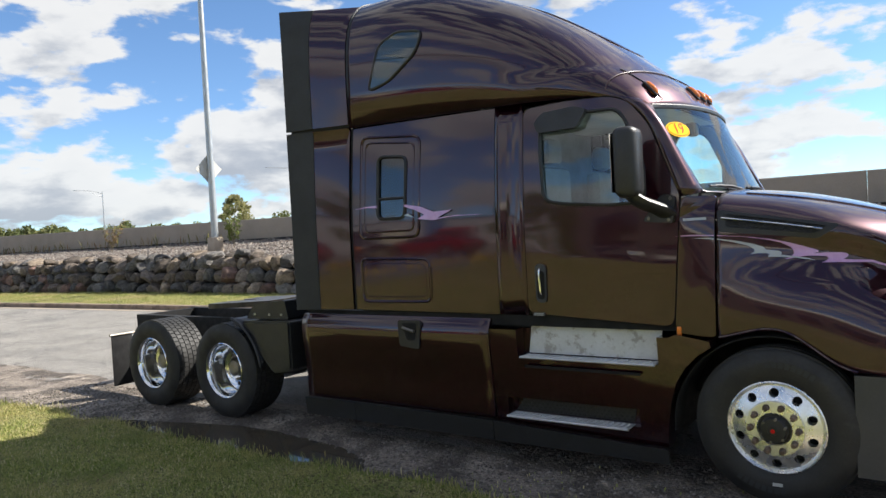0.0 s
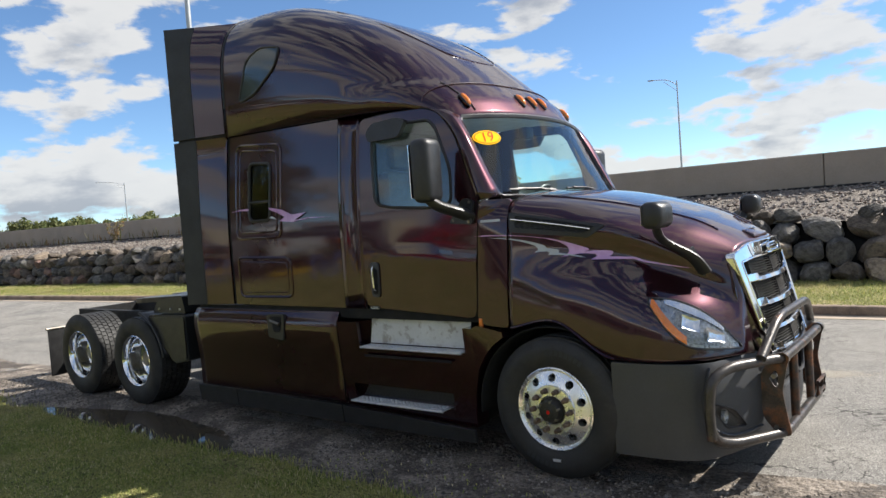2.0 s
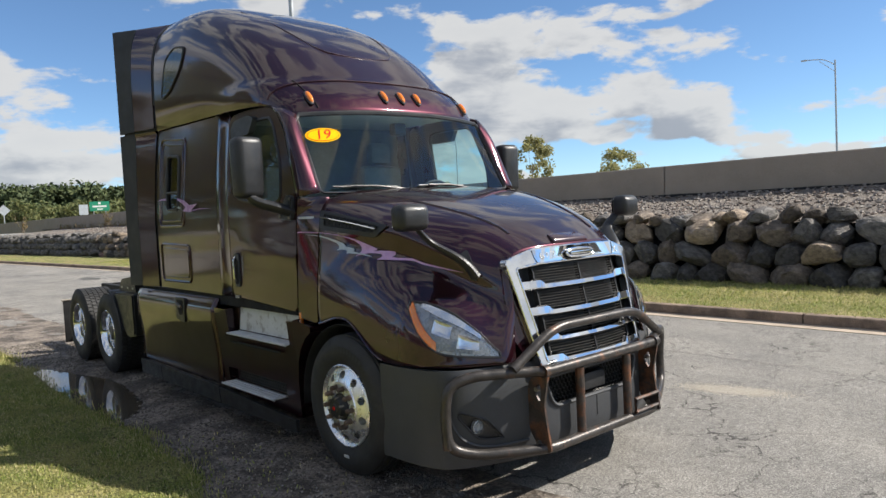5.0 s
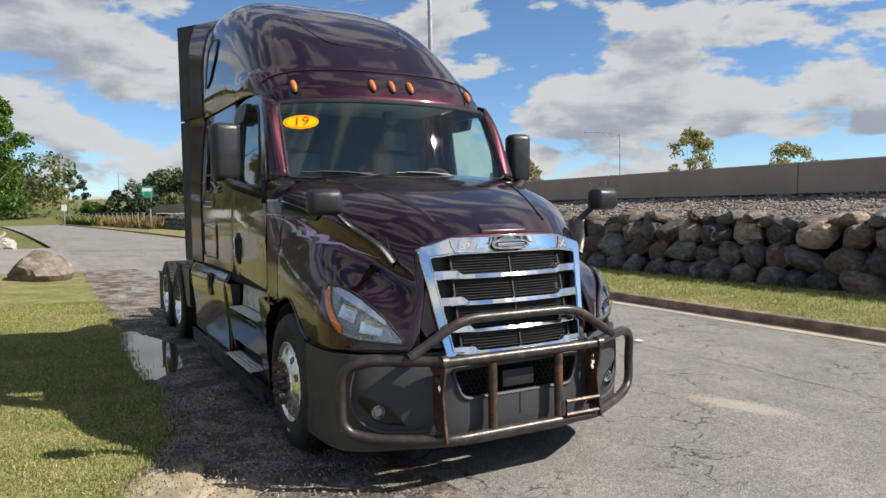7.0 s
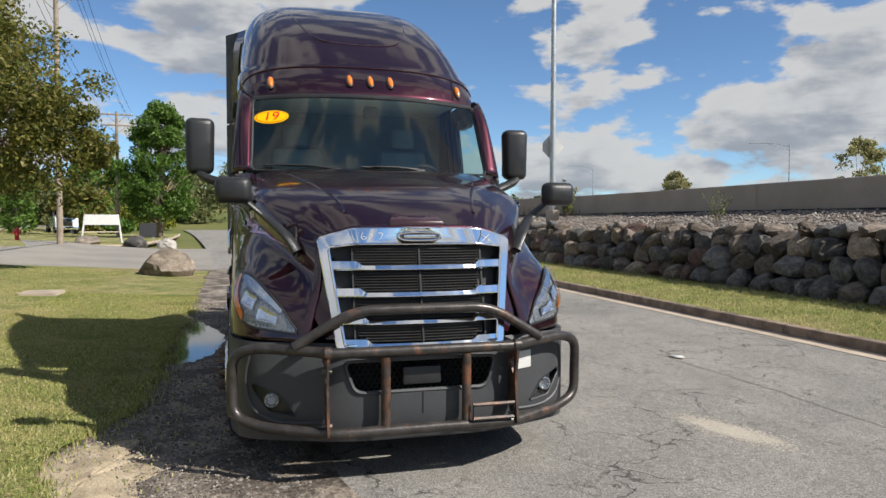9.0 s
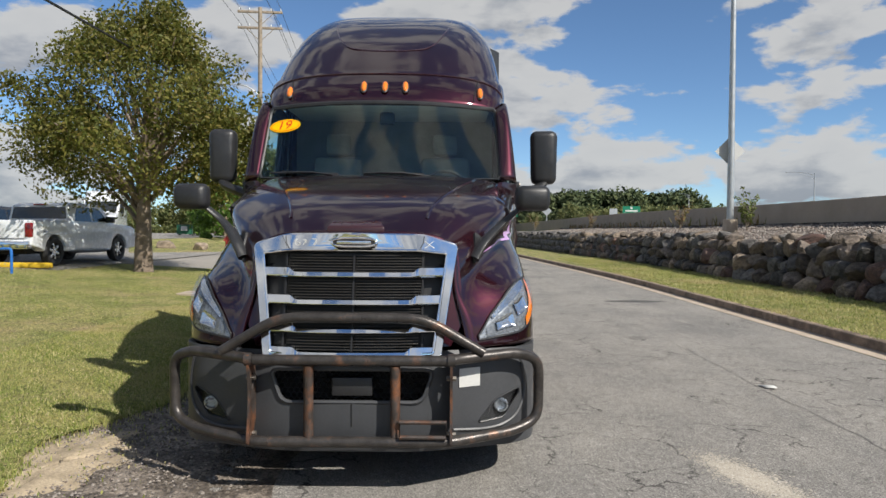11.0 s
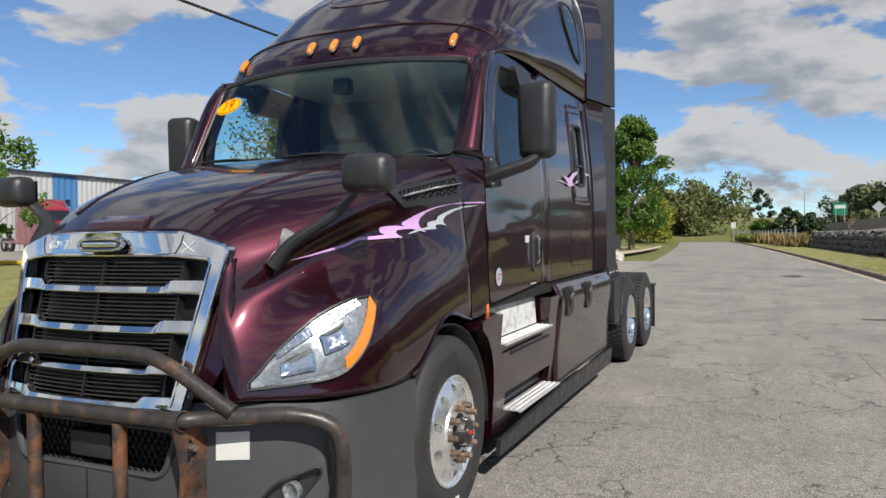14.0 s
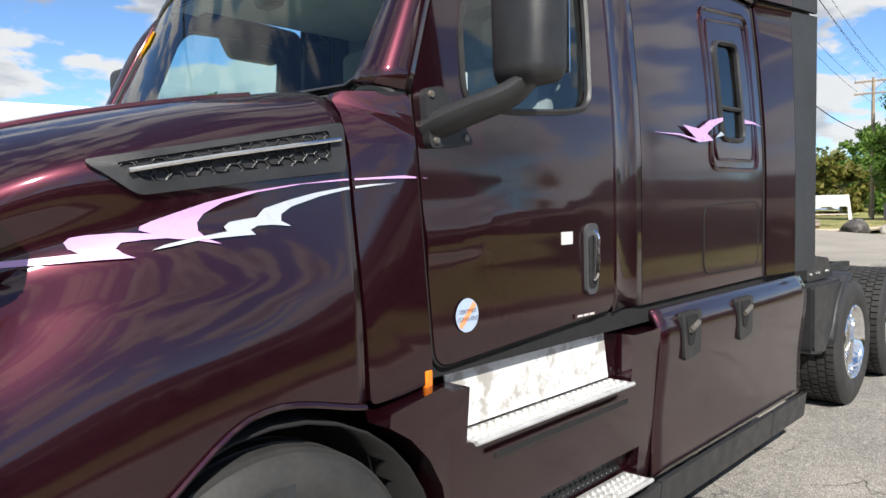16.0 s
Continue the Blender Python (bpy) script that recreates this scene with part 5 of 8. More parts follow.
part("steering_wheel", moved(tube([Vector((0.225 * math.cos(a), 0.225 * math.sin(a), 0)) for a in span(0, 2 * math.pi, 28)[:-1]], 0.016, 8, closed=True), Matrix.Translation((-1.0, 0.55, 1.95)) @ Matrix.Rotation(radians(-62), 4, "Y")), BLACK_PLASTIC, truck)
part("inner_mirror", box(-0.83, -0.74, -0.03, 0.10, 2.55, 2.66, 0.02), BLACK_PLASTIC, windscreen)

# wipers
for y0, y1, zz in ((-0.62, -0.02 - 0.28, 0), (0.08, 0.66, 0)):
    a = WS(-0.80 if y0 < 0 else -0.02, 0.07) + Vector((0.02, 0, 0.008))
    b = WS(-0.28 if y0 < 0 else 0.42, 0.02) + Vector((0.03, 0, 0.010))
    arm = part("wiper", tube([a, a.lerp(b, 0.5) + Vector((0.012, 0, 0.012)), b], 0.009, 6), BLACK_PLASTIC, truck, "black windscreen wiper")
    part("wiper_blade", tube([a + Vector((-0.01, -0.10, -0.004)), b + Vector((-0.02, -0.05, 0.02))], 0.008, 6), BLACK_PLASTIC, arm)

# ---- films, stickers and lettering on the truck ----
def skin(x, z, s, out=0.004):
    """The cab's outer skin at x, z: bonnet flank, cowl panel, then door and sleeper side."""
    if x > -0.335:
        return mirror(hood_side(x, z, out), s)
    if x > -0.55:
        return Vector((x, s * (cowl_y(x, z) + out), z))
    return Vector((x, s * (side_y(z) + (0.008 if x > -1.8 else 0.0) + out), z))


def film(name, outline, s, material, label, parent, out=0.007, gaps=((-0.345, -0.325), (-0.572, -0.548))):
    bm = fill(outline)
    every = lambda: bm.verts[:] + bm.edges[:] + bm.faces[:]
    xs_, zs_ = [p[0] for p in outline], [p[1] for p in outline]
    n = max(1, int((max(xs_) - min(xs_)) / 0.05))
    for x in span(min(xs_), max(xs_), n)[1:-1] + [g for q in gaps for g in q]:
        bmesh.ops.bisect_plane(bm, geom=every(), plane_co=(x, 0, 0), plane_no=(1, 0, 0))
    for z in span(min(zs_), max(zs_), max(1, int((max(zs_) - min(zs_)) / 0.03)))[1:-1]:
        bmesh.ops.bisect_plane(bm, geom=every(), plane_co=(0, z, 0), plane_no=(0, 1, 0))
    cut = [f for f in bm.faces if any(a < f.calc_center_median().x < b for a, b in gaps)]
    bmesh.ops.delete(bm, geom=cut, context="FACES")
    for v in bm.verts:
        v.co = skin(v.co.x, v.co.y, s, out)
    bm.normal_update()
    if sum(f.normal.y for f in bm.faces) * s < 0:
        bmesh.ops.reverse_faces(bm, faces=bm.faces[:])
    return part(name, bm, material, parent, label)


PINK_SWOOSH = [(-0.593, 1.752), (-0.506, 1.76), (-0.311, 1.748), (-0.139, 1.73), (-0.006, 1.71), (0.1, 1.684), (0.185, 1.656), (0.238, 1.637), (0.262, 1.626), (0.265, 1.616), (0.237, 1.606), (0.303, 1.611), (0.375, 1.609), (0.412, 1.604), (0.424, 1.593), (0.417, 1.576), (0.396, 1.563), (0.446, 1.559), (0.546, 1.554), (0.62, 1.522), (0.79, 1.480), (0.91, 1.455), (0.78, 1.474), (0.62, 1.508),
               (0.547, 1.538), (0.449, 1.541), (0.361, 1.545), (0.284, 1.547), (0.306, 1.558), (0.32, 1.572), (0.306, 1.586), (0.256, 1.591), (0.204, 1.593), (0.151, 1.587), (0.072, 1.573), (0.108, 1.589), (0.126, 1.609), (0.126, 1.631), (0.108, 1.655), (0.056, 1.684), (-0.038, 1.71), (-0.174, 1.732), (-0.311, 1.743), (-0.45, 1.750)]
SILVER_SWOOSH = [(-0.477, 1.737), (-0.395, 1.733), (-0.309, 1.723), (-0.208, 1.707), (-0.119, 1.685), (-0.052, 1.664), (-0.03, 1.641), (0.006, 1.636), (0.044, 1.63), (0.06, 1.618), (0.053, 1.605), (0.107, 1.596), (0.165, 1.586), (0.214, 1.575), (0.245, 1.563), (0.194, 1.571), (0.123, 1.585), (0.035, 1.591), (-0.023, 1.594), (-0.01, 1.607), (-0.031, 1.618), (-0.079, 1.619), (-0.129, 1.614), (-0.1, 1.629), (-0.102, 1.648), (-0.135, 1.669), (-0.225, 1.697), (-0.309, 1.715), (-0.395, 1.727)]
SLEEPER_SWOOSH = [(-2.921, 2.126), (-2.739, 2.095), (-2.605, 2.043), (-2.419, 2.051), (-2.568, 1.988), (-2.38, 2.004), (-2.092, 1.994), (-2.38, 1.996), (-2.52, 1.984), (-2.60, 1.972), (-2.777, 1.991), (-2.702, 2.025), (-2.802, 2.07), (-2.923, 2.107)]
SLEEPER_TIP = [(-3.496, 2.113), (-3.36, 2.132), (-3.223, 2.136), (-3.225, 2.111), (-3.36, 2.120)]
SLEEPER_SILVER = [(-2.928, 2.028), (-2.806, 2.007), (-2.884, 2.045)]
for s in (-1, 1):
    film("swoosh", PINK_SWOOSH, s, PINK, "pink flame-shaped vinyl stripe", truck)
    film("swoosh", SILVER_SWOOSH, s, SILVER_FILM, "silver flame-shaped vinyl stripe", truck, 0.0080)
    for o in (SLEEPER_SWOOSH, SLEEPER_TIP):
        film("swoosh", o, s, PINK, "pale pink vinyl flourish", truck, 0.016, ())
    film("swoosh", SLEEPER_SILVER, s, SILVER_FILM, "small silver vinyl flourish", truck, 0.016, ())
    if s < 0:
        film("model_script", [(-0.39, 1.855), (-0.53, 1.855), (-0.53, 1.873), (-0.39, 1.873)], s, SILVER_FILM, "plain silver lettering strip", truck, 0.004, ())


def flat_text(name, body, size, place, material, parent, label=""):
    cu = bpy.data.curves.new(name, "FONT")
    cu.body, cu.size, cu.align_x, cu.align_y, cu.resolution_u = body, size, "CENTER", "CENTER", 3
    ob = bpy.data.objects.new(name, cu)
    me = bpy.data.meshes.new_from_object(ob)
    bpy.data.objects.remove(ob)
    for v in me.vertices:
        v.co = place(v.co.x, v.co.y)
    me.materials.clear()
    me.materials.append(material)
    out = new(name, me)
    out.parent = parent
    return tagged(out, label) if label else out


# oval model-year sticker inside the windscreen's corner
def on_glass(a, b, out):
    return WS((-0.845 + a) / 1.01, (2.512 + b - 2.035) / 0.66) + Vector((out, 0, out * 0.4))


def oval(rx, ry, out, n=36):
    bm = bmesh.new()
    f = bm.faces.new([bm.verts.new(on_glass(rx * math.cos(a), ry * math.sin(a) + 0.10 * rx * math.cos(a) * 0.35, out)) for a in span(0, 2 * math.pi, n)[:-1]])
    bm.normal_update()
    if f.normal.x < 0:
        bmesh.ops.reverse_faces(bm, faces=[f])
    return bm


year = part("year_sticker", oval(0.142, 0.060, 0.006), YELLOW, windscreen, "yellow oval year sticker", smooth=False)
part("sticker_ring", oval(0.130, 0.052, 0.0075), RED_INK, year, smooth=False)
part("sticker_field", oval(0.125, 0.047, 0.009), YELLOW, year, smooth=False)
flat_text("numeral", "19", 0.108, lambda x, y: on_glass(x * 1.25 + y * 0.2, y + x * 0.05, 0.0105), RED_INK, year, "red numerals")

# round sticker, small labels on the left door; a label on the right door
def disc(cx, cz, r, s, out, n=28):
    bm = bmesh.new()
    f = bm.faces.new([bm.verts.new(Vector((cx + r * math.cos(a), s * (side_y(cz) + out), cz + r * math.sin(a)))) for a in span(0, 2 * math.pi, n)[:-1]])
    bm.normal_update()
    if f.normal.y * s < 0:
        bmesh.ops.reverse_faces(bm, faces=[f])
    return bm


PALE_BLUE = mat("pale_blue_sticker", (0.33, 0.41, 0.55), rough=0.4, vary=0.06)
ORANGE = mat("orange_print", (0.72, 0.30, 0.14), rough=0.5, vary=0.1)
badge_l = part("round_sticker", disc(-0.772, 1.293, 0.058, 1, 0.012), PALE_BLUE, truck, "round pale blue emissions sticker", smooth=False)
bm = fill([(-0.045, -0.03), (-0.03, -0.045), (0.045, 0.03), (0.03, 0.045)])
for v in bm.verts:
    v.co = Vector((-0.772 - v.co.x, side_y(1.293) + 0.0135, 1.293 + v.co.y))
part("diagonal_band", bm, ORANGE, badge_l, smooth=False)
for line, dz in (("CERTIFIED", 0.014), ("CLEAN IDLE", -0.012)):
    flat_text("lettering", line, 0.0185, lambda x, y: Vector((-0.772 - x, side_y(1.293) + 0.015, 1.293 + dz + y)), INK, badge_l)


def label_plate(x, z, w, h, s, material, label, out=0.012):
    return part("label", box(x - w / 2, x + w / 2, min(s * (side_y(z) + out - 0.004), s * (side_y(z) + out)), max(s * (side_y(z) + out - 0.004), s * (side_y(z) + out)), z - h / 2, z + h / 2), material, truck, label, smooth=False)


label_plate(-1.38, 1.528, 0.075, 0.05, 1, WHITE, "small blank white label")
strip = label_plate(-1.51, 1.206, 0.16, 0.018, 1, PAINT_TRIM, "small dark lettering strip")
for k in range(3):
    part("print_bar", box(-1.57 + k * 0.045, -1.535 + k * 0.045, side_y(1.2) + 0.0125, side_y(1.2) + 0.0145, 1.202, 1.210), WHITE, strip, smooth=False)
strip = label_plate(-1.653, 1.198, 0.10, 0.03, -1, INK, "small dark label with pale print")
for k in range(2):
    part("print_bar", box(-1.695, -1.615, -side_y(1.2) - 0.0145, -side_y(1.2) - 0.0125, 1.189 + k * 0.012, 1.195 + k * 0.012), SILVER_FILM, strip, smooth=False)
note = label_plate(-0.816, 2.075, 0.055, 0.09, 1, WHITE, "small notice stuck inside the window", -0.022)
for k in range(4):
    part("print_bar", box(-0.838, -0.794, side_y(2.07) - 0.0215, side_y(2.07) - 0.0195, 2.043 + k * 0.018, 2.052 + k * 0.018), PALE_BLUE, note, smooth=False)

# faint chalk scribbles on the grille's upper corners
for run in (((0.435, 1.545), (0.465, 1.520), (0.495, 1.503)), ((0.490, 1.545), (0.465, 1.524), (0.435, 1.500)), ((-0.360, 1.556), (-0.372, 1.530), (-0.350, 1.516), (-0.338, 1.530), (-0.362, 1.536)), ((-0.318, 1.520), (-0.300, 1.548), (-0.316, 1.552), (-0.300, 1.535)), ((-0.262, 1.556), (-0.236, 1.552), (-0.252, 1.518))):
    part("chalk_mark", tube(smooth_path([Vector((gx(z_, y_) + 0.032, y_, z_)) for y_, z_ in run], 4), 0.0022, 5), WHITE, grille)

# ---- ground, verge, road ----
def surface(name, base, second, low, high, mask_scale, rough=0.9, fine_scale=120.0, fine=0.25, bump=0.004, bump_scale=60.0, third=None, third_low=0.6, third_high=0.75, third_scale=0.6, cracks=0.0, crack_scale=0.7):
    """Ground cover: a base tone, patches of a second and third, fine grain, optional cracks."""
    m = bpy.data.materials.new(name)
    m.use_nodes = True
    nt = m.node_tree
    N, L = nt.nodes, nt.links
    p = N["Principled BSDF"]
    tc = N.new("ShaderNodeTexCoord")

    def noise_out(sc, det=6.0, rg=0.6, vec=None):
        n = N.new("ShaderNodeTexNoise")
        n.inputs["Scale"].default_value, n.inputs["Detail"].default_value, n.inputs["Roughness"].default_value = sc, det, rg
        L.new(vec or tc.outputs["Object"], n.inputs["Vector"])
        return n

    def rng(v, a, b, lo, hi):
        r = N.new("ShaderNodeMapRange")
        for i, x in enumerate((a, b, lo, hi)):
            r.inputs[i + 1].default_value = x
        L.new(v, r.inputs[0])
        return r.outputs[0]

    def mix(f, a, b):
        n = N.new("ShaderNodeMix")
        n.data_type = "RGBA"
        L.new(f, n.inputs[0])
        for i, v in ((6, a), (7, b)):
            if isinstance(v, tuple):
                n.inputs[i].default_value = rgba(v)
            else:
                L.new(v, n.inputs[i])
        return n.outputs[2]
    col = mix(rng(noise_out(mask_scale).outputs[0], low, high, 0, 1), base, second)
    if third:
        col = mix(rng(noise_out(third_scale, 5.0).outputs[0], third_low, third_high, 0, 1), col, third)
    height = noise_out(bump_scale, 4.0).outputs[0]
    if cracks:
        warp = noise_out(1.5, 5.0, 0.58)
        add = N.new("ShaderNodeVectorMath")
        add.operation = "MULTIPLY_ADD"
        L.new(warp.outputs["Color"], add.inputs[0])
        add.inputs[1].default_value = (0.9, 0.9, 0.9)
        L.new(tc.outputs["Object"], add.inputs[2])
        vo = N.new("ShaderNodeTexVoronoi")
        vo.feature = "DISTANCE_TO_EDGE"
        vo.inputs["Scale"].default_value = crack_scale
        L.new(add.outputs[0], vo.inputs["Vector"])
        line = rng(vo.outputs["Distance"], 0.004, 0.020, 1, 0)
        keep = rng(noise_out(0.6, 8.0, 0.75).outputs[0], 0.45, 0.55, 0, cracks)
        mm = N.new("ShaderNodeMath")
        mm.operation = "MULTIPLY"
        L.new(line, mm.inputs[0])
        L.new(keep, mm.inputs[1])
        # long tyre-darkened tracks along the street and pale stone chips in the surface
        stretch = N.new("ShaderNodeMapping")
        stretch.inputs["Scale"].default_value = (0.05, 1.3, 1.0)
        L.new(tc.outputs["Object"], stretch.inputs[0])
        col = mix(rng(noise_out(1.0, 5.0, 0.6, stretch.outputs[0]).outputs[0], 0.45, 0.68, 0, 0.55), col, third)
        chip = N.new("ShaderNodeTexVoronoi")
        chip.inputs["Scale"].default_value = 75.0
        L.new(tc.outputs["Object"], chip.inputs["Vector"])
        pick = rng(chip.outputs["Color"], 0.60, 0.95, 0, 0.58)
        col = mix(pick, col, (0.42, 0.395, 0.36))
        pit = rng(chip.outputs["Color"], 0.40, 0.08, 0, 0.50)
        col = mix(pit, col, (0.085, 0.08, 0.075))
        col = mix(mm.outputs[0], col, (0.035, 0.033, 0.031))
    sc = N.new("ShaderNodeVectorMath")
    sc.operation = "SCALE"
    L.new(col, sc.inputs[0])
    gr = N.new("ShaderNodeMath")
    gr.operation = "MULTIPLY"
    L.new(rng(noise_out(fine_scale, 3.0, 0.7).outputs[0], 0.32, 0.68, 1 - fine, 1 + fine), gr.inputs[0])
    L.new(rng(noise_out(fine_scale * 0.12, 4.0, 0.7).outputs[0], 0.32, 0.68, 1 - fine * 0.18, 1 + fine * 0.18), gr.inputs[1])
    L.new(gr.outputs[0], sc.inputs[3])
    L.new(sc.outputs[0], p.inputs["Base Color"])
    p.inputs["Roughness"].default_value = rough
    p.inputs["Specular IOR Level"].default_value = 0.3
    b = N.new("ShaderNodeBump")
    b.inputs["Distance"].default_value = bump
    L.new(height, b.inputs["Height"])
    L.new(b.outputs[0], p.inputs["Normal"])
    return m


ASPHALT = surface("old_asphalt", (0.225, 0.213, 0.194), (0.275, 0.258, 0.232), 0.42, 0.62, 0.9, fine_scale=95, fine=0.75, bump=0.008, bump_scale=120, third=(0.175, 0.168, 0.158), third_low=0.52, third_high=0.66, third_scale=0.35, cracks=0.9, crack_scale=1.5)
CONCRETE = surface("pale_concrete", (0.43, 0.355, 0.28), (0.33, 0.27, 0.21), 0.45, 0.65, 2.0, fine_scale=60, fine=0.12, bump=0.002)
KERB_C = surface("kerb_concrete", (0.27, 0.205, 0.155), (0.15, 0.115, 0.09), 0.45, 0.62, 3.0, fine_scale=70, fine=0.2, bump=0.006, bump_scale=40)
BARRIER_C = surface("barrier_concrete", (0.34, 0.29, 0.24), (0.29, 0.25, 0.205), 0.4, 0.65, 0.8, fine_scale=40, fine=0.08, bump=0.002)
LAWN = surface("mown_grass", (0.19, 0.205, 0.06), (0.31, 0.275, 0.115), 0.42, 0.60, 1.2, fine_scale=38, fine=0.95, bump=0.05, bump_scale=45, third=(0.30, 0.235, 0.125), third_low=0.56, third_high=0.68, third_scale=0.55)
FIELD = surface("far_grass", (0.10, 0.12, 0.03), (0.16, 0.15, 0.05), 0.4, 0.65, 0.05, fine_scale=3, fine=0.25, bump=0.02, bump_scale=4)
DIRT = surface("damp_dirt", (0.235, 0.198, 0.162), (0.095, 0.079, 0.065), 0.45, 0.55, 2.2, rough=0.7, fine_scale=38, fine=0.6, bump=0.035, bump_scale=20, third=(0.38, 0.325, 0.265), third_low=0.58, third_high=0.70, third_scale=2.4)
SAND = surface("sandy_dirt", (0.42, 0.34, 0.235), (0.29, 0.235, 0.16), 0.42, 0.60, 5.0, fine_scale=60, fine=0.25, bump=0.008, bump_scale=60)
GRAVEL_BED = surface("gravel_bed", (0.16, 0.135, 0.115), (0.25, 0.22, 0.19), 0.45, 0.55, 14.0, fine_scale=30, fine=0.4, bump=0.05, bump_scale=18, third=(0.09, 0.08, 0.07), third_low=0.55, third_high=0.7, third_scale=1.0)
WATER = mat("puddle_water", (0.085, 0.07, 0.05), rough=0.02, vary=0.05, rough_vary=0.015, spec=0.6, bump=0.0004, bump_scale=5)


def sheet(name, fn, us, vs, material, label="", kind="structure", category="ground"):
    bm = grid(fn, us, vs)
    bmesh.ops.recalc_face_normals(bm, faces=bm.faces[:])
    if sum(f.normal.z for f in bm.faces) < 0:
        bmesh.ops.reverse_faces(bm, faces=bm.faces[:])
    return tagged(part(name, bm, material), label, category, "", kind)


def kerb_y(x):
    d = max(0.0, -x - 14.0)
    return 6.48 - 0.06 * d * d / (d + 6.0) - 0.0002 * d * d


def wall_y(x):
    d = max(0.0, -x - 26.0)
    return 9.6 - 0.075 * d * d / (d + 5.0)


def lawn_z(y):
    return 0.012 + 0.050 * max(0.0, min(8.3, -y - 2.1)) + 0.035 * max(0.0, min(5.0, -y - 10.4)) + 0.006 * max(0.0, min(30.0, -y - 15.4))


def wob(x, y, s=1.0, k=1.0):
    return noise.noise(Vector((x * s, y * s, 3.7))) * k


XS_FAR = [-130, -120, -110, -102, -95, -88, -82, -76, -70, -64, -58, -52, -46, -40, -35, -30, -26, -22, -18]
tagged(sheet("ground", lambda x, y: Vector((x, y, -0.14)), (-3000, -300, -60, 60, 300, 3000), (-3000, -300, -60, 60, 300, 3000), FIELD, "wide flat grassland reaching the horizon"), category="ground")


def road_south(x):
    if x > -12.5:
        return -0.95 + wob(x, 0, 0.9, 0.18)
    if x > -17.5:
        return -1.9 + wob(x, 0, 0.9, 0.12)
    return kerb_y(x) - 8.25


road_x = XS_FAR[:-1] + span(-19, 40, 118)
sheet("road", lambda x, f: Vector((x, road_south(x) * (1 - f) + (kerb_y(x) - 0.34) * f, 0.0)), road_x, span(0, 1, 6), ASPHALT, "worn grey cracked asphalt street", category="road")
def apron_at(x, y):
    y2 = y + kerb_y(x) - 6.36
    rise = max(0.0, min(1.0, (-y2 - 4.5) / 5.7))
    return Vector((x, y2, 0.004 + (lawn_z(y2) + 0.016) * rise))


sheet("apron", apron_at, span(-38, -18.6, 10), span(-40, -1.88, 40), surface("driveway_concrete", (0.27, 0.25, 0.22), (0.22, 0.205, 0.185), 0.42, 0.62, 0.4, fine_scale=30, fine=0.15, bump=0.003), "pale worn driveway", category="road")
sheet("gutter", lambda x, f: Vector((x, kerb_y(x) - 0.34 + 0.34 * f, 0.008 - 0.010 * math.sin(f * 3.1))), road_x, (0, 0.3, 0.6, 1.0), CONCRETE, "pale concrete gutter", category="road")
sheet("parking_lot", lambda x, y: Vector((x, y, lawn_z(y) + 0.035)), span(-38.6, -14.2, 12), span(-75, -10.2, 26), ASPHALT, "asphalt parking lot", category="road")
sheet("truck_lot", lambda x, y: Vector((x, y, lawn_z(y) + 0.02)), span(-130, -38.6, 12), span(-90, -26.2, 10), ASPHALT, "wide asphalt truck lot", category="road")
sheet("lot_verge", lambda x, f: Vector((x, -26.3 + 7.5 * f, (lawn_z(-26.3) + 0.01) * (1 - f) - 0.15 * f + wob(x, f * 4, 0.7, 0.02))), span(-130, -38.5, 40), span(0, 1, 8), LAWN, "grassy bank beside the truck lot", category="grass")
dirt_h = lambda x, y: wob(x, y, 1.3, 0.016) + wob(x, y, 6.0, 0.008) - 0.078 * math.exp(-((x + 4.75) / 1.75)**4 - ((y + 1.74 + 0.12 * math.sin(x * 1.7)) / 0.30)**2) + (0.012 if y < -1.2 else 0.004)
sheet("verge_dirt", lambda x, y: Vector((x, y + (wob(x, 0, 0.8, 0.2) if y > -0.8 else 0), dirt_h(x, y) if y < -0.75 else 0.0045)), span(-19.5, -12.6, 30) + span(-12.5, 3.2, 200) + span(3.6, 30, 40), span(-2.7, -0.45, 34), DIRT, "dark damp dirt verge with ruts", category="ground")
sheet("puddle", lambda x, y: Vector((x, y, -0.0125)), span(-7.3, -2.3, 8), span(-2.3, -1.2, 3), WATER, "shallow muddy puddle mirroring the sky", category="puddle")


def lawn_edge(x):
    bare = 0.35 * math.exp(-((x - 0.5) / 0.9)**2)
    return -2.06 - bare + wob(x, 5, 1.3, 0.16) + wob(x, 9, 5.0, 0.06)


sheet("lawn", lambda x, f: Vector((x, lawn_edge(x) * (1 - f)**1 - 62 * f**2.2 if f > 0 else lawn_edge(x), lawn_z(lawn_edge(x) * (1 - f) - 62 * f**2.2) + (0.02 if f > 0.005 else -0.01) + wob(x, f * 30, 1.1, 0.012))),
      span(-18.3, 30, 240), span(0, 1, 26), LAWN, "sunlit mown lawn, patchy and dry in places", category="grass")
def sand_rim(a):
    return 0.80 + 0.25 * math.sin(2 * a + 0.6) + 0.12 * math.sin(5 * a) + 0.10 * math.sin(9 * a + 1.3) + 0.06 * math.sin(17 * a)


sheet("sand_patch", lambda a, f: Vector((0.85 + 1.15 * f * sand_rim(a) * math.cos(a) - 0.3 * math.sin(a) * f, -2.02 + 0.62 * f * sand_rim(a) * math.sin(a), 0.040 - 0.048 * f**2 + wob(a * 2, f * 3, 1.0, 0.012))), span(0, 2 * math.pi, 96), span(0.02, 1, 8), SAND, "bare sandy patch at the lawn's edge", category="ground")
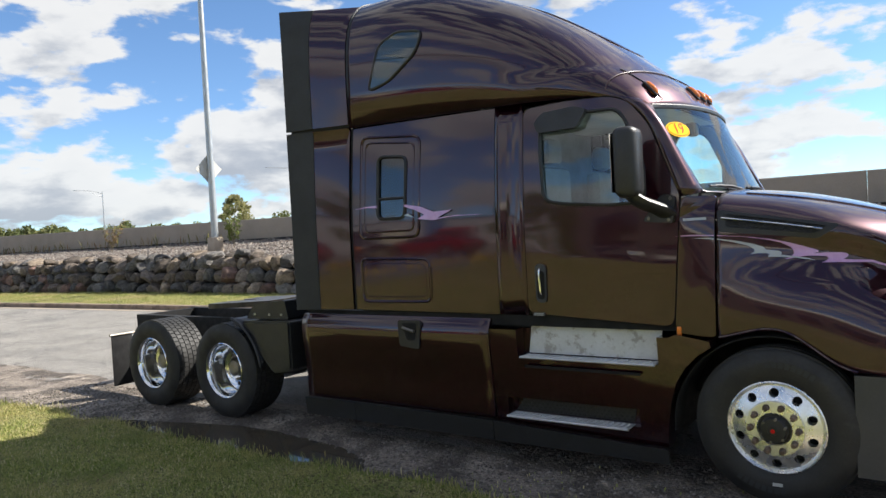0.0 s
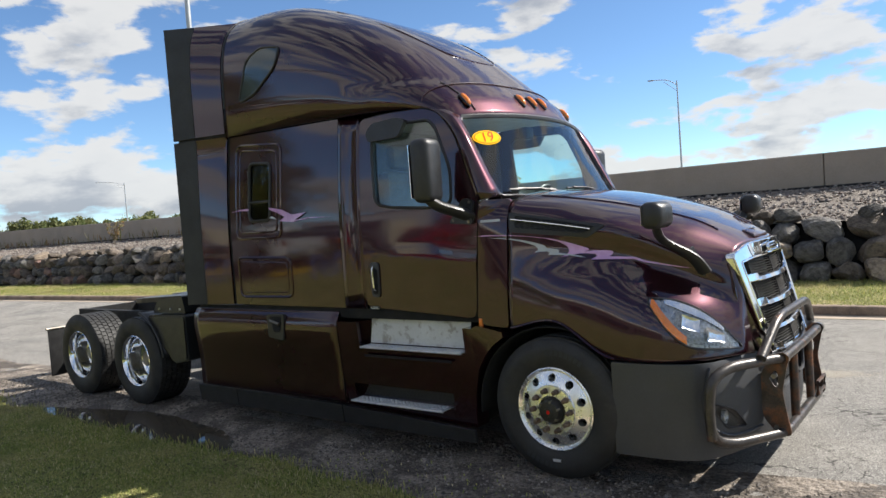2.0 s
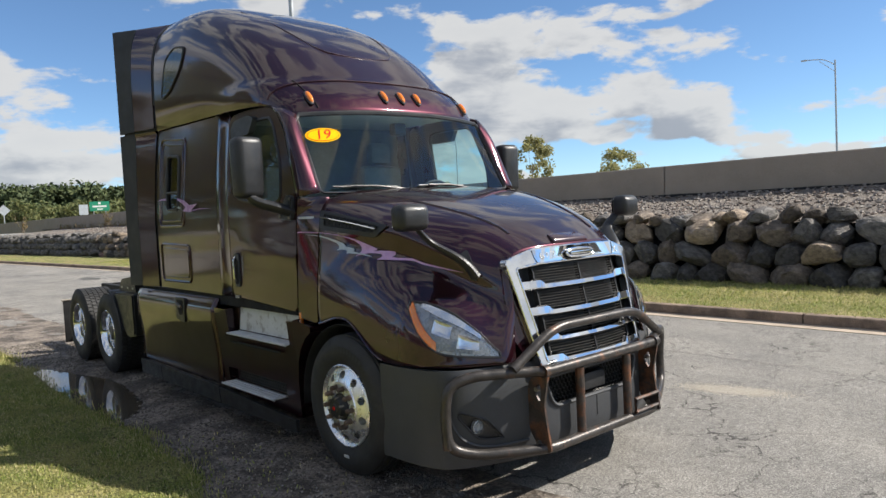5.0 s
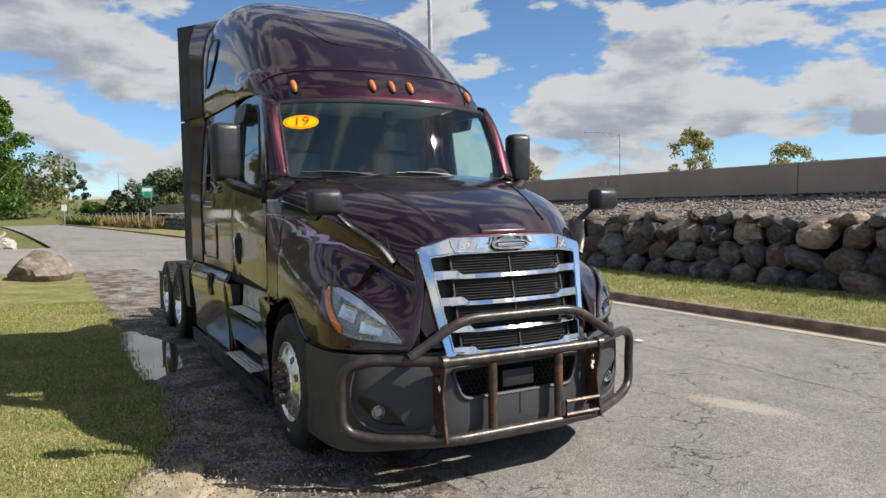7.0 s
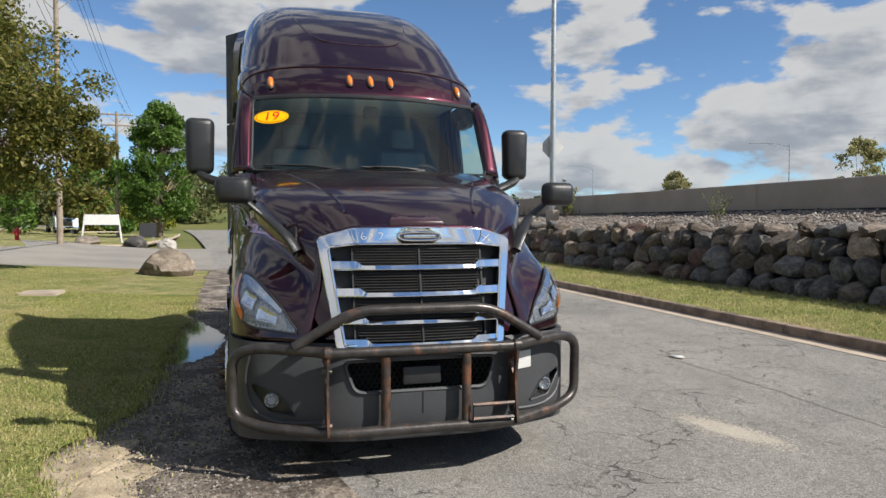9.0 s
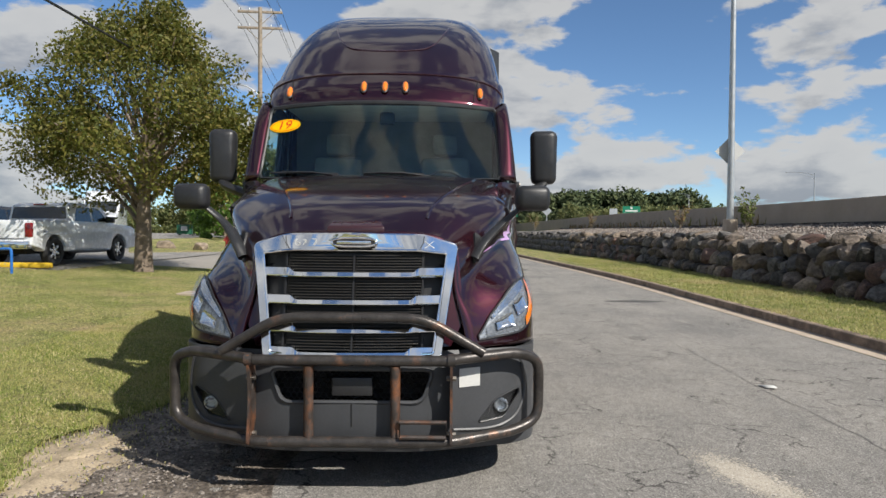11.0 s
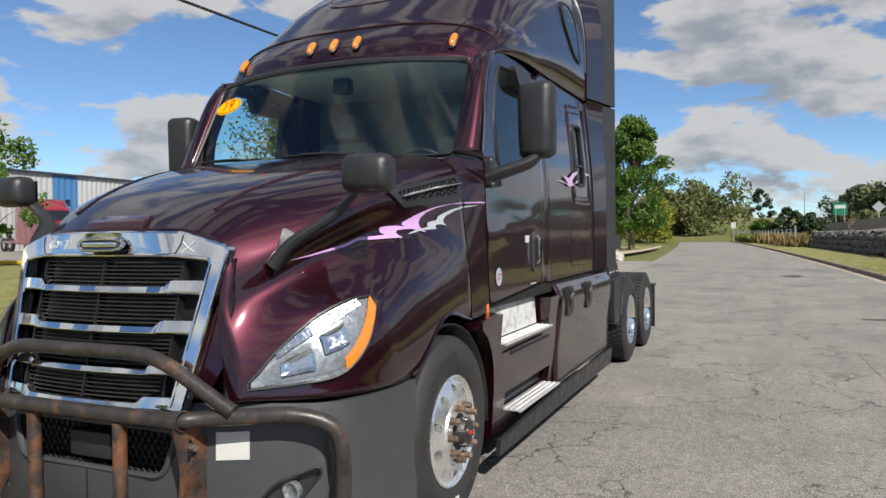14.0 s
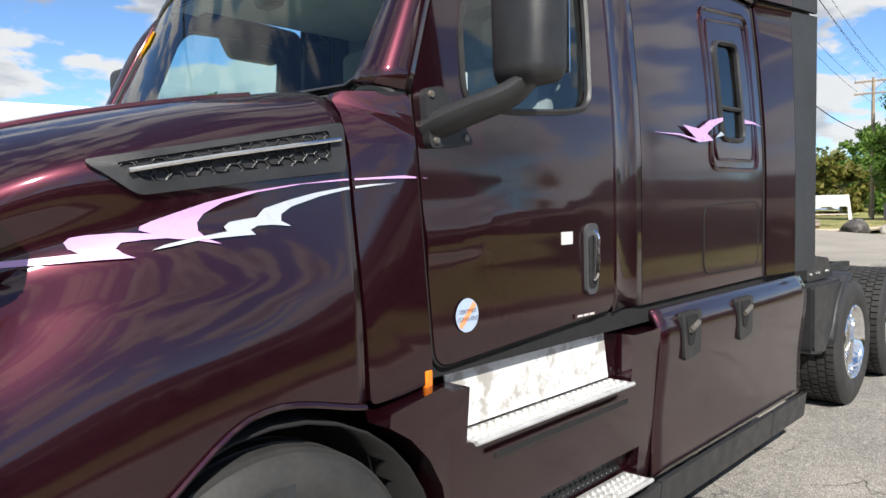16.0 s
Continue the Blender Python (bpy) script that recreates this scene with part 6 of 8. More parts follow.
sheet("grass_strip", lambda x, f: Vector((x, kerb_y(x) + 0.15 + (wall_y(x) + 0.4 - kerb_y(x) - 0.15) * f, 0.13 + 0.06 * f + wob(x, f * 3, 0.9, 0.012))), road_x, span(0, 1, 6), LAWN, "green grass strip behind the kerb", category="grass")
sheet("gravel_slope", lambda x, f: Vector((x, wall_y(x) + 0.4 + (13.65 - wall_y(x)) * f, 1.28 + 0.66 * f + wob(x, f * 4, 0.8, 0.05))), span(-74, 34, 134), span(0, 1, 8), GRAVEL_BED, "slope of coarse pale gravel", category="gravel")
sheet("highway", lambda x, y: Vector((x, y, 1.5)), (-400, -150, 34, 200), (14.2, 30, 70, 110), ASPHALT, "raised highway deck", category="road")

# kerb in lengths
kerb = empty("kerb", label="weathered brown concrete kerb", category="kerb", kind="structure")
for i in range(50):
    x1 = 18.0 - i * 3.0
    x0 = x1 - 2.985
    prof = [(0.0, -0.02), (0.0, 0.115), (0.012, 0.135), (0.03, 0.142), (0.15, 0.145), (0.165, 0.135), (0.17, 0.05)]
    part("kerb_length", grid(lambda x, q: Vector((x, kerb_y(x) + prof[q][0] + wob(x, i, 3.0, 0.006), prof[q][1] + wob(x, q, 2.0, 0.005))), span(x0, x1, 6), range(7)), KERB_C, kerb)

# boulder wall
def boulder_mesh(seed, sub=2, rough=0.22):
    bm = bmesh.new()
    bmesh.ops.create_icosphere(bm, subdivisions=sub, radius=1.0)
    r = random.Random(seed)
    planes = [(Vector((r.uniform(-1, 1), r.uniform(-1, 1), r.uniform(-0.7, 1))).normalized(), r.uniform(0.62, 0.86)) for _ in range(9)]
    for v in bm.verts:
        d = v.co.normalized()
        q = Vector((math.copysign(abs(d.x)**0.66, d.x), math.copysign(abs(d.y)**0.66, d.y), math.copysign(abs(d.z)**0.66, d.z)))
        q *= 1 + rough * noise.noise(d * 1.3 + Vector((seed * 7.1, 0, 0))) + 0.12 * noise.noise(d * 3.4 + Vector((0, seed * 3.3, 0)))
        for n_, k in planes:
            over = q.dot(n_) - k * 1.12
            if over > 0:
                q -= n_ * over * 0.82
        q *= 1 + 0.05 * noise.noise(d * 7.0 + Vector((seed, 0, 0)))
        v.co = q * 0.5
    me = bpy.data.meshes.new("boulder")
    bm.to_mesh(me)
    bm.free()
    for f in me.polygons:
        f.use_smooth = True
    me.set_sharp_from_angle(angle=radians(26))
    return me


def stone_mat(name, c, c2):
    return mat(name, c, rough=0.85, vary=0.34, scale=3.0, fine=28, bump=0.05, bump_scale=11, dark=c2, dark_low=0.42, dark_high=0.60, dark_scale=4.5, per_object=0.42, spec=0.3)


STONE = [stone_mat("grey_granite", (0.155, 0.145, 0.135), (0.075, 0.07, 0.066)), stone_mat("brown_fieldstone", (0.19, 0.155, 0.125), (0.10, 0.083, 0.07)), stone_mat("tan_fieldstone", (0.34, 0.27, 0.20), (0.19, 0.15, 0.115)), stone_mat("red_granite", (0.22, 0.135, 0.11), (0.13, 0.09, 0.075))]
wall = empty("boulder_wall", (0, 0, 0), label="dry-laid retaining wall of rounded field boulders", category="stone wall", kind="structure")
meshes = []
for k in range(12):
    for j, w in enumerate(STONE):
        me = boulder_mesh(k + 1, 3)
        me.materials.append(w)
        meshes.append((j, me))
rnd = random.Random(5)
far = bmesh.new()
for row in range(4):
    x = 9.0
    while x > -70:
        wd = rnd.uniform(0.42, 0.86) * (1.0 if row < 3 else 0.8)
        ht = rnd.uniform(0.42, 0.54) * (1.0 if row < 3 else 0.62)
        x -= wd * 0.5
        zc = 0.34 + row * 0.40 + rnd.uniform(-0.05, 0.05)
        yc = wall_y(x) + row * 0.17 + rnd.uniform(-0.07, 0.07)
        if row == 3:
            zc -= 0.11
        j = rnd.choices((0, 1, 2, 3), (6, 6, 1 + 2 * (row >= 2), 0.7))[0]
        me = rnd.choice([m_ for q, m_ in meshes if q == j])
        M = Matrix.Translation((x, yc, zc)) @ Euler((rnd.uniform(-0.35, 0.35), rnd.uniform(-0.5, 0.5), rnd.uniform(-0.4, 0.4))).to_matrix().to_4x4() @ Matrix.Diagonal((wd * 1.03, rnd.uniform(0.6, 0.8), ht * rnd.uniform(0.92, 1.12), 1))
        if row < 3 or rnd.random() < 0.72:
            if x > -42:
                ob = new("boulder", me)
                ob.parent = wall
                ob.matrix_basis = M
            else:
                t = bmesh.new()
                bmesh.ops.create_icosphere(t, subdivisions=2, radius=0.5)
                for v in t.verts:
                    v.co *= 1 + 0.25 * noise.noise(v.co * 3 + Vector((x, row, 0)))
                bmesh.ops.transform(t, matrix=M, verts=t.verts[:])
                join_bm(far, t)
        x -= wd * 0.5 * 0.97
tagged(part("far_boulders", far, STONE[0], wall), kind="stuff")
# near-black sheet behind the stones, paints the shade seen between them
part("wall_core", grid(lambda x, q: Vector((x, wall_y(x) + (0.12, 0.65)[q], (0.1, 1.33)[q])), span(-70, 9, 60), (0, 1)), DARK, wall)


def scatter(name, count, place, size, material, seed, label, category, flat=0.7):
    """Many small stones in one mesh."""
    r = np.random.default_rng(seed)
    octa = np.array([(1, 0, 0), (-1, 0, 0), (0, 1, 0), (0, -1, 0), (0, 0, 1), (0, 0, -1)], float)
    tri = np.array([(0, 2, 4), (2, 1, 4), (1, 3, 4), (3, 0, 4), (2, 0, 5), (1, 2, 5), (3, 1, 5), (0, 3, 5)])
    V, Fc = [], []
    for i in range(count):
        c = np.array(place(r))
        s = size * r.uniform(0.4, 1.3)
        a = r.uniform(0, 6.28)
        R = np.array([(math.cos(a), -math.sin(a), 0), (math.sin(a), math.cos(a), 0), (0, 0, flat)])
        V.append((octa * (s * r.uniform(0.6, 1.2, (6, 1)))) @ R.T + c)
        Fc.append(tri + 6 * i)
    me = bpy.data.meshes.new(name)
    me.from_pydata(np.concatenate(V).tolist(), [], np.concatenate(Fc).tolist())
    me.materials.append(material)
    return tagged(new(name, me), label, category, "", "stuff")


def island_tone(name, colors, rough=0.85, through_light=0.0):
    m = bpy.data.materials.new(name)
    m.use_nodes = True
    N, L = m.node_tree.nodes, m.node_tree.links
    g = N.new("ShaderNodeNewGeometry")
    ramp = N.new("ShaderNodeValToRGB")
    ramp.color_ramp.elements.remove(ramp.color_ramp.elements[0])
    ramp.color_ramp.elements[0].position = 0.0
    ramp.color_ramp.elements[0].color = rgba(colors[0])
    for i, c in enumerate(colors[1:]):
        e = ramp.color_ramp.elements.new((i + 1) / (len(colors) - 1))
        e.color = rgba(c)
    L.new(g.outputs["Random Per Island"], ramp.inputs[0])
    L.new(ramp.outputs[0], N["Principled BSDF"].inputs["Base Color"])
    N["Principled BSDF"].inputs["Roughness"].default_value = rough
    N["Principled BSDF"].inputs["Specular IOR Level"].default_value = 0.25
    if through_light:
        tl = N.new("ShaderNodeBsdfTranslucent")
        L.new(ramp.outputs[0], tl.inputs[0])
        mx = N.new("ShaderNodeMixShader")
        mx.inputs[0].default_value = through_light
        L.new(N["Principled BSDF"].outputs[0], mx.inputs[1])
        L.new(tl.outputs[0], mx.inputs[2])
        L.new(mx.outputs[0], N["Material Output"].inputs[0])
    return m


GRAVEL = island_tone("gravel_stone", [(0.10, 0.085, 0.075), (0.21, 0.18, 0.16), (0.30, 0.27, 0.24), (0.16, 0.12, 0.10), (0.38, 0.35, 0.31)])


def on_slope(r):
    x, f = r.uniform(-60, 12), r.uniform(0, 1)
    return (x, wall_y(x) + 0.4 + (13.65 - wall_y(x)) * f, 1.30 + 0.66 * f + wob(x, f * 4, 0.8, 0.05))


scatter("gravel", 16000, on_slope, 0.055, GRAVEL, 3, "coarse mixed gravel", "gravel")
scatter("sand_pebbles", 1400, lambda r: (0.85 + r.normal() * 0.75, -1.85 + r.normal() * 0.38, 0.030), 0.011, GRAVEL, 14, "pebbles and crumbs on bare earth", "pebbles")
CLOD = island_tone("dirt_clod", [(0.09, 0.078, 0.065), (0.15, 0.13, 0.105), (0.065, 0.056, 0.05), (0.27, 0.24, 0.21)])


def on_dirt(r):
    x, y = r.uniform(-9, 2.4), r.uniform(-2.2, -0.7)
    return (x, y, dirt_h(x, y))


scatter("dirt_clods", 9000, on_dirt, 0.017, CLOD, 4, "small clods and pebbles", "pebbles")
scatter("road_grit", 2500, lambda r: (r.uniform(-8, 6), r.uniform(-0.9, 6.0), 0.003), 0.006, GRAVEL, 8, "loose grit on the street", "grit")


def blades(name, count, place, length, material, seed, label):
    r = np.random.default_rng(seed)
    P = np.array([place(r) for _ in range(count)])
    a = r.uniform(0, 2 * np.pi, count)
    L_ = length * r.uniform(0.5, 1.25, count)
    w = 0.0034 + 0.0050 * r.random(count)
    lean = r.uniform(0.2, 1.15, count)
    b = r.uniform(0, 2 * np.pi, count)
    V = np.empty((count, 3, 3))
    V[:, 0] = P + np.stack([np.cos(a) * w, np.sin(a) * w, np.zeros(count)], 1)
    V[:, 1] = P - np.stack([np.cos(a) * w, np.sin(a) * w, np.zeros(count)], 1)
    V[:, 2] = P + np.stack([np.cos(b) * lean * L_, np.sin(b) * lean * L_, L_ * (1.1 - lean * 0.6)], 1)
    me = bpy.data.meshes.new(name)
    me.from_pydata(V.reshape(-1, 3).tolist(), [], np.arange(count * 3).reshape(-1, 3).tolist())
    me.materials.append(material)
    return tagged(new(name, me), label, "grass", "", "stuff")


def grass_blade_mat():
    """Blades that differ one by one and in dry and green patches."""
    m = island_tone("grass_blade", [(0.09, 0.14, 0.025), (0.26, 0.32, 0.065), (0.50, 0.45, 0.18), (0.17, 0.22, 0.045), (0.72, 0.61, 0.36)], 0.65, 0.32)
    N, L = m.node_tree.nodes, m.node_tree.links
    ramp = next(n for n in N if n.bl_idname == "ShaderNodeValToRGB")
    tc = N.new("ShaderNodeTexCoord")
    col = ramp.outputs[0]
    for scale, low, high, tone in ((0.55, 0.50, 0.66, (0.52, 0.42, 0.22)), (2.6, 0.52, 0.66, (0.42, 0.375, 0.15)), (1.1, 0.56, 0.68, (0.15, 0.22, 0.045))):
        nz = N.new("ShaderNodeTexNoise")
        nz.inputs["Scale"].default_value, nz.inputs["Detail"].default_value = scale, 5.0
        L.new(tc.outputs["Object"], nz.inputs["Vector"])
        r = N.new("ShaderNodeMapRange")
        r.inputs[1].default_value, r.inputs[2].default_value, r.inputs[4].default_value = low, high, 0.7
        L.new(nz.outputs[0], r.inputs[0])
        mx = N.new("ShaderNodeMix")
        mx.data_type = "RGBA"
        L.new(r.outputs[0], mx.inputs[0])
        L.new(col, mx.inputs[6])
        mx.inputs[7].default_value = rgba(tone)
        col = mx.outputs[2]
    for n in N:
        if n.bl_idname == "ShaderNodeBsdfPrincipled":
            L.new(col, n.inputs["Base Color"])
        if n.bl_idname == "ShaderNodeBsdfTranslucent":
            L.new(col, n.inputs[0])
    return m


BLADE = grass_blade_mat()


def on_lawn(x0, x1, y0, y1, p=1.0):
    def f(r):
        while True:
            x = r.uniform(x0, x1)
            y = y1 - (y1 - y0) * r.random()**p
            if y < lawn_edge(x) + 0.08 * r.random():
                return (x, y, lawn_z(y) + 0.012)
    return f


blades("lawn_grass", 170000, on_lawn(-10.5, 2.6, -4.6, -1.6, 1.1), 0.042, BLADE, 1, "short green and straw blades of grass")
blades("far_lawn_grass", 120000, on_lawn(-18, 2.5, -12, -4.2, 1.0), 0.045, BLADE, 2, "short green lawn grass")


def on_strip(r):
    x, f = r.uniform(-34, 6), r.random()
    return (x, 6.55 + 2.9 * f, 0.135 + 0.06 * f)


blades("strip_grass", 60000, on_strip, 0.07, BLADE, 3, "green grass along the kerb")

# highway barrier
barrier = empty("concrete_barrier", label="long tan concrete highway barrier with joints", category="barrier", kind="structure")
for i in range(50):
    x1 = 42 - i * 6.1

    prof = [(0.0, 1.72), (0.0, 2.0), (0.035, 2.76), (0.06, 2.785), (0.26, 2.785), (0.28, 1.72)]
    part("barrier_panel", grid(lambda x, q: Vector((x, 14.02 + prof[q][0], prof[q][1] + (0.25 * max(0.0, min(1.0, (-x - 22) / 28)) if prof[q][1] > 2 else 0))), (x1 - 6.075, x1), range(6)), BARRIER_C, barrier, smooth=False)
# near-black strip with an uneven edge where barrier and gravel meet
part("barrier_foot", grid(lambda x, q: Vector((x, (13.93, 14.03)[q], (1.90, 2.00)[q] + wob(x, q, 2.5, 0.02))), span(-80, 36, 192), (0, 1)), DARK, barrier)

# worn spot, tar seams
CHIP = island_tone("pale_chip", [(0.36, 0.32, 0.26), (0.46, 0.42, 0.35), (0.30, 0.27, 0.23), (0.52, 0.48, 0.41)])


def on_worn(r):
    a, b = r.normal() * 0.22, r.normal() * 0.075
    return (0.95 + a - 0.25 * b, 2.58 + b + 0.28 * a, 0.001)


scatter("worn_patch", 5200, on_worn, 0.009, CHIP, 19, "worn spot of pale stone chips in the asphalt", "grit", 0.35)
SEAM = surface("tar_seam", (0.13, 0.125, 0.118), (0.18, 0.172, 0.16), 0.4, 0.6, 5.0, fine_scale=80, fine=0.4, bump=0.002)
for y_, x0_, x1_, wd_ in ((3.85, -7, 3.0, 0.010), (1.9, -26, -9, 0.010)):
    sheet("road_seam", lambda x, f: Vector((x, y_ + kerb_y(x) - 6.48 + wob(x, y_, 0.5, 0.10) + wob(x, y_, 4.0, 0.03) + (f - 0.5) * wd_ * (1.2 + wob(x, 9, 3.0, 1.0)), 0.003)), span(x0_, x1_, 160), (0, 1), SEAM, "thin dark tar seam", category="road")
cover_slab = part("utility_cover", slab(rounded([(-10.5, -5.25), (-9.75, -5.25), (-9.75, -4.55), (-10.5, -4.55)], 0.06), 0.06, lambda a, b, d: Vector((a, b, lawn_z(-4.9) + 0.07 - d))), CONCRETE)
tagged(cover_slab, "pale flat utility cover set in the lawn", "utility cover")

# ---- trees, poles, far things ----
LEAF_A = island_tone("olive_leaf", [(0.055, 0.070, 0.012), (0.115, 0.130, 0.026), (0.205, 0.190, 0.045), (0.080, 0.095, 0.018), (0.25, 0.20, 0.06)], 0.5, 0.4)
LEAF_B = island_tone("green_leaf", [(0.051, 0.105, 0.020), (0.093, 0.170, 0.031), (0.145, 0.238, 0.043), (0.068, 0.128, 0.025)], 0.5, 0.4)
LEAF_C = island_tone("yellow_green_leaf", [(0.145, 0.187, 0.025), (0.238, 0.255, 0.037), (0.340, 0.315, 0.051), (0.170, 0.204, 0.034)], 0.5, 0.4)
LEAF_FAR = island_tone("distant_leaf", [(0.085, 0.115, 0.045), (0.145, 0.165, 0.062), (0.215, 0.215, 0.09), (0.10, 0.125, 0.055)], 0.7, 0.35)
LEAF_PALE = island_tone("thin_pale_leaf", [(0.20, 0.21, 0.09), (0.30, 0.29, 0.13), (0.38, 0.35, 0.17), (0.24, 0.24, 0.11)], 0.6, 0.55)
BARK = mat("grey_bark", (0.20, 0.155, 0.115), rough=0.9, vary=0.3, scale=6, fine=40, bump=0.02, bump_scale=14, dark=(0.10, 0.08, 0.06), dark_scale=5)


def leaf_cloud(name, centres, radii, per, leaf, material, parent, rng_, flat=0.8):
    """Leaves gathered in uneven clumps about the limbs' ends."""
    V = []
    for c, rad in zip(centres, radii):
        n = int(per * rng_.uniform(0.7, 1.3))
        d = rng_.normal(size=(n, 3))
        d /= np.linalg.norm(d, axis=1)[:, None]
        rr = rad * rng_.random(n)**0.45
        p = np.array(c) + d * rr[:, None] * np.array([1, 1, flat])
        u = rng_.normal(size=(n, 3))
        u /= np.linalg.norm(u, axis=1)[:, None]
        w = np.cross(u, rng_.normal(size=(n, 3)))
        w /= np.linalg.norm(w, axis=1)[:, None]
        s = leaf * rng_.uniform(0.6, 1.4, n)[:, None]
        V.append(np.stack([p - u * s, p + w * s * 0.45, p + u * s, p - w * s * 0.45], 1))
    V = np.concatenate(V)
    me = bpy.data.meshes.new(name)
    me.from_pydata(V.reshape(-1, 3).tolist(), [], np.arange(len(V) * 4).reshape(-1, 4).tolist())
    me.materials.append(material)
    ob = new(name, me)
    ob.parent = parent
    return tagged(ob, kind="stuff")


def tree(loc, height, radius, clear, leaf_mat, seed, label, clumps=90, per=150, leaf=0.09, trunk=0.28, lobes=()):
    r = np.random.default_rng(seed)
    t = empty("tree", loc, label=label, category="tree")
    top = Vector((r.uniform(-0.3, 0.3), r.uniform(-0.3, 0.3), height * 0.72))
    axis = smooth_path([(0, 0, -0.3), (0.05, 0.03, clear * 0.6), (top.x * 0.5, top.y * 0.5, height * 0.42), tuple(top)], 5)
    part("trunk", tube(axis, lambda f: trunk * (1.15 - f * 0.95) + trunk * 0.5 * max(0, 0.12 - f) * 6, 10), BARK, t)
    limbs = bmesh.new()
    centres, radii = [], []
    for k in range(clumps):
        f = r.random()
        z = clear + (height - clear) * f
        env = radius * (math.sin(math.pi * min(1.0, 0.18 + f * 0.80))**0.7) * (1 + 0.35 * noise.noise(Vector((k * 0.7, seed, f * 3))))
        a = r.uniform(0, 2 * math.pi)
        d = env * (0.35 + 0.60 * r.random()**0.6)
        c = Vector((top.x * f + d * math.cos(a), top.y * f + d * math.sin(a), z))
        centres.append(tuple(c))
        radii.append(radius * r.uniform(0.17, 0.30))
        if k % 4 == 0:
            s0 = axis[min(len(axis) - 1, int(len(axis) * (0.30 + 0.6 * f * 0.85)))]
            tube(smooth_path([s0, s0.lerp(c, 0.5) + Vector((0, 0, 0.1 * d)), c], 3), lambda q: trunk * 0.28 * (1 - 0.8 * q), 5, bm=limbs)
    for dx, dy, dz, rad in lobes:
        for k in range(10):
            centres.append((dx + r.normal() * rad * 0.4, dy + r.normal() * rad * 0.4, dz + r.normal() * rad * 0.45))
            radii.append(rad * r.uniform(0.3, 0.5))
    part("branchwork", limbs, BARK, t)
    leaf_cloud("crown", centres, radii, per, leaf, leaf_mat, t, r)
    return t


tree((-15.6, -8.4, 0.2), 7.5, 3.65, 2.35, LEAF_A, 11, "spreading olive-green tree with a thick grey trunk on the lawn", clumps=175, per=250, leaf=0.066, trunk=0.27, lobes=((-0.3, 0.9, 6.9, 1.1), (0.5, -2.6, 4.6, 1.3), (0.6, 2.9, 4.2, 1.3), (0.3, 3.3, 3.3, 0.8)))
tree((-58.5, -7.6, 0.2), 10.8, 2.95, 1.7, LEAF_B, 12, "tall dense green shade tree by the street", clumps=170, per=170, leaf=0.14, trunk=0.3)
for i, (x, y, h, rad, lm) in enumerate(((-104, -17.5, 8.0, 4.2, LEAF_C), (-126, -15.0, 7.5, 4.5, LEAF_C), (-86, -17, 9, 4.5, LEAF_B), (-118, -24, 11, 5.0, LEAF_B), (-74, -24, 9, 4.0, LEAF_B), (-92, -30, 9.5, 4.5, LEAF_B), (-158, -12.0, 8, 4.5, LEAF_C), (-76, -17.5, 6, 2.8, LEAF_A))):
    tree((x, y, 0.0), h, rad, 0.6, lm, 30 + i, "leafy roadside tree in late summer", clumps=44, per=90, leaf=0.30, trunk=0.2)
for i, (az, d, h, rad) in enumerate(((132.9, 62, 7.3, 2.3), (126.2, 70, 6.3, 2.6), (145.1, 75, 6.0, 1.9))):
    tree((5 + d * math.cos(radians(az)), -3 + d * math.sin(radians(az)), 0.3), h, rad, 2.8, LEAF_PALE, 50 + i, "thin tree beyond the highway barrier", clumps=46, per=70, leaf=0.15, trunk=0.10)
tree((-12.3, -21.5, 0.3), 5.4, 1.9, 1.2, LEAF_B, 71, "young green tree before a dark building", clumps=40, per=120, leaf=0.10, trunk=0.09)


def woods(name, az0, az1, d0, d1, count, h0, h1, seed, label, material=LEAF_FAR, per=60, leaf=0.5):
    """A distant wood: many uneven crowns in one mesh."""
    r = np.random.default_rng(seed)
    centres, radii = [], []
    for _ in range(count):
        a, d, h = radians(r.uniform(az0, az1)), r.uniform(d0, d1), r.uniform(h0, h1)
        x, y = 5 + d * math.cos(a), d * math.sin(a)
        rad = h * r.uniform(0.28, 0.42)
        for k in range(9):
            centres.append((x + r.normal() * rad * 0.6, y + r.normal() * rad * 0.6, h * (0.12 + 0.8 * (k + r.random()) / 9)))
            radii.append(rad * r.uniform(0.45, 0.75))
    holder = empty(name, label=label, category="woods", kind="stuff")
    return leaf_cloud("crowns", centres, radii, int(per * 1.8), leaf, material, holder, r, 0.9)


woods("far_woods", 150, 167, 200, 300, 60, 6, 9.5, 81, "distant sunny trees behind the highway", leaf=0.65)
woods("far_woods", 165, 173.5, 250, 340, 40, 7, 11, 82, "distant sunny trees before a wooded hill", leaf=0.65)
woods("far_woods", 175.5, 181, 260, 340, 30, 4, 7, 92, "low distant trees at the end of the street", leaf=0.6)
woods("far_woods", 181, 196, 150, 260, 60, 8, 13, 83, "line of trees beyond the parking lots")
woods("far_woods", 196, 226, 170, 300, 60, 6, 10, 84, "low trees beyond the truck lot")
woods("far_woods", 138, 152, 230, 330, 40, 7, 11, 85, "far trees behind the barrier")
woods("far_woods", 226, 420, 110, 230, 110, 9, 14, 86, "trees far round the site")

GALV = mat("galvanised_steel", (0.42, 0.44, 0.45), rough=0.45, metal=0.6, vary=0.12, scale=3)
WOOD = mat("weathered_pole_wood", (0.27, 0.22, 0.165), rough=0.9, vary=0.25, scale=5, fine=50, bump=0.006, bump_scale=30)


